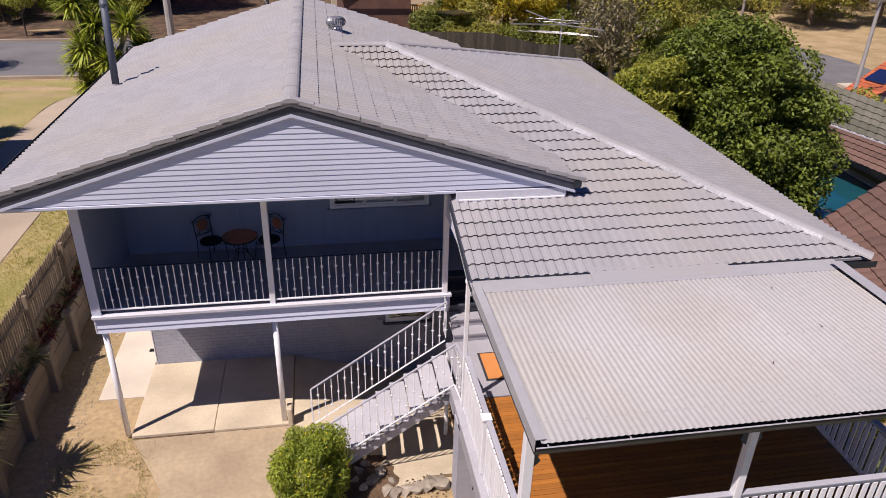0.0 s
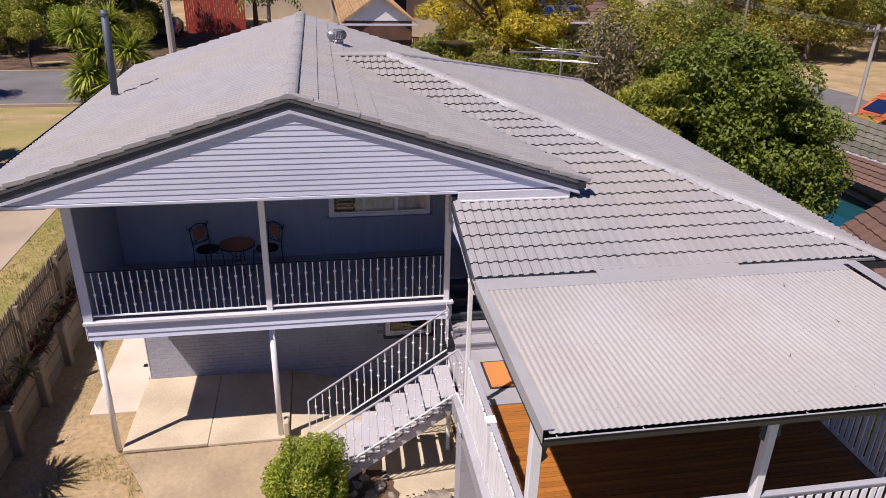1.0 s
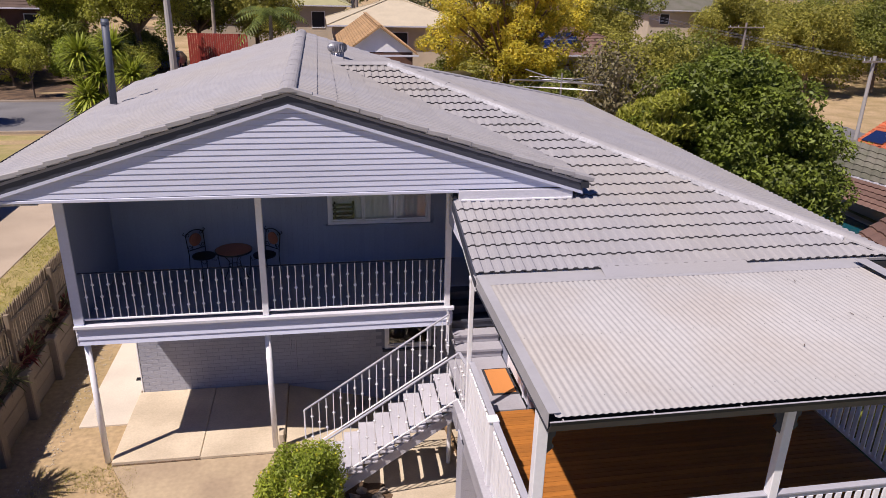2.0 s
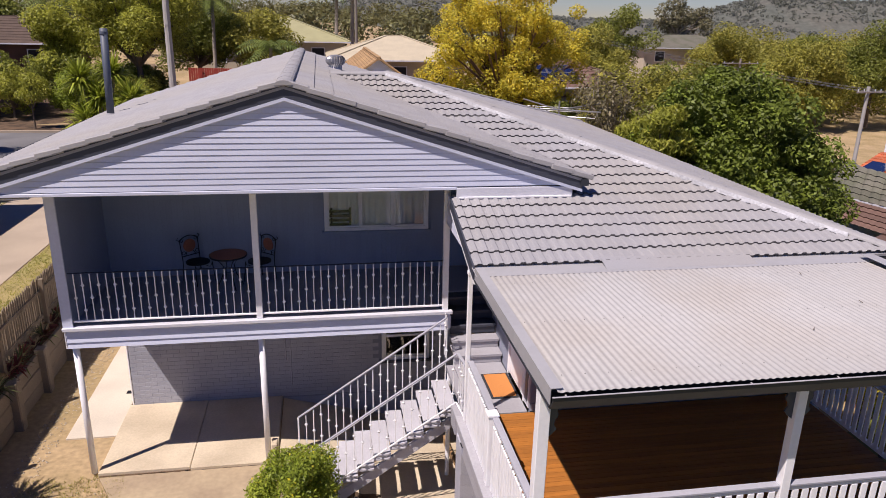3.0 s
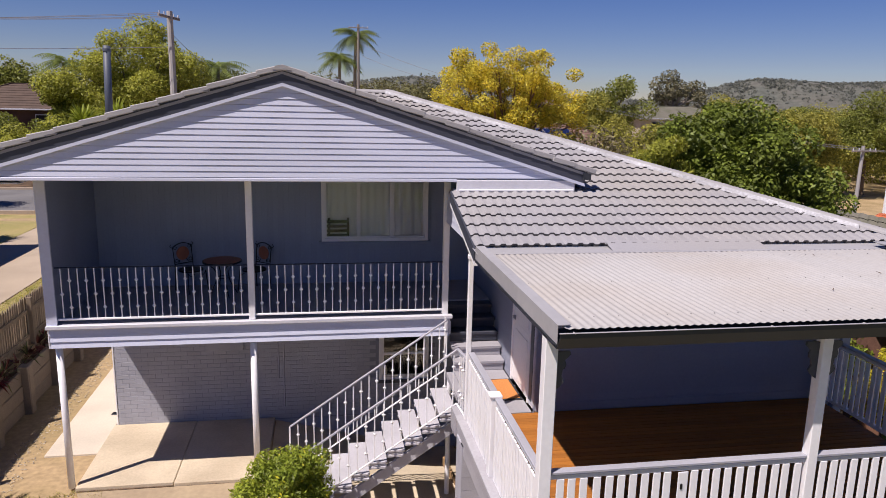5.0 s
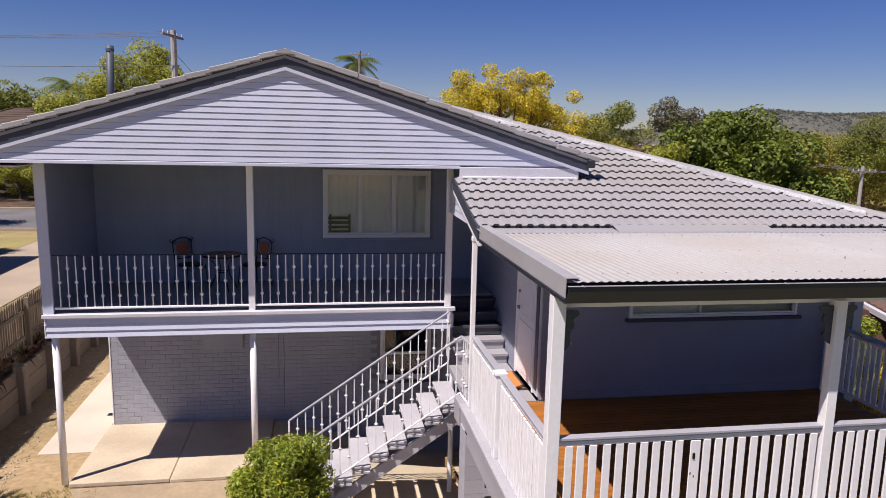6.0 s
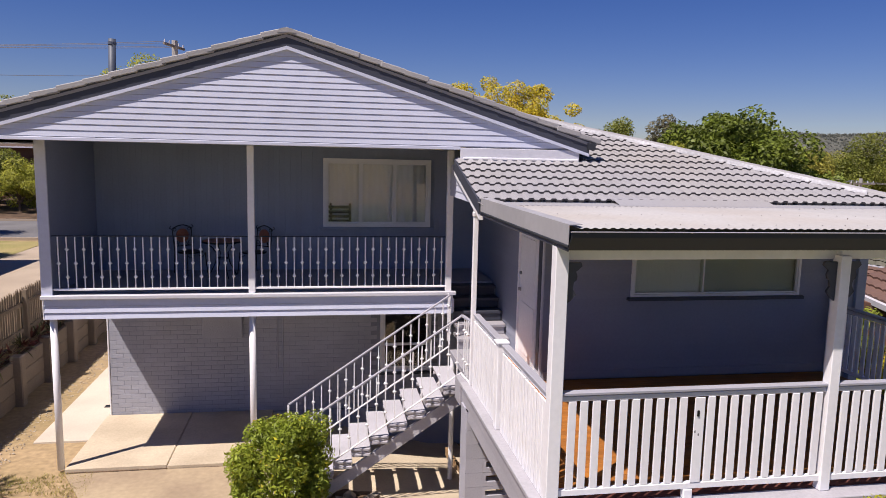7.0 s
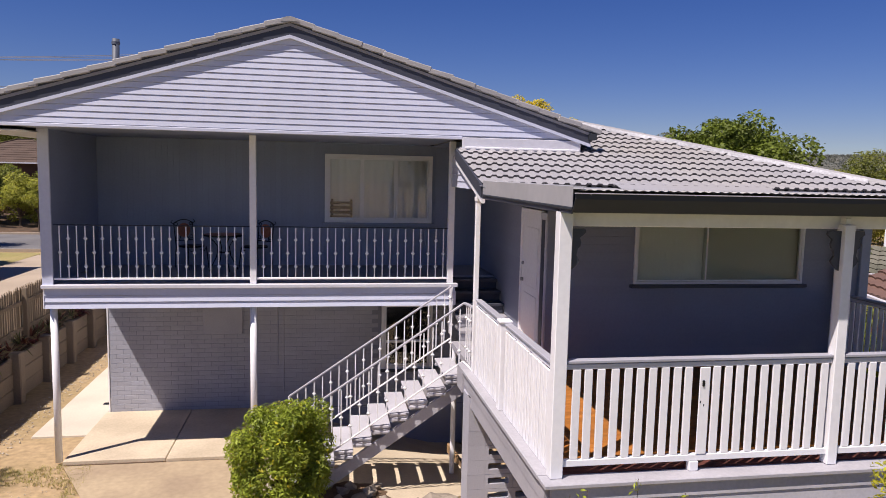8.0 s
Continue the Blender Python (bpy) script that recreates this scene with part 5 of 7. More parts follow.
def spiky(name, base, heads, n, length, wide, mat, label, seed=1, trunk=None, category="shrub"):
    """Rosettes of long pointed blades, each bent in the middle."""
    g = random.Random(seed)
    t = thing(name, base, label, category)
    if trunk:
        bm = bmesh.new()
        for h in heads:
            h = Vector(h)
            m = Vector((base[0], base[1], base[2] + (h.z - base[2]) * 0.35))
            add_tube(bm, Vector(base) - Vector((0, 0, 0.2)), m, trunk * 1.2, trunk, 8, False)
            add_tube(bm, m, h, trunk, trunk * 0.7, 8, False)
        part("trunk", bm, PALEBARK, t)
    for h in heads:
        vs, fs = [], []
        h = Vector(h)
        for i in range(n):
            a, e = g.uniform(0, 2 * math.pi), math.asin(g.uniform(-0.5, 0.98))
            d = Vector((math.cos(a) * math.cos(e), math.sin(a) * math.cos(e), math.sin(e)))
            s = d.cross(Vector((0, 0, 1))).normalized() * wide / 2
            L = length * g.uniform(0.7, 1.1)
            p0, p1, p2 = h + d * 0.05, h + d * L * 0.55 + Vector((0, 0, 0.04 * L)), h + d * L - Vector((0, 0, 0.12 * L * math.cos(e)))
            b = len(vs)
            vs += [p0 - s * 0.6, p0 + s * 0.6, p1 - s, p1 + s, p2]
            fs += [(b, b + 1, b + 3, b + 2), (b + 2, b + 3, b + 4)]
        mesh_part("rosette", vs, fs, mat, t)
    return t


def palm(name, base, height, fronds, length, label, seed=1, r=0.14):
    g = random.Random(seed)
    t = thing(name, base, label, "palm tree")
    top = Vector(base) + Vector((0.2, 0, height))
    bm = bmesh.new()
    add_tube(bm, Vector(base) - Vector((0, 0, 0.3)), Vector(base).lerp(top, 0.5), r * 1.3, r, 8, False)
    add_tube(bm, Vector(base).lerp(top, 0.5), top, r, r * 0.8, 8, False)
    part("trunk", bm, PALEBARK, t)
    for i in range(fronds):
        a = 2 * math.pi * i / fronds + g.uniform(-0.2, 0.2)
        lift = g.uniform(-0.1, 1.1)
        vs, fs = [], []
        prev = None
        for k in range(17):
            s = k / 16
            p = top + Vector((math.cos(a), math.sin(a), 0)) * length * s * math.cos(lift * (1 - s)) + Vector((0, 0, length * (math.sin(lift) * s - 0.75 * s * s)))
            side = Vector((-math.sin(a), math.cos(a), 0))
            w = length * 0.27 * math.sin(math.pi * min(1, 0.12 + s * 0.9))
            for sg in (-1, 1):
                b = len(vs)
                q = p + side * sg * w + Vector((0, 0, -w * 0.7)) + (p - (prev or p)) * 0.8
                q2 = p + side * sg * w * 0.5 + Vector((0, 0, -w * 0.2)) + (p - (prev or p)) * 0.5
                f = (p - (prev or top)) * 0.75
                vs += [p, p + f, q2 + f * 0.5, q, q2]
                fs += [(b, b + 1, b + 2, b + 4), (b + 4, b + 2, b + 3)]
            prev = p
        mesh_part("frond", vs, fs, L_PALM, t)
    return t


# near plants
hr = random.Random(5)
hc = []
for i in range(64):
    p = Vector((hr.gauss(0, 1), hr.gauss(0, 1), hr.gauss(0, 1)))
    p = p / max(abs(p.x), abs(p.y), abs(p.z)) * 0.62 + p.normalized() * 0.42
    k = hr.uniform(0.75, 1.0)
    hc.append(((-0.33 + 0.50 * k * p.x, 9.02 + 0.46 * k * p.y, 0.88 + 0.66 * k * p.z), 0.17 * hr.uniform(0.7, 1.35), 1.0))
hedge = thing("shrub", (-0.33, 9.02, 0), "rounded leafy green shrub beside the stair", "shrub")
bm = bmesh.new()
trunk_mesh(bm, (-0.33, 9.02, 0), hc, (-0.33, 9.02, 0.35), 0.035, 3, limbs=20)
part("stems", bm, BARK, hedge)
leaves("foliage", hc, 25000, 0.064, 0.024, L_BUSH, hedge, 4, fill=0.45)
leaves("pale_leaves", hc, 700, 0.066, 0.026, L_GOLD, hedge, 9, fill=0.1, label="scattered yellowing leaves")

gold = thing("golden_shrub", (4.7, 4.75, 0), "golden yellow shrub at the deck edge", "shrub")
gc = clump_set((4.66, 4.75, 1.27), 0.6, 0.35, 0.95, 40, 0.13, 8, -0.9, 1.0)
bm = bmesh.new()
trunk_mesh(bm, (4.7, 4.75, 0), gc, (4.7, 4.75, 0.6), 0.03, 5, limbs=20)
part("stems", bm, BARK, gold)
leaves("foliage", gc, 5200, 0.062, 0.02, L_GOLD, gold, 6)
for i, (xx, h) in enumerate(((2.08, 2.14), (2.22, 2.17), (2.64, 2.24), (3.05, 2.1))):
    s = thing("sprig", (xx, 4.92, 0), "thin green leafy sprig before the deck", "plant", "sprigs before the deck")
    bm = bmesh.new()
    add_tube(bm, (xx, 4.92, -0.1), (xx + 0.02, 4.92, h), 0.008, 0.003, 5)
    part("stem", bm, BARK, s)
    leaves("foliage", [((xx, 4.92, h - 0.05 - 0.1 * q), 0.05, 1.0) for q in range(6)], 60, 0.05, 0.018, L_BUSH, s, 20 + i)

spiky("spiky_palm", (-5.76, 9.98, 0.85), [(-5.74, 10.02, 1.68), (-5.80, 9.70, 1.35)], 130, 0.80, 0.05, L_DARKSTRAP, "dark spiky strap-leaf palm by the retaining wall", 3, 0.08)
spiky("yucca", (-8.4, 31.0, 0.8), [(-9.2, 31, 5.0), (-8.0, 31.2, 5.2), (-7.2, 30.6, 4.2), (-8.9, 30.4, 3.4), (-8.0, 30.2, 2.9), (-9.4, 31.3, 2.6), (-6.9, 31.2, 3.2), (-8.5, 30.8, 4.2), (-7.6, 31, 2.4), (-9.0, 31, 1.9)], 300, 1.08, 0.085, L_YUCCA, "tall many-headed bright green yucca", 5, 0.13, "yucca")

# citrus-like tree beside the house
tree("broadleaf_tree", (12.45, 19.6, -0.5), 7.1, 3.7, 3.4, 260, 0.56, 120000, 0.15, 0.075, L_CITRUS, "dense dark green broadleaf tree", r=0.2, seed=11, low=-0.8, fork=0.25, crown=0.5, rz=3.7, limbs=30, taper=0.62, lobes=((-1.9, -0.3, 5.2, 0.75), (-1.0, 0, 5.3, 0.75), (0.7, 0, 5.25, 0.7), (-0.3, 0.2, 5.85, 0.6), (1.9, 0.1, 3.9, 0.8), (-2.6, 0, 4.2, 0.9), (3.2, -0.4, 3.0, 0.8), (-0.4, -1.6, 3.6, 1.0), (1.2, -1.8, 2.8, 1.0)))
# This yucca is never in view; added to throw a spiky shadow.
spiky("yucca", (-13.6, 26.0, 0.9), [(-13.6, 26, 4.6), (-13.0, 26.4, 3.6), (-14.2, 25.8, 3.3)], 200, 1.3, 0.09, L_YUCCA, "unseen tall yucca added for its spiky shadow", 9, 0.13, "yucca")
bc = clump_set((9.75, 19.1, 4.25), 0.85, 1.2, 1.15, 30, 0.38, 14, -0.9)
sb = thing("leafy_shrub", (10.0, 19.4, -0.1), "bright lime-green drooping leafy shrub by the eave", "shrub")
bm = bmesh.new()
trunk_mesh(bm, (10.0, 19.4, -0.1), bc, (9.95, 19.3, 2.4), 0.08, 6)
part("trunk", bm, BARK, sb)
leaves("foliage", bc, 7500, 0.19, 0.055, L_LIME, sb, 31, droop=0.6)

# ---- left side: retaining wall, garden bed, fence ----
wall_r = thing("retaining_wall", (-5.65, 15, 0), "concrete sleeper retaining wall with stout posts", "retaining wall")
bm = bmesh.new()
add_box(bm, (-0.11, -0.11, -0.2), (0.11, 0.11, 1.0), 0.02)
RPOST = mesh_of(bm, "wall_post", SLEEPER)
bm = bmesh.new()
add_box(bm, (-0.04, 0.0, 0.0), (0.04, 1.46, 0.292), 0.014)
RSLEEP = mesh_of(bm, "sleeper", SLEEPER)
for i in range(10):
    yy = 8.5 + 1.48 * i
    placed("wall_post", RPOST, (-5.60, yy, 0), wall_r)
    for k in range(3):
        placed("sleeper", RSLEEP, (-5.68 + RNG.uniform(-0.008, 0.008), yy + 0.01, 0.005 + 0.297 * k), wall_r)
bed = sheet("garden_bed", [-5.93, -5.82, -5.72], steps(8.4, 23.2, 0.4), MULCH, 0.0, "dark mulched garden bed behind the retaining wall", "garden bed", height=lambda x, y: 0.88 + 0.05 * noise.noise(Vector((x * 3, y * 3, 0))))
fence = thing("paling_fence", (-6.25, 16, 0.8), "weathered grey-brown timber paling fence", "fence")
bm = bmesh.new()
o = [(-0.042, 0.98), (0.042, 0.98), (0.042, 1.99), (0.0, 2.07), (-0.042, 1.99)]
f0 = [bm.verts.new((-0.009, a, b)) for a, b in o]
f1 = [bm.verts.new((0.009, a, b)) for a, b in o]
bm.faces.new(f0)
bm.faces.new(f1[::-1])
for i in range(5):
    j = (i + 1) % 5
    bm.faces.new((f0[j], f0[i], f1[i], f1[j]))
FPAL = mesh_of(bm, "fence_paling", FENCE)
yy = 8.2
while yy < 26:
    placed("fence_paling", FPAL, (-5.99 + RNG.uniform(-0.006, 0.006), yy, RNG.uniform(-0.03, 0.02)), fence)
    yy += 0.104
for i in range(8):
    box("fence_post", (-5.935, 8.6 + 2.35 * i, 0.6), (-5.845, 8.69 + 2.35 * i, 2.05), FENCE, fence)
for z in (1.15, 1.70):
    box("fence_rail", (-5.978, 8.2, z), (-5.936, 26, z + 0.08), FENCE, fence)
for i in range(44):
    yy = 9.0 + 0.33 * i + RNG.uniform(-0.2, 0.2)
    xx = -5.80 + RNG.uniform(-0.06, 0.06)
    red = RNG.random() < 0.45
    spiky("bromeliad" if red else "strap_plant", (xx, yy, 0.88), [(xx, yy, 0.97)], 26, 0.30 if red else 0.42, 0.045 if red else 0.03, L_RED if red else L_DARKSTRAP,
          "low dark red bromeliad in the mulched bed" if red else "low dark strap-leaf plant in the mulched bed", 50 + i, None, "plant")
sheet("neighbour_lawn", steps(-7.75, -6.05, 0.3), steps(8, 40, 1.0), GRASS, 0.012, "patchy green and straw lawn strip", "lawn", rough=0.02)
sheet("neighbour_driveway", steps(-10.9, -7.8, 0.6), steps(6, 38.9, 1.0), DRIVE, 0.02, "tan concrete driveway", "driveway")
sheet("verge", steps(-60, -10.95, 1.5), steps(26, 38.9, 1.0), GRASS, 0.012, "dry straw-coloured verge", "lawn", rough=0.03)

sheet("side_lawn", steps(7.9, 11.4, 0.5), steps(3.2, 10.8, 0.5), LAWN, 0.014, "green lawn strip beside the deck", "lawn", rough=0.02)
for i, (xx, yy, h) in enumerate(((9.8, 8.7, 2.6), (10.6, 7.7, 2.0), (10.3, 9.8, 2.2), (10.7, 10.9, 2.1), (10.9, 12.2, 2.0), (11.0, 6.6, 1.7))):
    cl = clump_set((xx, yy, h * 0.6), 0.55, 0.5, h * 0.4, 16, 0.26, 140 + i, -0.9)
    sg = thing("side_shrub", (xx, yy, 0), "yellow-green leafy shrub beside the deck", "shrub", "shrubs beside the deck")
    bm = bmesh.new()
    trunk_mesh(bm, (xx, yy, ground_z(xx, yy)), cl, (xx, yy, 0.5), 0.04, 6 + i)
    part("stems", bm, BARK, sg)
    leaves("foliage", cl, 3200, 0.10, 0.04, (L_GOLD, L_BUSH, L_GREEN)[i % 3], sg, 150 + i)

# gravel and mulch on the ground
def scatter(name, x0, x1, y0, y1, n, size, mat, seed, label, keep=None, z=0.01):
    g = random.Random(seed)
    vs, fs = [], []
    for i in range(n):
        x, y = g.uniform(x0, x1), g.uniform(y0, y1)
        if keep and not keep(x, y):
            continue
        s = size * g.uniform(0.5, 1.4)
        b = len(vs)
        a = g.uniform(0, 3)
        for q in range(5):
            vs.append((x + s * math.cos(a + q * 1.257) * g.uniform(0.7, 1.1), y + s * math.sin(a + q * 1.257) * g.uniform(0.7, 1.1), ground_z(x, y) + z))
        vs.append((x, y, ground_z(x, y) + z + s * g.uniform(0.4, 0.9)))
        fs += [(b + q, b + (q + 1) % 5, b + 5) for q in range(5)]
    return tagged(mesh_part(name, vs, fs, mat, None), label, name, "", "stuff")


scatter("gravel", -5.2, -4.72, 9.5, 20, 900, 0.016, PEBBLE, 2, "loose pale gravel along the retaining wall")
scatter("soil_crumbs", -5.5, 2.1, 6, 11.1, 2600, 0.012, PEBBLE, 3, "loose stones on dry soil")
scatter("bark_chips", -0.2, 2.0, 8.2, 9.5, 420, 0.02, MULCH, 5, "dark bark chips under the shrub", z=0.02)


def tufts(name, x0, x1, y0, y1, n, h, mat, seed, label, keep=None):
    g = np.random.default_rng(seed)
    vs, fs = [], []
    for i in range(n):
        x, y = g.uniform(x0, x1), g.uniform(y0, y1)
        if keep and not keep(x, y):
            continue
        z = ground_z(x, y)
        for q in range(4):
            a = g.uniform(0, 6.28)
            d = Vector((math.cos(a), math.sin(a), 0))
            s = Vector((-d.y, d.x, 0)) * 0.006
            hh = h * g.uniform(0.5, 1.3)
            p = Vector((x, y, z)) + d * 0.02
            b = len(vs)
            vs += [p - s, p + s, p + d * hh * 0.7 + Vector((0, 0, hh))]
            fs.append((b, b + 1, b + 2))
    return tagged(mesh_part(name, vs, fs, mat, None), label, "grass", "", "stuff")


tufts("dry_grass", -4.9, -2.9, 6.5, 11.2, 4200, 0.04, L_STRAW, 4, "sparse dry grass on the sandy ground", lambda x, y: noise.noise(Vector((x * 0.9, y * 0.9, 3))) > -0.05 and not (x > -3.2 and y < 11.1))
tufts("lawn_grass", -7.75, -6.08, 8, 30, 10000, 0.06, L_OLIVE, 6, "patchy lawn grass behind the fence")
for i, (xx, yy, s) in enumerate(((0.72, 9.42, 0.13), (1.12, 9.10, 0.13), (1.30, 9.13, 0.14), (1.48, 9.12, 0.13), (1.68, 9.16, 0.17), (1.92, 9.18, 0.18), (0.95, 9.18, 0.12), (0.5, 9.72, 0.11), (0.88, 9.60, 0.13), (0.62, 9.90, 0.10), (0.42, 9.50, 0.09), (0.98, 9.84, 0.08), (0.33, 9.95, 0.08), (0.55, 9.30, 0.10), (1.08, 9.38, 0.09))):
    bm = bmesh.new()
    bmesh.ops.create_icosphere(bm, subdivisions=1, radius=s)
    for v in bm.verts:
        v.co *= 1 + 0.7 * noise.noise(v.co * (1.3 / s) + Vector((i * 7.3, 1.7, 0)))
        v.co = Vector((v.co.x + xx, v.co.y + yy, v.co.z * 0.75 + s * 0.35))
    tagged(part("garden_rock", bm, ROCK), "rough tan garden rock beside the stair", "rock", "garden rocks")


def soil_z(x, y):
    r = math.hypot((x - 0.52) / 0.62, (y - 9.62) / 0.58) + 0.25 * noise.noise(Vector((x * 4, y * 4, 2)))
    return pad_z(x, max(9.2, y)) + 0.035 - 0.12 * max(0.0, r - 0.8)


sheet("soil_patch", steps(-0.3, 1.4, 0.05), steps(8.9, 10.35, 0.05), MULCH, 0.0, "dark stony soil under the stair", "soil", rough=0.02, height=soil_z)
drain = tagged(box("drain_cover", (-3.94, 14.0, 0.036), (-3.82, 14.12, 0.05), IRON), "small black drain cover in the path", "drain")

# ---- street and neighbours behind ----
sheet("road", steps(-80, 60, 4), [39.5, 42, 44.5, 47, 49], ASPHALT, 0.03, "worn grey asphalt street", "road", height=lambda x, y: ground_z(x, 44))
for y in (39.3, 49.0):
    vs, fs = [], []
    xs = steps(-80, 60, 4)
    for x in xs:
        z = ground_z(x, 44)
        vs += [(x, y, z - 0.1), (x, y, z + 0.15), (x, y + 0.22, z + 0.15), (x, y + 0.22, z - 0.1)]
    for i in range(len(xs) - 1):
        for k in range(3):
            a = 4 * i + k
            fs.append((a, a + 1, a + 5, a + 4))
    tagged(mesh_part("kerb", vs, fs, DRIVE), "pale concrete street kerb", "kerb", "", "structure")
# Brown verge, carried back to y 70 to imitate shade below the trees.
sheet("far_verge", steps(-60, 2, 2), steps(49.25, 70, 1.2), MULCH, 0.03, "brown leaf-littered verge, its back part dark for tree shade", "verge", rough=0.06)
va = [((33, 38), (43, 38)), ((38, 46), (46.5, 46)), ((41, 54), (49.4, 54)), ((43, 62), (50.4, 61)), ((42, 70), (49, 69)), ((36, 78), (43, 77.5))]
tagged(mesh_part("valley_street", [(*p, ground_z(*p) + 0.05) for q in va for p in q], [(2 * i, 2 * i + 1, 2 * i + 3, 2 * i + 2) for i in range(5)], ASPHALT), "grey asphalt street in the valley", "road", "", "structure")


def pole(name, base, height, arms, label, r=0.14, mat=None):
    t = thing(name, base, label, "power pole")
    b = Vector(base)
    bm = bmesh.new()
    add_tube(bm, b - Vector((0, 0, 0.5)), b + Vector((0, 0, height)), r, r * 0.72, 10)
    part("shaft", bm, mat or POLE, t)
    for dz, half, d in arms:
        d = Vector(d).normalized()
        c = b + Vector((0, 0, height - dz))
        bar("crossarm", c - d * half + Vector((0, -0.14, 0)), c + d * half + Vector((0, -0.14, 0)), 0.10, 0.11, POLE, t)
        for s in (-0.9, -0.45, 0.45, 0.9):
            bm = bmesh.new()
            q = c + d * half * s + Vector((0, -0.14, 0.05))
            add_tube(bm, q, q + Vector((0, 0, 0.16)), 0.035, 0.025, 7)
            part("insulator", bm, GREYWHITE, t)
    return t


def wire(a, b, sag, label, r=0.014, n=14):
    a, b = Vector(a), Vector(b)
    pts = [a.lerp(b, i / n) - Vector((0, 0, sag * 4 * (i / n) * (1 - i / n))) for i in range(n + 1)]
    bm = bmesh.new()
    add_path(bm, pts, r, 5)
    tagged(part("overhead_wire", bm, STEEL), label, "wire", "overhead wires")


pole("power_pole", (-7.0, 38.0, 0.1), 10.2, ((0.30, 1.1, (0.25, 0.97, 0)),), "tall weathered timber power pole with crossarm", 0.2, PALEPOLE)
for k in (-0.9, -0.45, 0.45, 0.9):
    wire((-7.0 + 0.275 * k, 37.86 + 1.067 * k, 10.10), (-48, 36 + k, 10.0 + 0.45 * k), 0.8, "thin overhead power wire")
wire((-7.0, 37.83, 8.6), (-40, 33, 9.0), 0.7, "thin overhead service wire")
wire((-7.0, 37.9, 9.3), (-9, 70, 8.8), 0.4, "thin overhead service wire")
pole("power_pole", (35.6, 42.0, -4.2), 8.2, ((0.35, 1.0, (1, 0.1, 0)),), "pale grey power pole beside the valley street", 0.15, PALEPOLE)
pole("power_pole", (46.6, 75.0, -3.9), 8.0, ((0.5, 2.2, (1, 0, 0)),), "grey timber power pole with wide crossarm", 0.16)
for k in (-0.9, -0.45, 0.45, 0.9):
    wire((35.6 + k, 41.9, 3.75), (22 + k, 78, 7.85), 0.6, "thin overhead power wire", 0.008)
    wire((35.6 + k, 41.9, 3.75), (60, 34 + k, 4.2), 0.5, "thin overhead power wire", 0.008)
pole("power_pole", (4.8, 90, 1.6), 13.5, ((0.4, 1.2, (1, 0, 0)),), "distant timber power pole", 0.2)
wire((4.8, 89.9, 13.0), (22, 78.1, 7.6), 0.8, "thin overhead power wire", 0.02)
wire((4.8, 89.9, 11.6), (22, 78, 7.3), 0.9, "thin overhead power wire", 0.02)
pole("power_pole", (22, 78.1, -0.5), 8.6, ((0.35, 1.0, (1, 0.1, 0)),), "grey timber power pole behind the yellow tree", 0.17)


DARKBRICK = material("dark_red_brick", (0.16, 0.08, 0.055), 0.85, vary=0.2, grain=20, bump=0.3)


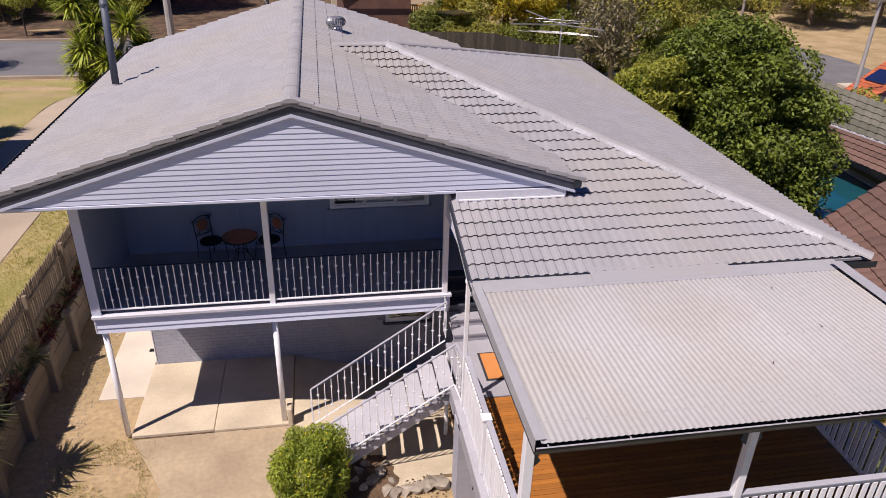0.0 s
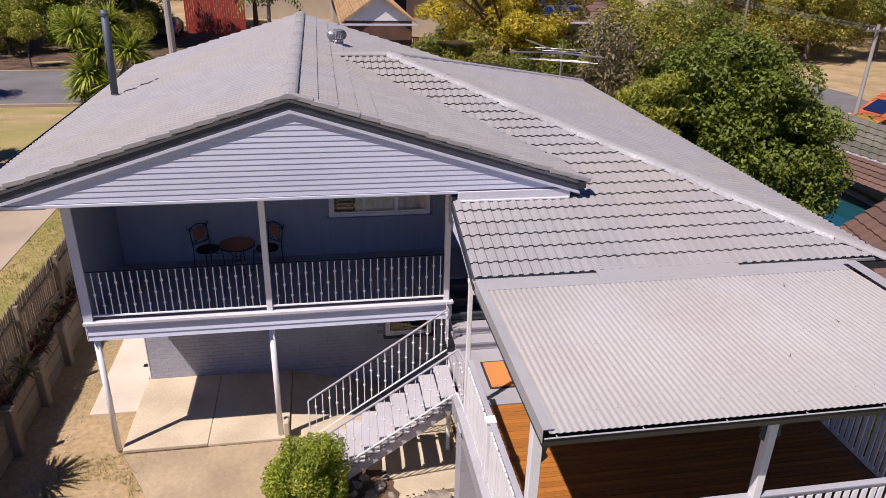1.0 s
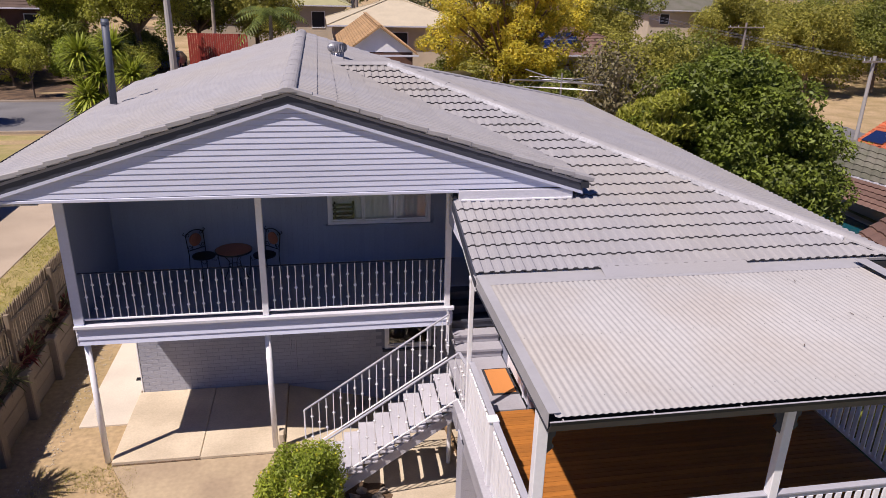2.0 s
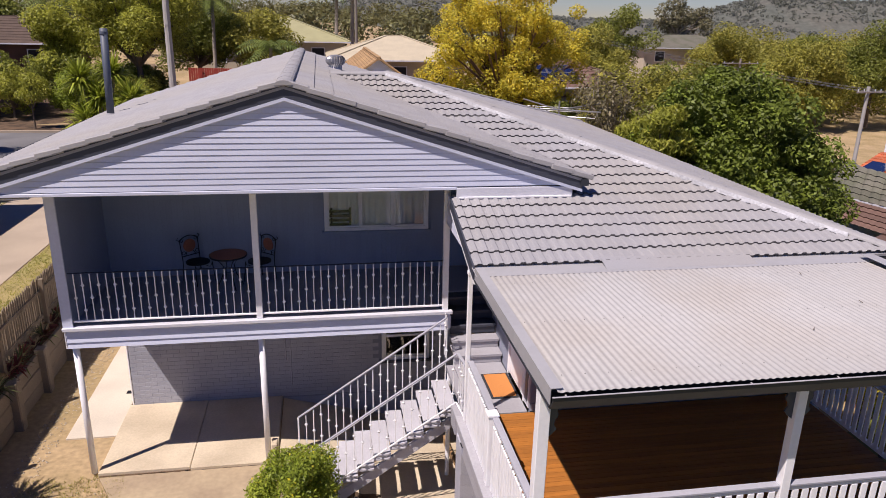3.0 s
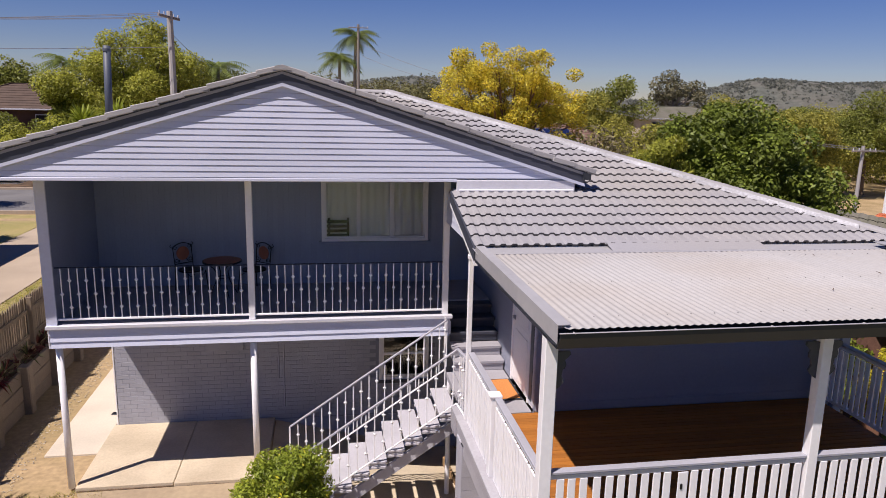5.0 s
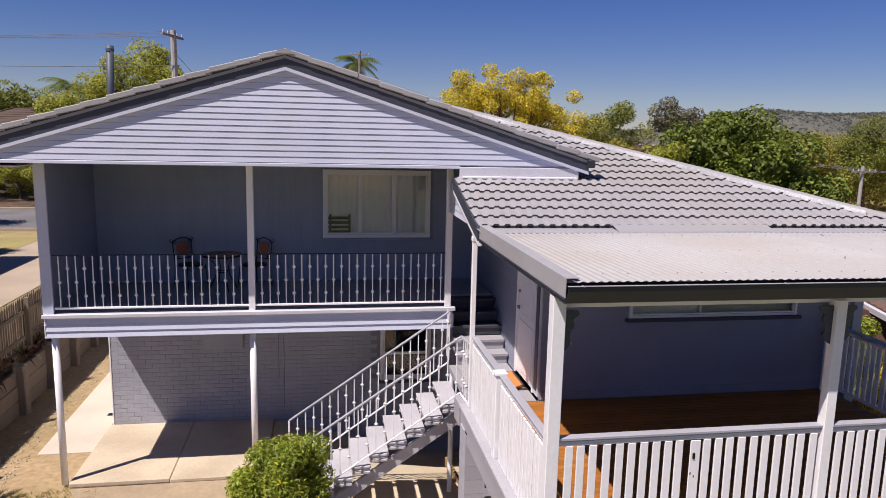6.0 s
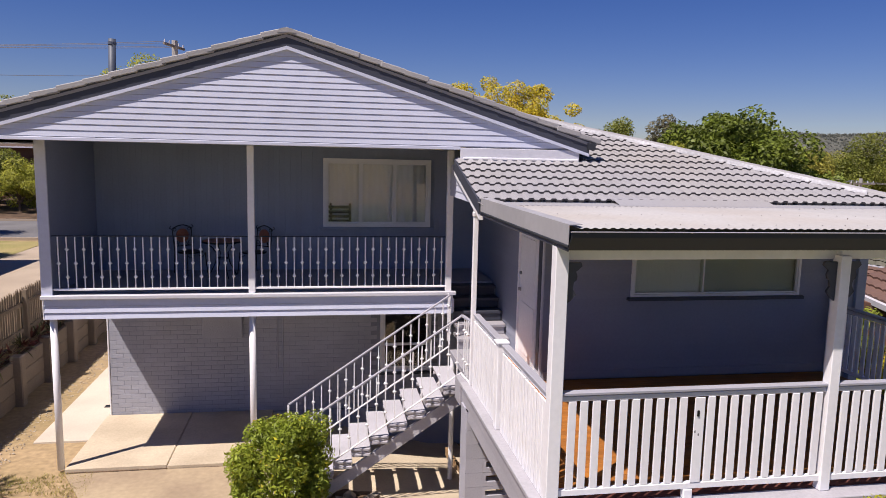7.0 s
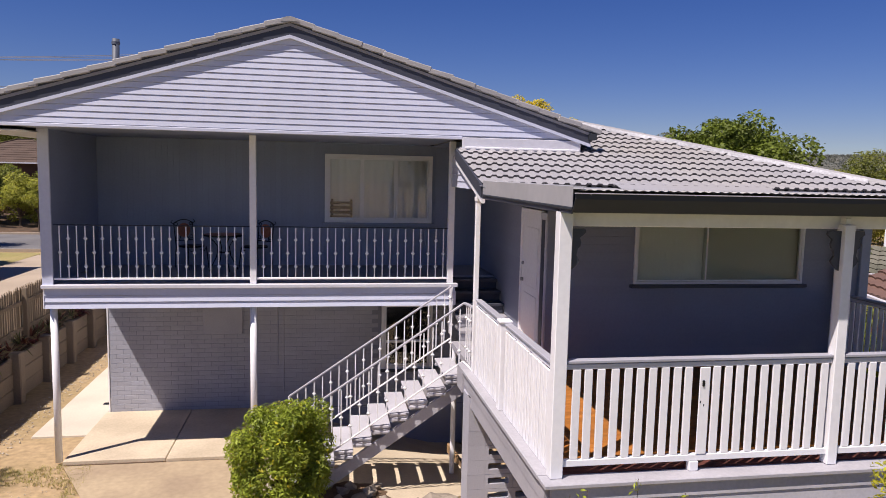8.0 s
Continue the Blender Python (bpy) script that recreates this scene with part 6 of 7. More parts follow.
def gable_house(name, x0, x1, y0, y1, zb, wall, rise, along, roof_mat, wall_mat, label, eave=0.5, windows=3, courses=0):
    """A plain neighbour: walls, pitched roof with thickness, ridge, gutter and windows on the near side."""
    t = thing(name, ((x0 + x1) / 2, (y0 + y1) / 2, zb), label, "house")
    box("wall", (x0, y0, zb - 1.5), (x1, y1, zb + wall), wall_mat, t, bevel=0.02)
    zt = zb + wall
    if along == "x":
        ym = (y0 + y1) / 2
        out = [(y0 - eave, zt - 0.12), (ym, zt + rise), (y1 + eave, zt - 0.12), (y1 + eave, zt - 0.22), (ym, zt + rise - 0.12), (y0 - eave, zt - 0.22)]
        r = prism("roof", out, "x", x0 - eave, x1 + eave, roof_mat, t)
        prism("gable_end", [(y0, zt), (ym, zt + rise - 0.14), (y1, zt)], "x", x0 + 0.02, x1 - 0.02, wall_mat, t)
        if courses:
            L = math.hypot(ym - y0 + eave, rise + 0.12)
            for i in range(1, courses):
                k = i / courses
                bar("tile_course", (x0 - eave, y0 - eave + (ym - y0 + eave) * k, zt - 0.12 + (rise + 0.12) * k + 0.015), (x1 + eave, y0 - eave + (ym - y0 + eave) * k, zt - 0.12 + (rise + 0.12) * k + 0.015), 0.06, 0.05, roof_mat, r)
        bar("ridge", (x0 - eave, ym, zt + rise + 0.02), (x1 + eave, ym, zt + rise + 0.02), 0.25, 0.08, roof_mat, r)
    else:
        xm = (x0 + x1) / 2
        out = [(x0 - eave, zt - 0.12), (xm, zt + rise), (x1 + eave, zt - 0.12), (x1 + eave, zt - 0.22), (xm, zt + rise - 0.12), (x0 - eave, zt - 0.22)]
        r = prism("roof", out, "y", y0 - eave, y1 + eave, roof_mat, t)
        prism("gable_end", [(x0, zt), (xm, zt + rise - 0.14), (x1, zt)], "y", y0 - 0.02, y1, WHITE, t, "white gable")
        if courses:
            for i in range(1, courses):
                k = i / courses
                for s in (-1, 1):
                    xx = xm + s * ((x1 - x0) / 2 + eave) * (1 - k)
                    bar("tile_course", (xx, y0 - eave, zt - 0.12 + (rise + 0.12) * k + 0.015), (xx, y1 + eave, zt - 0.12 + (rise + 0.12) * k + 0.015), 0.06, 0.05, roof_mat, r)
        bar("ridge", (xm, y0 - eave, zt + rise + 0.02), (xm, y1 + eave, zt + rise + 0.02), 0.25, 0.08, roof_mat, r)
    box("gutter", (x0 - eave, y0 - eave - 0.1, zt - 0.26), (x1 + eave, y0 - eave, zt - 0.14), GREYWHITE, t)
    for i in range(windows):
        xa = x0 + (x1 - x0) * (i + 0.3) / windows
        w = part("window", bmesh_box((xa, y0 - 0.05, zb + wall * 0.4), (xa + 1.3, y0 + 0.02, zb + wall * 0.82), 0.07), WHITE, t)
        box("pane", (xa + 0.07, y0 - 0.03, zb + wall * 0.4 + 0.07), (xa + 1.23, y0 - 0.02, zb + wall * 0.82 - 0.07), DARK, w, bevel=0)
    return t


def hip_house(name, x0, x1, y0, y1, zb, wall, rise, roof_mat, wall_mat, label, eave=0.6, windows=3, rows=0):
    t = thing(name, ((x0 + x1) / 2, (y0 + y1) / 2, zb), label, "house")
    box("wall", (x0, y0, zb - 2.5), (x1, y1, zb + wall), wall_mat, t, bevel=0.02)
    zt = zb + wall - 0.1
    X0, X1, Y0, Y1 = x0 - eave, x1 + eave, y0 - eave, y1 + eave
    h = min(X1 - X0, Y1 - Y0) / 2
    ym, xm = (Y0 + Y1) / 2, (X0 + X1) / 2
    a, b = ((X0 + h, ym, zt + rise), (X1 - h, ym, zt + rise)) if X1 - X0 > Y1 - Y0 else ((xm, Y0 + h, zt + rise), (xm, Y1 - h, zt + rise))
    c = [(X0, Y0, zt), (X1, Y0, zt), (X1, Y1, zt), (X0, Y1, zt)]
    vs = c + [a, b] + [(p[0], p[1], p[2] - 0.15) for p in c]
    fs = [(0, 1, 5, 4), (1, 2, 5), (2, 3, 4, 5), (3, 0, 4)] if X1 - X0 > Y1 - Y0 else [(0, 1, 4), (1, 2, 5, 4), (2, 3, 5), (3, 0, 4, 5)]
    fs += [(0, 6, 7, 1), (1, 7, 8, 2), (2, 8, 9, 3), (3, 9, 6, 0), (9, 8, 7, 6)]
    r = mesh_part("roof", vs, fs, roof_mat, t)
    for i in range(1, rows):
        k = i / rows
        q = [(X0 + h * k, Y0 + h * k), (X1 - h * k, Y0 + h * k), (X1 - h * k, Y1 - h * k), (X0 + h * k, Y1 - h * k)]
        for j in (0, 1, 3):
            p1, p2 = q[j], q[(j + 1) % 4]
            bar("tile_course", (*p1, zt + rise * k + 0.01), (*p2, zt + rise * k + 0.01), 0.05, 0.045, roof_mat, r, bevel=0)
    for p in c:
        e = min((a, b), key=lambda s: (Vector(s) - Vector(p)).length)
        bar("hip_ridge", (p[0], p[1], p[2] + 0.03), (e[0], e[1], e[2] + 0.03), 0.22, 0.08, roof_mat, r)
    bar("ridge", (a[0], a[1], a[2] + 0.03), (b[0], b[1], b[2] + 0.03), 0.22, 0.08, roof_mat, r)
    box("gutter", (X0, Y0 - 0.1, zt - 0.14), (X1, Y0 - 0.001, zt - 0.02), GREYWHITE, t)
    for i in range(windows):
        xa = x0 + (x1 - x0) * (i + 0.3) / windows
        w = part("window", bmesh_box((xa, y0 - 0.05, zb + wall * 0.4), (xa + 1.4, y0 + 0.02, zb + wall * 0.82), 0.07), WHITE, t)
        box("pane", (xa + 0.07, y0 - 0.03, zb + wall * 0.4 + 0.07), (xa + 1.33, y0 - 0.02, zb + wall * 0.82 - 0.07), DARK, w, bevel=0)
    return t


gable_house("gabled_house", 1.9, 6.2, 47.5, 62, 0.4, 3.1, 1.65, "y", TAN_ROOF, DARKBRICK, "brick house with white gable and tan tiled roof", 0.35, 0, 16)
hip_house("cream_roof_house", 1.5, 13.0, 64, 74, 0.6, 3.6, 1.9, CREAM, CREAM_WALL, "low house with cream sheet-metal roof")
hip_house("olive_roof_house", -12, 3.0, 78, 90, 1.2, 4.0, 2.3, OLIVE_ROOF, CREAM_WALL, "house with olive sheet-metal hip roof")
hip_house("brown_roof_house", -33.6, -22.8, 70.6, 80, 1.4, 3.5, 2.2, DARKROOF, DARKBRICK, "house with brown tiled hip roof", rows=10)
hip_house("grey_roof_house", 43, 58, 92, 102, 1.5, 3.2, 1.6, MOSS_ROOF, CREAM_WALL, "distant house with grey roof")
solar = hip_house("solar_roof_house", 15, 25, 53, 62, -0.4, 3.4, 1.7, BROWN_ROOF, CREAM_WALL, "brown-roofed house with solar panels", rows=9)
for i in range(4):
    for j in range(2):
        a = math.atan2(1.7, 5.1)
        xx, yy = 15.6 + 1.15 * i, 53.3 + 1.5 * j
        z = 2.9 + (yy - 52.4) * math.tan(a) + 0.12
        vs = [(xx, yy, z), (xx + 1.05, yy, z), (xx + 1.05, yy + 1.4, z + 1.4 * math.tan(a)), (xx, yy + 1.4, z + 1.4 * math.tan(a))]
        k = mesh_part("solar_panel", vs + [(p[0], p[1], p[2] - 0.05) for p in vs], [(0, 1, 2, 3), (7, 6, 5, 4), (0, 4, 5, 1), (1, 5, 6, 2), (2, 6, 7, 3), (3, 7, 4, 0)], STEEL, solar, "dark blue solar panel")
        for c in range(3):
            x1, x2 = xx + 0.04 + 0.33 * c, xx + 0.36 + 0.33 * c
            mesh_part("cell", [(x1, yy + 0.05, z + 0.05 * math.tan(a) + 0.006), (x2, yy + 0.05, z + 0.05 * math.tan(a) + 0.006), (x2, yy + 1.35, z + 1.35 * math.tan(a) + 0.006), (x1, yy + 1.35, z + 1.35 * math.tan(a) + 0.006)], [(0, 1, 2, 3)], SOLAR, k)

# House outside the view, added so its shadow falls across the driveway.
hip_house("unseen_left_house", -21, -11.9, 13.5, 24.6, 0.9, 4.3, 1.6, DARKROOF, CREAM_WALL, "unseen house added to cast shade on the driveway", eave=0.5, windows=0)
# red fence and parked car across the street
rf = thing("red_fence", (-8.5, 67, 0), "tall red painted board fence", "fence")
for i in range(26):
    box("fence_board", (-11.2 + 0.2 * i, 67.6 - 0.03 * i, 0.0), (-11.02 + 0.2 * i, 67.63 - 0.03 * i, 3.0), RED, rf)
CX, CY = -12.4, 66.4
car = thing("parked_car", (-12.4, 66.4, 0.1), "silver-grey car parked across the street", "car")
bm = bmesh.new()
side_o = [(-2.2, 0.35), (-2.15, 0.75), (-1.3, 0.9), (-0.7, 1.42), (0.9, 1.42), (1.6, 0.95), (2.15, 0.85), (2.2, 0.35)]
e = [[bm.verts.new((CX + s * (0.85 if z < 1 else 0.68), CY + a, 0.1 + z)) for a, z in side_o] for s in (-1, 1)]
bm.faces.new(e[0])
bm.faces.new(e[1][::-1])
for i in range(8):
    j = (i + 1) % 8
    bm.faces.new((e[0][j], e[0][i], e[1][i], e[1][j]))
bmesh.ops.bevel(bm, geom=bm.edges[:], offset=0.05, segments=2, affect="EDGES")
part("body", bm, CAR_PAINT, car)
box("windscreen", (CX - 0.6, CY - 1.14, 1.08), (CX + 0.6, CY - 1.10, 1.42), DARK, car, "dark glass")
for sx in (-1, 1):
    for sy in (-1.35, 1.35):
        bm = bmesh.new()
        add_tube(bm, (CX + sx * 0.72, CY + sy, 0.42), (CX + sx * 0.88, CY + sy, 0.42), 0.33, sides=18)
        w = part("wheel", bm, TYRE, car)
        bm = bmesh.new()
        add_tube(bm, (CX + sx * 0.881, CY + sy, 0.42), (CX + sx * 0.90, CY + sy, 0.42), 0.2, sides=14)
        part("rim", bm, STEEL, w)

# back garden fence, clothes hoist, yellow rails, shade sail
bf = thing("back_fence", (11, 41.8, 0), "dark stained timber back fence", "fence")
DFENCE = material("dark_stained_paling", (0.075, 0.065, 0.05), 0.9, vary=0.25, grain=10, bump=0.4, spread=0.25, stretch=(1, 1, 0.12))
bm = bmesh.new()
add_box(bm, (-0.07, -0.012, 0), (0.07, 0.012, 1.85), 0.004)
DPAL = mesh_of(bm, "dark_paling", DFENCE)
A, B = Vector((5.6, 42.2, 0)), Vector((16.9, 41.4, 0))
n = 78
for i in range(n):
    p = A.lerp(B, i / n)
    placed("fence_paling", DPAL, (p.x, p.y, ground_z(p.x, p.y) + RNG.uniform(-0.04, 0.02)), bf, Matrix.Rotation(math.atan2(B.y - A.y, B.x - A.x), 3, "Z"))
HC = (13.0, 37.3)
hoist = thing("clothes_hoist", (13.0, 37.3, 0), "grey metal rotary clothes hoist", "clothes line")
tube("mast", [(*HC, -0.3), (*HC, 3.5)], 0.05, STEEL, hoist)
for a in range(4):
    q = a * math.pi / 2 + 0.35
    tube("arm", [(*HC, 3.05), (HC[0] + 3.3 * math.cos(q), HC[1] + 3.3 * math.sin(q), 3.30)], 0.04, STEEL, hoist, sides=6)
for k in (0.5, 0.75, 1.0):
    pts = [(HC[0] + 2.9 * k * math.cos(a * math.pi / 2 + 0.35), HC[1] + 2.9 * k * math.sin(a * math.pi / 2 + 0.35), 2.75 + 0.2 * k) for a in range(5)]
    tube("line", pts, 0.016, STEEL, hoist, sides=4)
yr = thing("yellow_railing", (6.3, 52.4, 0.3), "yellow timber veranda railing", "railing")
YEL = material("yellow_timber", (0.52, 0.28, 0.05), 0.7, vary=0.1, bump=0.2)
for i in range(9):
    box("rail_board", (6.26 + 0.16 * i, 52.36, 0.4), (6.37 + 0.16 * i, 52.39, 1.75), YEL, yr)
box("rail_top", (6.21, 52.34, 1.752), (7.76, 52.41, 1.85), YEL, yr)
sail = [(6.30, 45.93, 2.40), (8.05, 45.64, 2.00), (9.46, 43.79, 2.60), (8.73, 43.13, 2.90)]
tagged(mesh_part("shade_sail", sail + [(p[0], p[1], p[2] - 0.02) for p in sail], [(0, 1, 2, 3), (7, 6, 5, 4)], SAIL), "pale fabric shade sail", "shade sail")
sheet("back_yard_grass", steps(5, 30, 1.5), steps(23, 44, 1.5), GRASS, 0.015, "dry straw-coloured back yard grass", "lawn", rough=0.05)

# trees behind
tree("yellow_tree", (12.6, 47.5, 0.0), 10.6, 6.3, 4.8, 150, 0.72, 62000, 0.20, 0.095, L_YELLOW, "spreading tree with yellow leaves", bark=TWIG, r=0.28, seed=21, low=-0.95, fork=0.22, crown=0.52, limbs=75, rz=5.2)
tree("street_tree", (-13.8, 61, 0.1), 11.7, 5.0, 4.5, 70, 1.15, 38000, 0.25, 0.11, L_LIME, "tall olive-green street tree", r=0.3, seed=23, fork=0.3, limbs=24, rz=4.6)
tree("street_tree", (-10.8, 71.5, 0.1), 9.6, 4.6, 4.5, 60, 1.2, 30000, 0.26, 0.12, L_GREEN, "tall green street tree", r=0.28, seed=24, fork=0.3, limbs=22, rz=4.4)
tree("street_tree", (-5.4, 70, 0.3), 8.4, 4.2, 4, 40, 1.2, 13000, 0.3, 0.15, L_OLIVE, "leafy olive-green street tree", r=0.25, seed=25, fork=0.3, rz=3.8)
tree("street_tree", (-31.5, 78, 0.4), 9.5, 4.5, 4, 36, 1.4, 11000, 0.36, 0.18, L_GREEN, "dark green street tree", r=0.28, seed=26, rz=4.2)
for i, (xx, yy, h, w) in enumerate(((-21.5, 56, 3.9, 2.8), (-17.6, 57.5, 3.6, 2.4), (-25.5, 58, 4.4, 3.0), (-14.2, 58.5, 3.2, 2.2), (-30, 60, 4.5, 3.2))):
    tree("street_shrub", (xx, yy, ground_z(xx, yy)), h, w, w * 0.9, 26, 0.7, 9000, 0.18, 0.09, (L_LIME, L_BUSH, L_GREEN)[i % 3], "bushy olive-green roadside shrub", r=0.1, seed=40 + i, low=-0.9, fork=0.2, rz=h * 0.5, limbs=14, category="shrub")
tree("small_tree", (-18.36, 50.79, 0.1), 3.7, 0.9, 0.9, 12, 0.4, 1600, 0.16, 0.08, L_LIME, "small green street sapling", r=0.06, seed=52, fork=0.35, limbs=8, rz=1.2)
# Next tree stands out of view, added for its shadow on the road.
tree("verge_tree", (-20.6, 40.5, 0.2), 6.6, 2.3, 2.2, 26, 0.7, 5000, 0.2, 0.1, L_GREEN, "leafy green tree on the near verge", r=0.14, seed=53, rz=2.0)
tree("street_tree", (-19.8, 63.5, 0.1), 8.3, 3.4, 3.2, 40, 0.95, 14000, 0.26, 0.13, L_LIME, "leafy yellow-green street tree", r=0.2, seed=54, rz=3.4, low=-0.7)
tree("verge_tree", (-26.6, 56.5, 0.2), 10.6, 3.5, 3.2, 46, 0.9, 15000, 0.24, 0.12, L_GREEN, "leafy green tree on the near verge", r=0.2, seed=51, fork=0.4, limbs=24, rz=2.6, low=-0.8)
for i, (xx, yy, h, w) in enumerate(((-19.5, 61.5, 4.4, 3.0), (-23.5, 62.5, 4.8, 3.2), (-15.2, 62.0, 4.0, 2.6), (-27.5, 64.0, 5.0, 3.4), (-13.9, 64.5, 3.6, 2.2))):
    tree("street_shrub", (xx, yy, ground_z(xx, yy)), h, w, w * 0.8, 26, 0.8, 8000, 0.22, 0.11, L_GREEN, "dense dark green roadside shrub", r=0.1, seed=60 + i, low=-0.95, fork=0.2, rz=h * 0.5, limbs=12, category="shrub")
for i, (xx, yy, h, w) in enumerate(((7.4, 45.0, 3.0, 1.7), (9.8, 44.2, 3.4, 1.9), (12.0, 43.8, 3.0, 1.8), (14.6, 43.6, 3.8, 2.2), (17.6, 42.4, 3.6, 2.3), (20.4, 40.6, 3.8, 2.4), (18.4, 36.0, 2.6, 1.8), (23.6, 41.5, 4.0, 2.6), (9.0, 48.0, 3.2, 2.2), (17.0, 48.0, 4.0, 2.6))):
    tree("garden_shrub", (xx, yy, ground_z(xx, yy)), h, w, w * 0.8, 22, 0.65, 7000, 0.19, 0.09, (L_GREEN, L_OLIVE, L_GREEN)[i % 3], "dense green garden shrub behind the fence", r=0.08, seed=70 + i, low=-0.95, fork=0.2, rz=h * 0.52, limbs=12, category="shrub")
palm("garden_palm", (-3.2, 52.0, 0.2), 5.2, 20, 2.6, "feathery garden palm behind the roof", 3)
palm("feather_palm", (-9.0, 68, 0.2), 8.6, 18, 2.8, "feathery palm among the street trees", 6, 0.16)
palm("feather_palm", (-21.3, 66, 0.2), 8.6, 18, 2.8, "feathery palm among the street trees", 7, 0.16)
palm("tall_palm", (2.4, 92, 2.0), 9.2, 30, 3.0, "tall slim feathery palm", 4, 0.22)
palm("tall_palm", (4.4, 93, 2.0), 12.0, 30, 3.2, "tall slim feathery palm", 5, 0.22)
tree("dry_tree", (16.6, 38.5, -0.6), 5.9, 3.4, 3, 26, 0.9, 2600, 0.26, 0.12, L_DEAD, "sparse dry twiggy tree", bark=PALEBARK, r=0.16, seed=27, fork=0.25, limbs=26, rz=2.9)
tree("garden_tree", (21.0, 44.5, -0.8), 6.2, 4.2, 3.5, 40, 1.0, 14000, 0.25, 0.13, L_OLIVE, "leafy olive-green garden tree", r=0.2, seed=28, rz=3.0, low=-0.8)
tree("garden_tree", (27.0, 52, -1.5), 6.6, 5.0, 4, 44, 1.1, 14000, 0.27, 0.14, L_GREEN, "leafy mid-green garden tree", r=0.2, seed=29, rz=3.2, low=-0.8)
tree("garden_tree", (34, 82, 0), 10.2, 5.0, 4.4, 44, 1.3, 14000, 0.32, 0.16, L_GREEN, "tall green garden tree", r=0.28, seed=30, rz=5.0)
tree("gum_tree", (52, 101, 2.0), 9.6, 5.5, 4.4, 24, 1.2, 3600, 0.5, 0.22, L_GUM, "open-crowned pale gum tree", bark=PALEBARK, r=0.3, seed=31, rz=4.4, limbs=24)
tree("garden_tree", (25.5, 66, -1), 8.2, 4.4, 4, 40, 1.2, 13000, 0.3, 0.15, L_OLIVE, "leafy olive-green garden tree", r=0.22, seed=32, rz=4.0)
tree("garden_tree", (52, 88, -2), 9.5, 5.2, 4.6, 44, 1.3, 15000, 0.3, 0.15, L_OLIVE, "leafy olive-green valley tree", r=0.24, seed=33, rz=4.2)
tree("garden_tree", (63, 86, -3), 10.5, 5.6, 5, 50, 1.3, 16000, 0.3, 0.15, L_GREEN, "leafy mid-green valley tree", r=0.26, seed=34, rz=4.8)
tree("garden_tree", (68, 80, -4), 13.2, 5.0, 5, 44, 1.4, 14000, 0.33, 0.17, L_GREEN, "tall dark valley tree", r=0.3, seed=35, rz=6.0)
tree("garden_tree", (58, 79, -4), 11.2, 6.2, 5, 50, 1.5, 15000, 0.36, 0.18, L_OLIVE, "leafy olive-green valley tree", r=0.3, seed=36, rz=5.5)
tree("garden_tree", (28.8, 33.0, -2.2), 3.0, 1.6, 1.6, 14, 0.6, 2200, 0.24, 0.12, L_OLIVE, "small golden-green garden tree", r=0.1, seed=37, rz=1.4)

# ---- right-hand neighbour: pool and tiled roofs ----
pool_z = -0.6
POOL = material("pool_water", (0.006, 0.065, 0.085), 0.06, vary=0.08, grain=3, bump=0.06, blotch=0.5, tint=(0.012, 0.085, 0.10))
pool = thing("swimming_pool", (20, 25, pool_z), "blue-green swimming pool with pale coping", "pool")
ring = [(15.6, 20.8), (20.9, 16.8), (21.4, 22), (21.6, 29.6), (17.2, 29.8)]
mesh_part("water", [(a, b, pool_z) for a, b in ring], [(0, 1, 2, 3, 4)], POOL, pool)
for p, q in zip(ring, ring[1:] + ring[:1]):
    bar("coping", (*p, pool_z + 0.05), (*q, pool_z + 0.05), 0.3, 0.08, CREAM_WALL, pool)


def tiled_slope(name, corners, mat, courses, ribs, label, category="roof", rib=0.03):
    """A four-cornered roof slope of lapped tile rows with rounded ribs. corners: eave a, eave b, ridge b, ridge a."""
    a, b, c, d = [Vector(p) for p in corners]
    t = thing(name, a.lerp(c, 0.5), label, category)
    up = (b - a).cross(d - a).normalized()
    if up.z < 0:
        up = -up
    for k in range(courses):
        vs, fs = [], []
        n = ribs * 4
        lo0, lo1 = a.lerp(d, k / courses), b.lerp(c, k / courses)
        hi0, hi1 = a.lerp(d, (k + 1.1) / courses), b.lerp(c, (k + 1.1) / courses)
        for i in range(n + 1):
            s = i / n
            h = rib * abs(math.sin(math.pi * s * ribs))
            l, u = lo0.lerp(lo1, s), hi0.lerp(hi1, s)
            vs += [l + up * h, l + up * (h + 0.05), u + up * h]
        for i in range(n):
            q = 3 * i
            fs += [(q, q + 3, q + 4, q + 1), (q + 1, q + 4, q + 5, q + 2)]
        mesh_part("roof_course", vs, fs, mat, t)
    return t


tiled_slope("brown_roof_near", ((11.1, 11.0, 2.2), (12.2, 14.3, 2.2), (18.5, 16.9, 3.6), (18.5, 9.0, 3.6)), BROWN_ROOF, 16, 12, "brown tiled roof of the neighbouring house")
box("neighbour_wall", (11.6, 9.2, -1.5), (18.4, 14.0, 2.14), DARKBRICK, thing("neighbour_house", (15, 12, -1), "dark brick neighbouring house", "house"))
bar("roof_gutter", (11.05, 10.9, 2.16), (12.15, 14.35, 2.16), 0.12, 0.12, GREYWHITE, bpy.data.objects["brown_roof_near"])
tiled_slope("brown_roof_poolside", ((19.7, 26.3, 0.45), (21.0, 17.5, 0.45), (22.55, 17.5, 1.1), (20.6, 26.5, 1.1)), BROWN_ROOF, 5, 30, "low brown tiled roof beside the pool")
bar("roof_flashing", (20.58, 26.5, 1.13), (22.53, 17.5, 1.13), 0.10, 0.06, GREYWHITE, bpy.data.objects["brown_roof_poolside"])
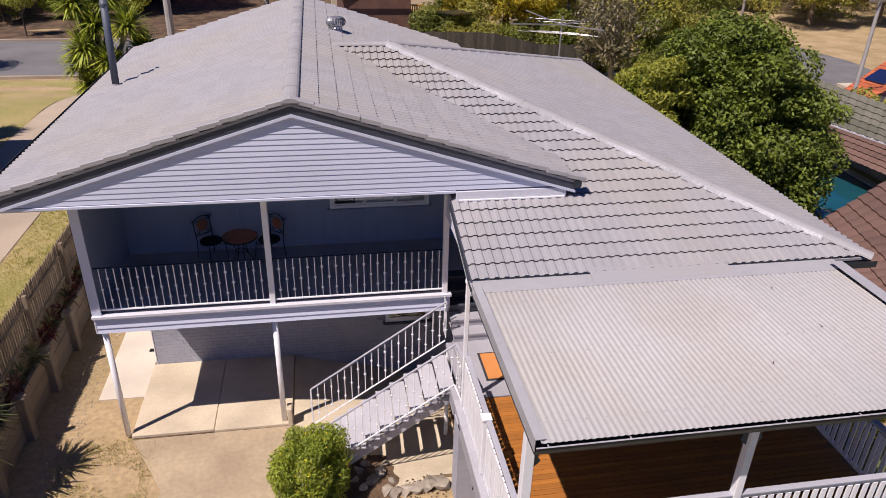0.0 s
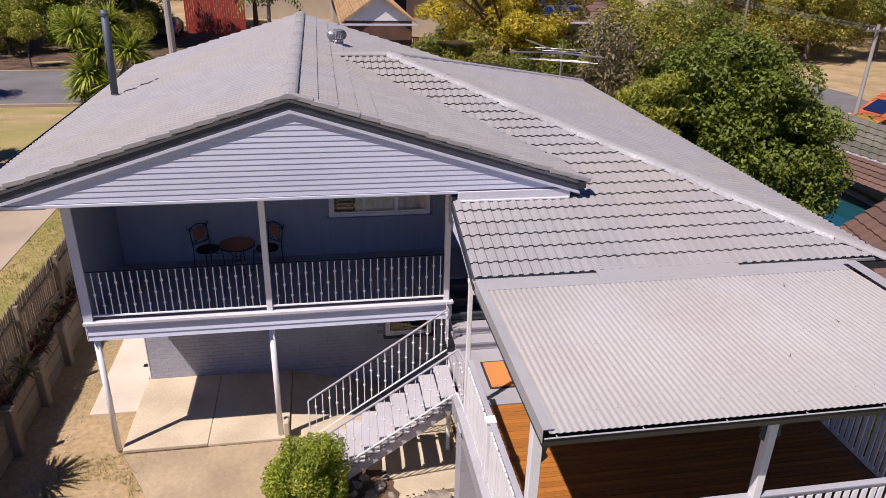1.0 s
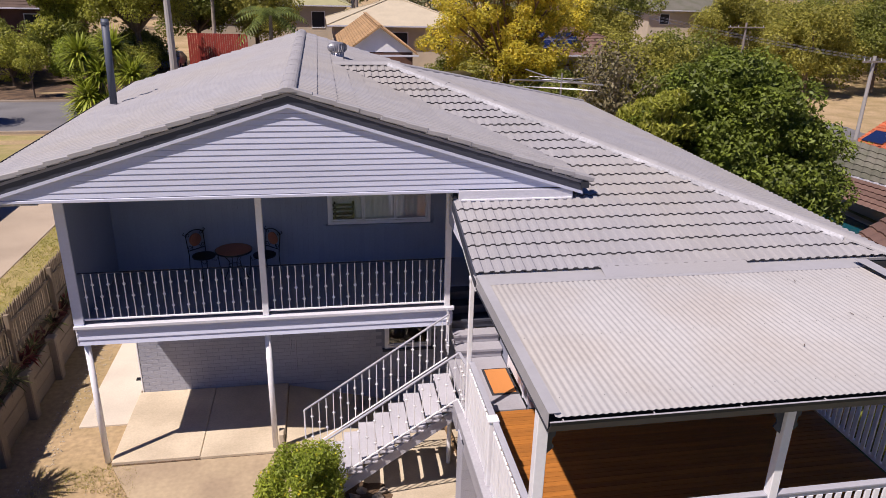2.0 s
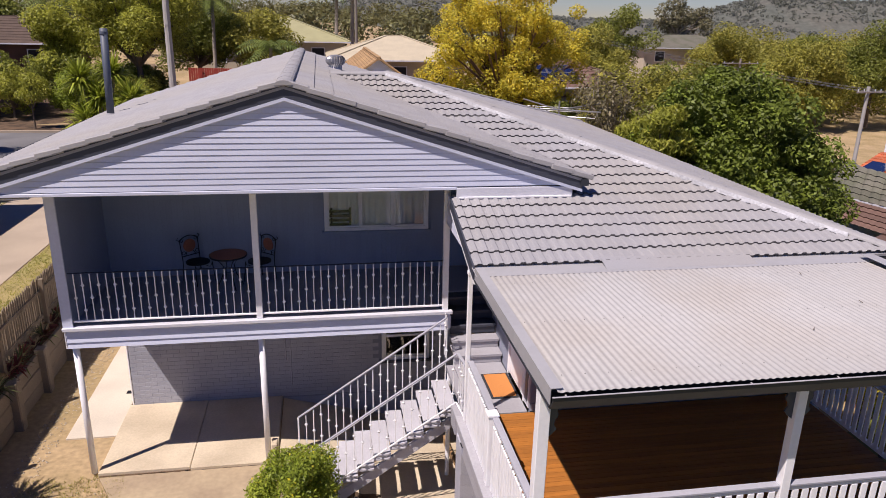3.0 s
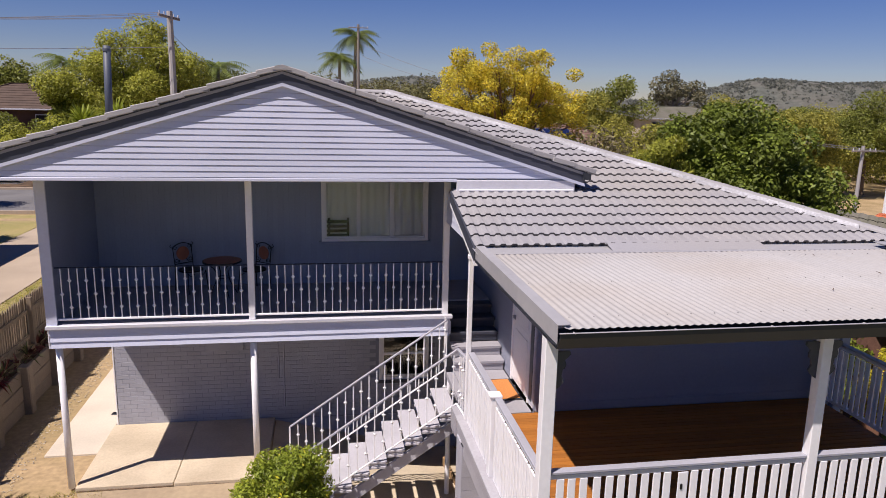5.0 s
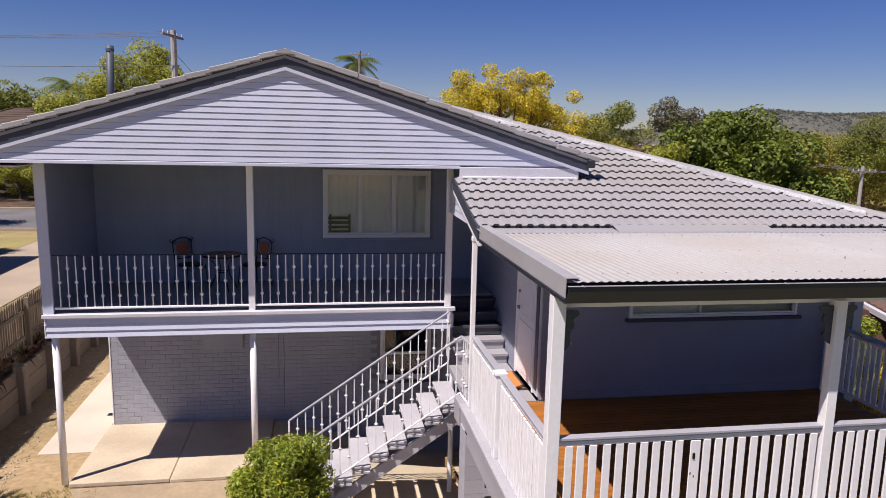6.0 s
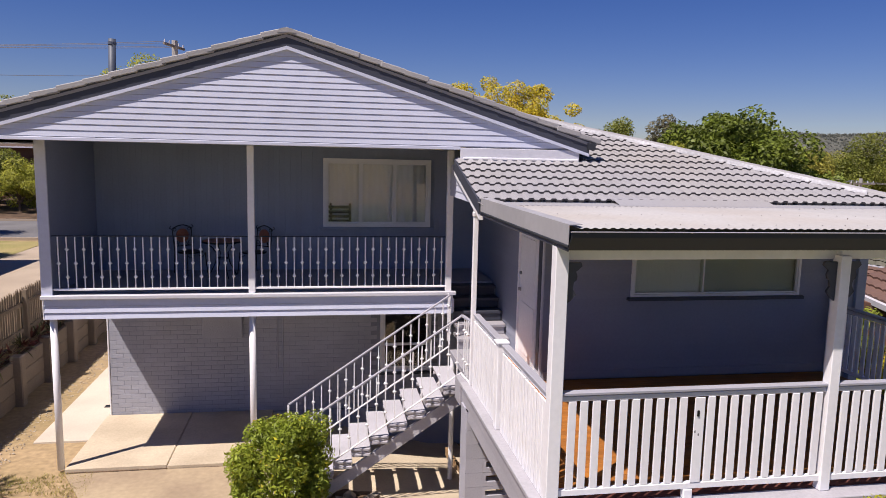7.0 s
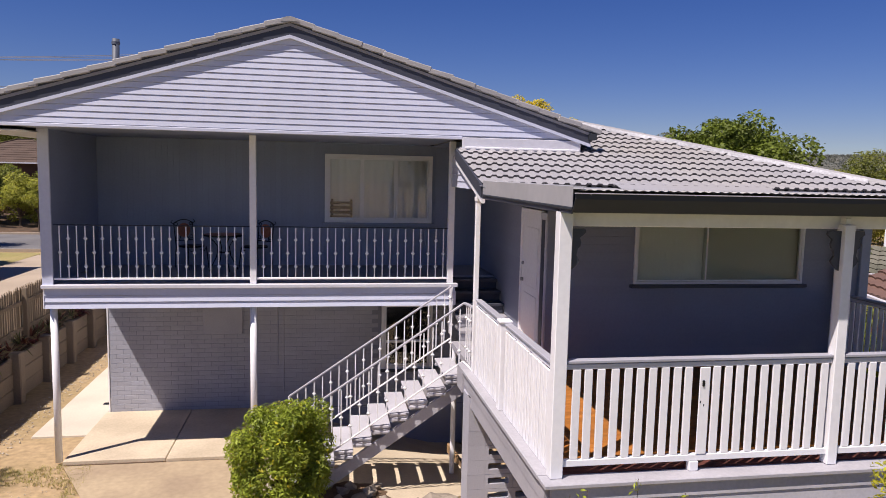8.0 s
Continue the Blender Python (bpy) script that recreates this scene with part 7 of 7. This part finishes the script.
box("poolside_wall", (22.3, 18, -3), (24, 27, 0.9), CREAM_WALL, thing("pool_pavilion", (23, 22, -2), "low rendered pool pavilion", "pavilion"))
tiled_slope("mossy_roof", ((22.5, 17.6, 1.12), (20.6, 26.6, 1.12), (22.6, 29.0, 2.0), (23.2, 17.6, 2.0)), MOSS_ROOF, 6, 22, "mossy grey-green tiled roof", rib=0.08)
tiled_slope("orange_roof", ((37.29, 42.38, -2.80), (37.08, 44.79, -2.80), (43.98, 49.25, -1.70), (45.49, 46.13, -1.70)), ORANGE_ROOF, 12, 14, "bright orange tiled roof with a solar panel")
orr = bpy.data.objects["orange_roof"]
bar("fascia", (37.24, 42.33, -2.96), (37.03, 44.74, -2.96), 0.06, 0.22, WHITE, orr)
panel = [(39.60, 44.16, -2.31), (39.24, 45.73, -2.31), (41.51, 47.13, -1.96), (42.12, 45.42, -1.96)]
mesh_part("solar_panel", panel + [(p[0], p[1], p[2] - 0.06) for p in panel], [(0, 1, 2, 3), (0, 4, 5, 1), (1, 5, 6, 2), (2, 6, 7, 3), (3, 7, 4, 0)], SOLAR, orr, "dark solar panel")
box("house_wall", (38.3, 43.4, -6.0), (44.5, 47.2, -3.0), CREAM_WALL, orr)
wb = thing("white_house", (50, 52, -4), "white weatherboard house beyond the tree", "house")
box("wall", (47.2, 50.5, -5.2), (55, 52.6, 1.9), WHITE, wb)
box("window_frame", (47.5, 50.44, -1.4), (48.5, 50.499, 0.4), DARK, wb)
hedge2 = clump_set((14.6, 17.9, 0.1), 0.9, 0.7, 0.6, 12, 0.35, 60, -0.9)
pb = thing("poolside_shrub", (14.6, 17.9, -0.7), "yellow-green shrub at the pool edge", "shrub")
bm = bmesh.new()
trunk_mesh(bm, (14.6, 17.9, -0.8), hedge2, (14.6, 17.9, -0.3), 0.05, 6)
part("stems", bm, BARK, pb)
leaves("foliage", hedge2, 2500, 0.16, 0.05, L_GOLD, pb, 61)

# ---- far woods and hills ----
g = random.Random(99)
cl = []
for i in range(420):
    y = g.uniform(95, 330)
    x = g.uniform(-0.55, 1.05) * y
    if 40 < x < 60 and y < 112:
        continue
    h = g.uniform(3.0, 6.5)
    z = ground_z(x, y)
    for q in range(3):
        cl.append(((x + g.uniform(-2.5, 2.5), y + g.uniform(-2, 2), z + h * g.uniform(0.45, 0.95)), g.uniform(1.4, 2.6), 0.9))
far_woods = leaves("far_woods", cl, 120000, 0.65, 0.38, L_FAR, None, 77)
tagged(far_woods, "distant olive-green suburban woods", "woods", "", "stuff")
cl = []
for i in range(160):
    x, y = g.uniform(38, 95), g.uniform(52, 110)
    if x < 0.62 * y or (x < 64 and y < 74):
        continue
    h = g.uniform(3.5, 8)
    for q in range(3):
        cl.append(((x + g.uniform(-2, 2), y + g.uniform(-2, 2), ground_z(x, y) + h * g.uniform(0.35, 0.95)), g.uniform(1.1, 2.0), 0.9))
for i in range(150):
    y = g.uniform(88, 135)
    x = y * g.uniform(0.6, 0.92)
    h = g.uniform(7.0, 11.5)
    for q in range(3):
        cl.append(((x + g.uniform(-2, 2), y + g.uniform(-2, 2), ground_z(x, y) + h * g.uniform(0.35, 0.95)), g.uniform(1.2, 2.2), 0.9))
vw = leaves("valley_woods", cl, 120000, 0.42, 0.2, L_OLIVE, None, 78)
tagged(vw, "dense olive-green valley woods", "woods", "", "stuff")
# Hill ground colour is lightened to stand for distance haze.
HILL = material("hazed_hill", (0.095, 0.102, 0.085), 0.95, vary=0.3, grain=0.22, bump=0.0, blotch=0.03, tint=(0.115, 0.11, 0.09))


def hills(name, y, xs, top, seed, label):
    vs, fs = [], []
    m = 9
    for x in xs:
        h = top(x)
        for k in range(m):
            t = k / (m - 1)
            z = -8 + (h + 8) * math.sin(t * math.pi / 2) + (4.0 * noise.noise(Vector((x * 0.06, t * 4, seed))) + 2.2 * noise.noise(Vector((x * 0.3, t * 9, seed)))) * t
            vs.append((x, y + 130 * t, z))
    for i in range(len(xs) - 1):
        for k in range(m - 1):
            a = i * m + k
            fs.append((a, a + m, a + m + 1, a + 1))
    tagged(mesh_part(name, vs, fs, HILL, None, smooth=True), label, "hill", "", "structure")


def hill_trees(name, clumps, n, seed, label):
    tagged(leaves(name, clumps, n, 1.8, 1.1, L_HILL, None, seed, fill=0.2), label, "woods", "", "stuff")


# Pale, even leaf colour carries the haze over the far trees.
L_HILL = leaf_mat("hazed_hill_foliage", (0.24, 0.25, 0.21), (0.20, 0.21, 0.175), 0.6, spread=0.10)


def bump_at(x, c, w, h):
    return h * math.exp(-((x - c) / w) ** 2)


def hill_r(x):
    return 7 + 28 * smooth(325, 465, x) + 3 * math.sin(x * 0.021)


hills("hill_middle", 520, steps(-600, 900, 2.5), lambda x: 9 + bump_at(x, 95, 70, 15) + bump_at(x, 20, 60, 4), 1, "distant wooded hill")
hills("hill_right", 560, steps(150, 1100, 2.5), hill_r, 5, "distant wooded hill")

for nm, seed, y0, xr, f in (("hill_trees_middle", 81, 522, (-420, 420), lambda x: 9 + bump_at(x, 95, 70, 15) + bump_at(x, 20, 60, 4)), ("hill_trees_right", 82, 562, (180, 760), hill_r)):
    cs = []
    gg = random.Random(seed)
    for i in range(4000):
        x, t = gg.uniform(*xr), 1 - 0.7 * gg.random() ** 1.6
        cs.append(((x, y0 + 130 * t, -8 + (f(x) + 8) * math.sin(t * math.pi / 2) + gg.uniform(-0.5, 1.2)), gg.uniform(0.8, 1.8), 1.3))
    hill_trees(nm, cs, 60000, seed, "grey-green trees on the distant hill")

# ---- balcony chairs and table ----
def bistro_chair(xc, yc, turn, label):
    t = thing("bistro_chair", (xc, yc, FLOOR), label, "chair", "balcony chairs")
    M = Matrix.Translation((xc, yc, FLOOR)) @ Matrix.Rotation(turn, 4, "Z") @ Matrix.Diagonal((1, 1, 0.86, 1))

    def tb(name, pts, r=0.009, mat=IRON, label=""):
        return tube(name, [M @ Vector(p) for p in pts], r, mat, t, label, 6)
    for sx in (-1, 1):
        tb("back_stile", [(0.19 * sx, 0.22, 0), (0.18 * sx, 0.20, 0.45), (0.19 * sx, 0.25, 0.92)])
        tb("front_leg", [(0.20 * sx, -0.22, 0), (0.18 * sx, -0.18, 0.45)])
        tb("back_scroll", [(0.19 * sx, 0.25, 0.90), (0.24 * sx, 0.26, 0.94), (0.21 * sx, 0.26, 0.98)], 0.008)
        tb("scroll_ring", [(0.14 * sx + 0.035 * math.cos(k * 0.7854), 0.215, 0.63 + 0.035 * math.sin(k * 0.7854)) for k in range(9)], 0.006)
        tb("scroll_ring", [(0.145 * sx + 0.03 * math.cos(k * 0.7854), 0.245, 0.90 + 0.03 * math.sin(k * 0.7854)) for k in range(9)], 0.006)
        tb("apron_scroll", [(0.18 * sx, -0.18, 0.43), (0.13 * sx, -0.19, 0.36), (0.05 * sx, -0.19, 0.40)], 0.006)
    tb("back_arch", [(-0.19 + 0.38 * i / 10, 0.25, 0.92 + 0.07 * math.sin(math.pi * i / 10)) for i in range(11)])
    tb("back_rail", [(-0.18, 0.21, 0.56), (0.18, 0.21, 0.56)])
    for sx in (-0.11, 0.11):
        tb("back_bar", [(sx, 0.21, 0.56), (sx * 0.5, 0.235, 0.66)], 0.007)
    bm = bmesh.new()
    add_tube(bm, M @ Vector((0, 0.225, 0.77)), M @ Vector((0, 0.245, 0.77)), 0.125, sides=18)
    part("back_disc", bm, TERRA, t, "terracotta mosaic disc")
    bm = bmesh.new()
    add_tube(bm, M @ Vector((0, 0, 0.44)), M @ Vector((0, 0, 0.47)), 0.215, sides=20)
    part("seat", bm, IRON, t)


def bistro_table(xc, yc):
    t = thing("bistro_table", (xc, yc, FLOOR), "round bistro table with terracotta mosaic top", "table")
    bm = bmesh.new()
    add_tube(bm, (xc, yc, FLOOR + 0.62), (xc, yc, FLOOR + 0.64), 0.325, sides=28)
    part("tabletop", bm, TERRA, t)
    bm = bmesh.new()
    add_tube(bm, (xc, yc, FLOOR + 0.61), (xc, yc, FLOOR + 0.638), 0.335, sides=28)
    part("rim", bm, IRON, t)
    for i in range(4):
        a = i * math.pi / 2 + 0.5
        c, s = math.cos(a), math.sin(a)
        tube("leg", [(xc + r * c, yc + r * s, FLOOR + z) for r, z in ((0.26, 0), (0.13, 0.25), (0.10, 0.42), (0.17, 0.52), (0.27, 0.61))], 0.009, IRON, t, sides=6)
    tube("leg_ring", [(xc + 0.11 * math.cos(k * 0.628), yc + 0.11 * math.sin(k * 0.628), FLOOR + 0.33) for k in range(11)], 0.007, IRON, t, sides=6)


bistro_chair(-2.10, 13.03, 0.75, "black wrought-iron chair with terracotta back disc")
bistro_table(-1.50, 12.66)
bistro_chair(-0.98, 12.96, -0.75, "black wrought-iron chair with terracotta back disc")

# ---- bricks of the lower wall ----
bm = bmesh.new()
add_box(bm, (0, 0, 0), (0.235, 0.02, 0.081), 0.003)
BRK = mesh_of(bm, "brick", BRICK)
rest_v, rest_f, count = [], [], 0
for r in range(30):
    z = 0.05 + 0.0862 * r
    x = -3.64 + (0.0 if r % 2 else -0.12)
    while x < 3.38:
        xa, xb = max(x, -3.64), min(x + 0.235, 3.39)
        x += 0.24
        if xb - xa < 0.04 or (xb > 1.34 and xa < 2.34 and z + 0.076 > 0.78 and z < 2.1):
            continue
        if xa < -1.25 and xb - xa > 0.22 and count < 300:
            placed("brick", BRK, (xa, LY - 0.001, z), lower)
            count += 1
        else:
            b = len(rest_v)
            for yy in (LY - 0.001, LY + 0.012):
                rest_v += [(xa, yy, z), (xb, yy, z), (xb, yy, z + 0.081), (xa, yy, z + 0.081)]
            rest_f += [(b, b + 1, b + 2, b + 3), (b + 3, b + 2, b + 6, b + 7), (b + 4, b + 5, b + 1, b), (b + 1, b + 5, b + 6, b + 2), (b + 4, b, b + 3, b + 7)]
tagged(mesh_part("brickwork", rest_v, rest_f, BRICK, lower), kind="stuff")
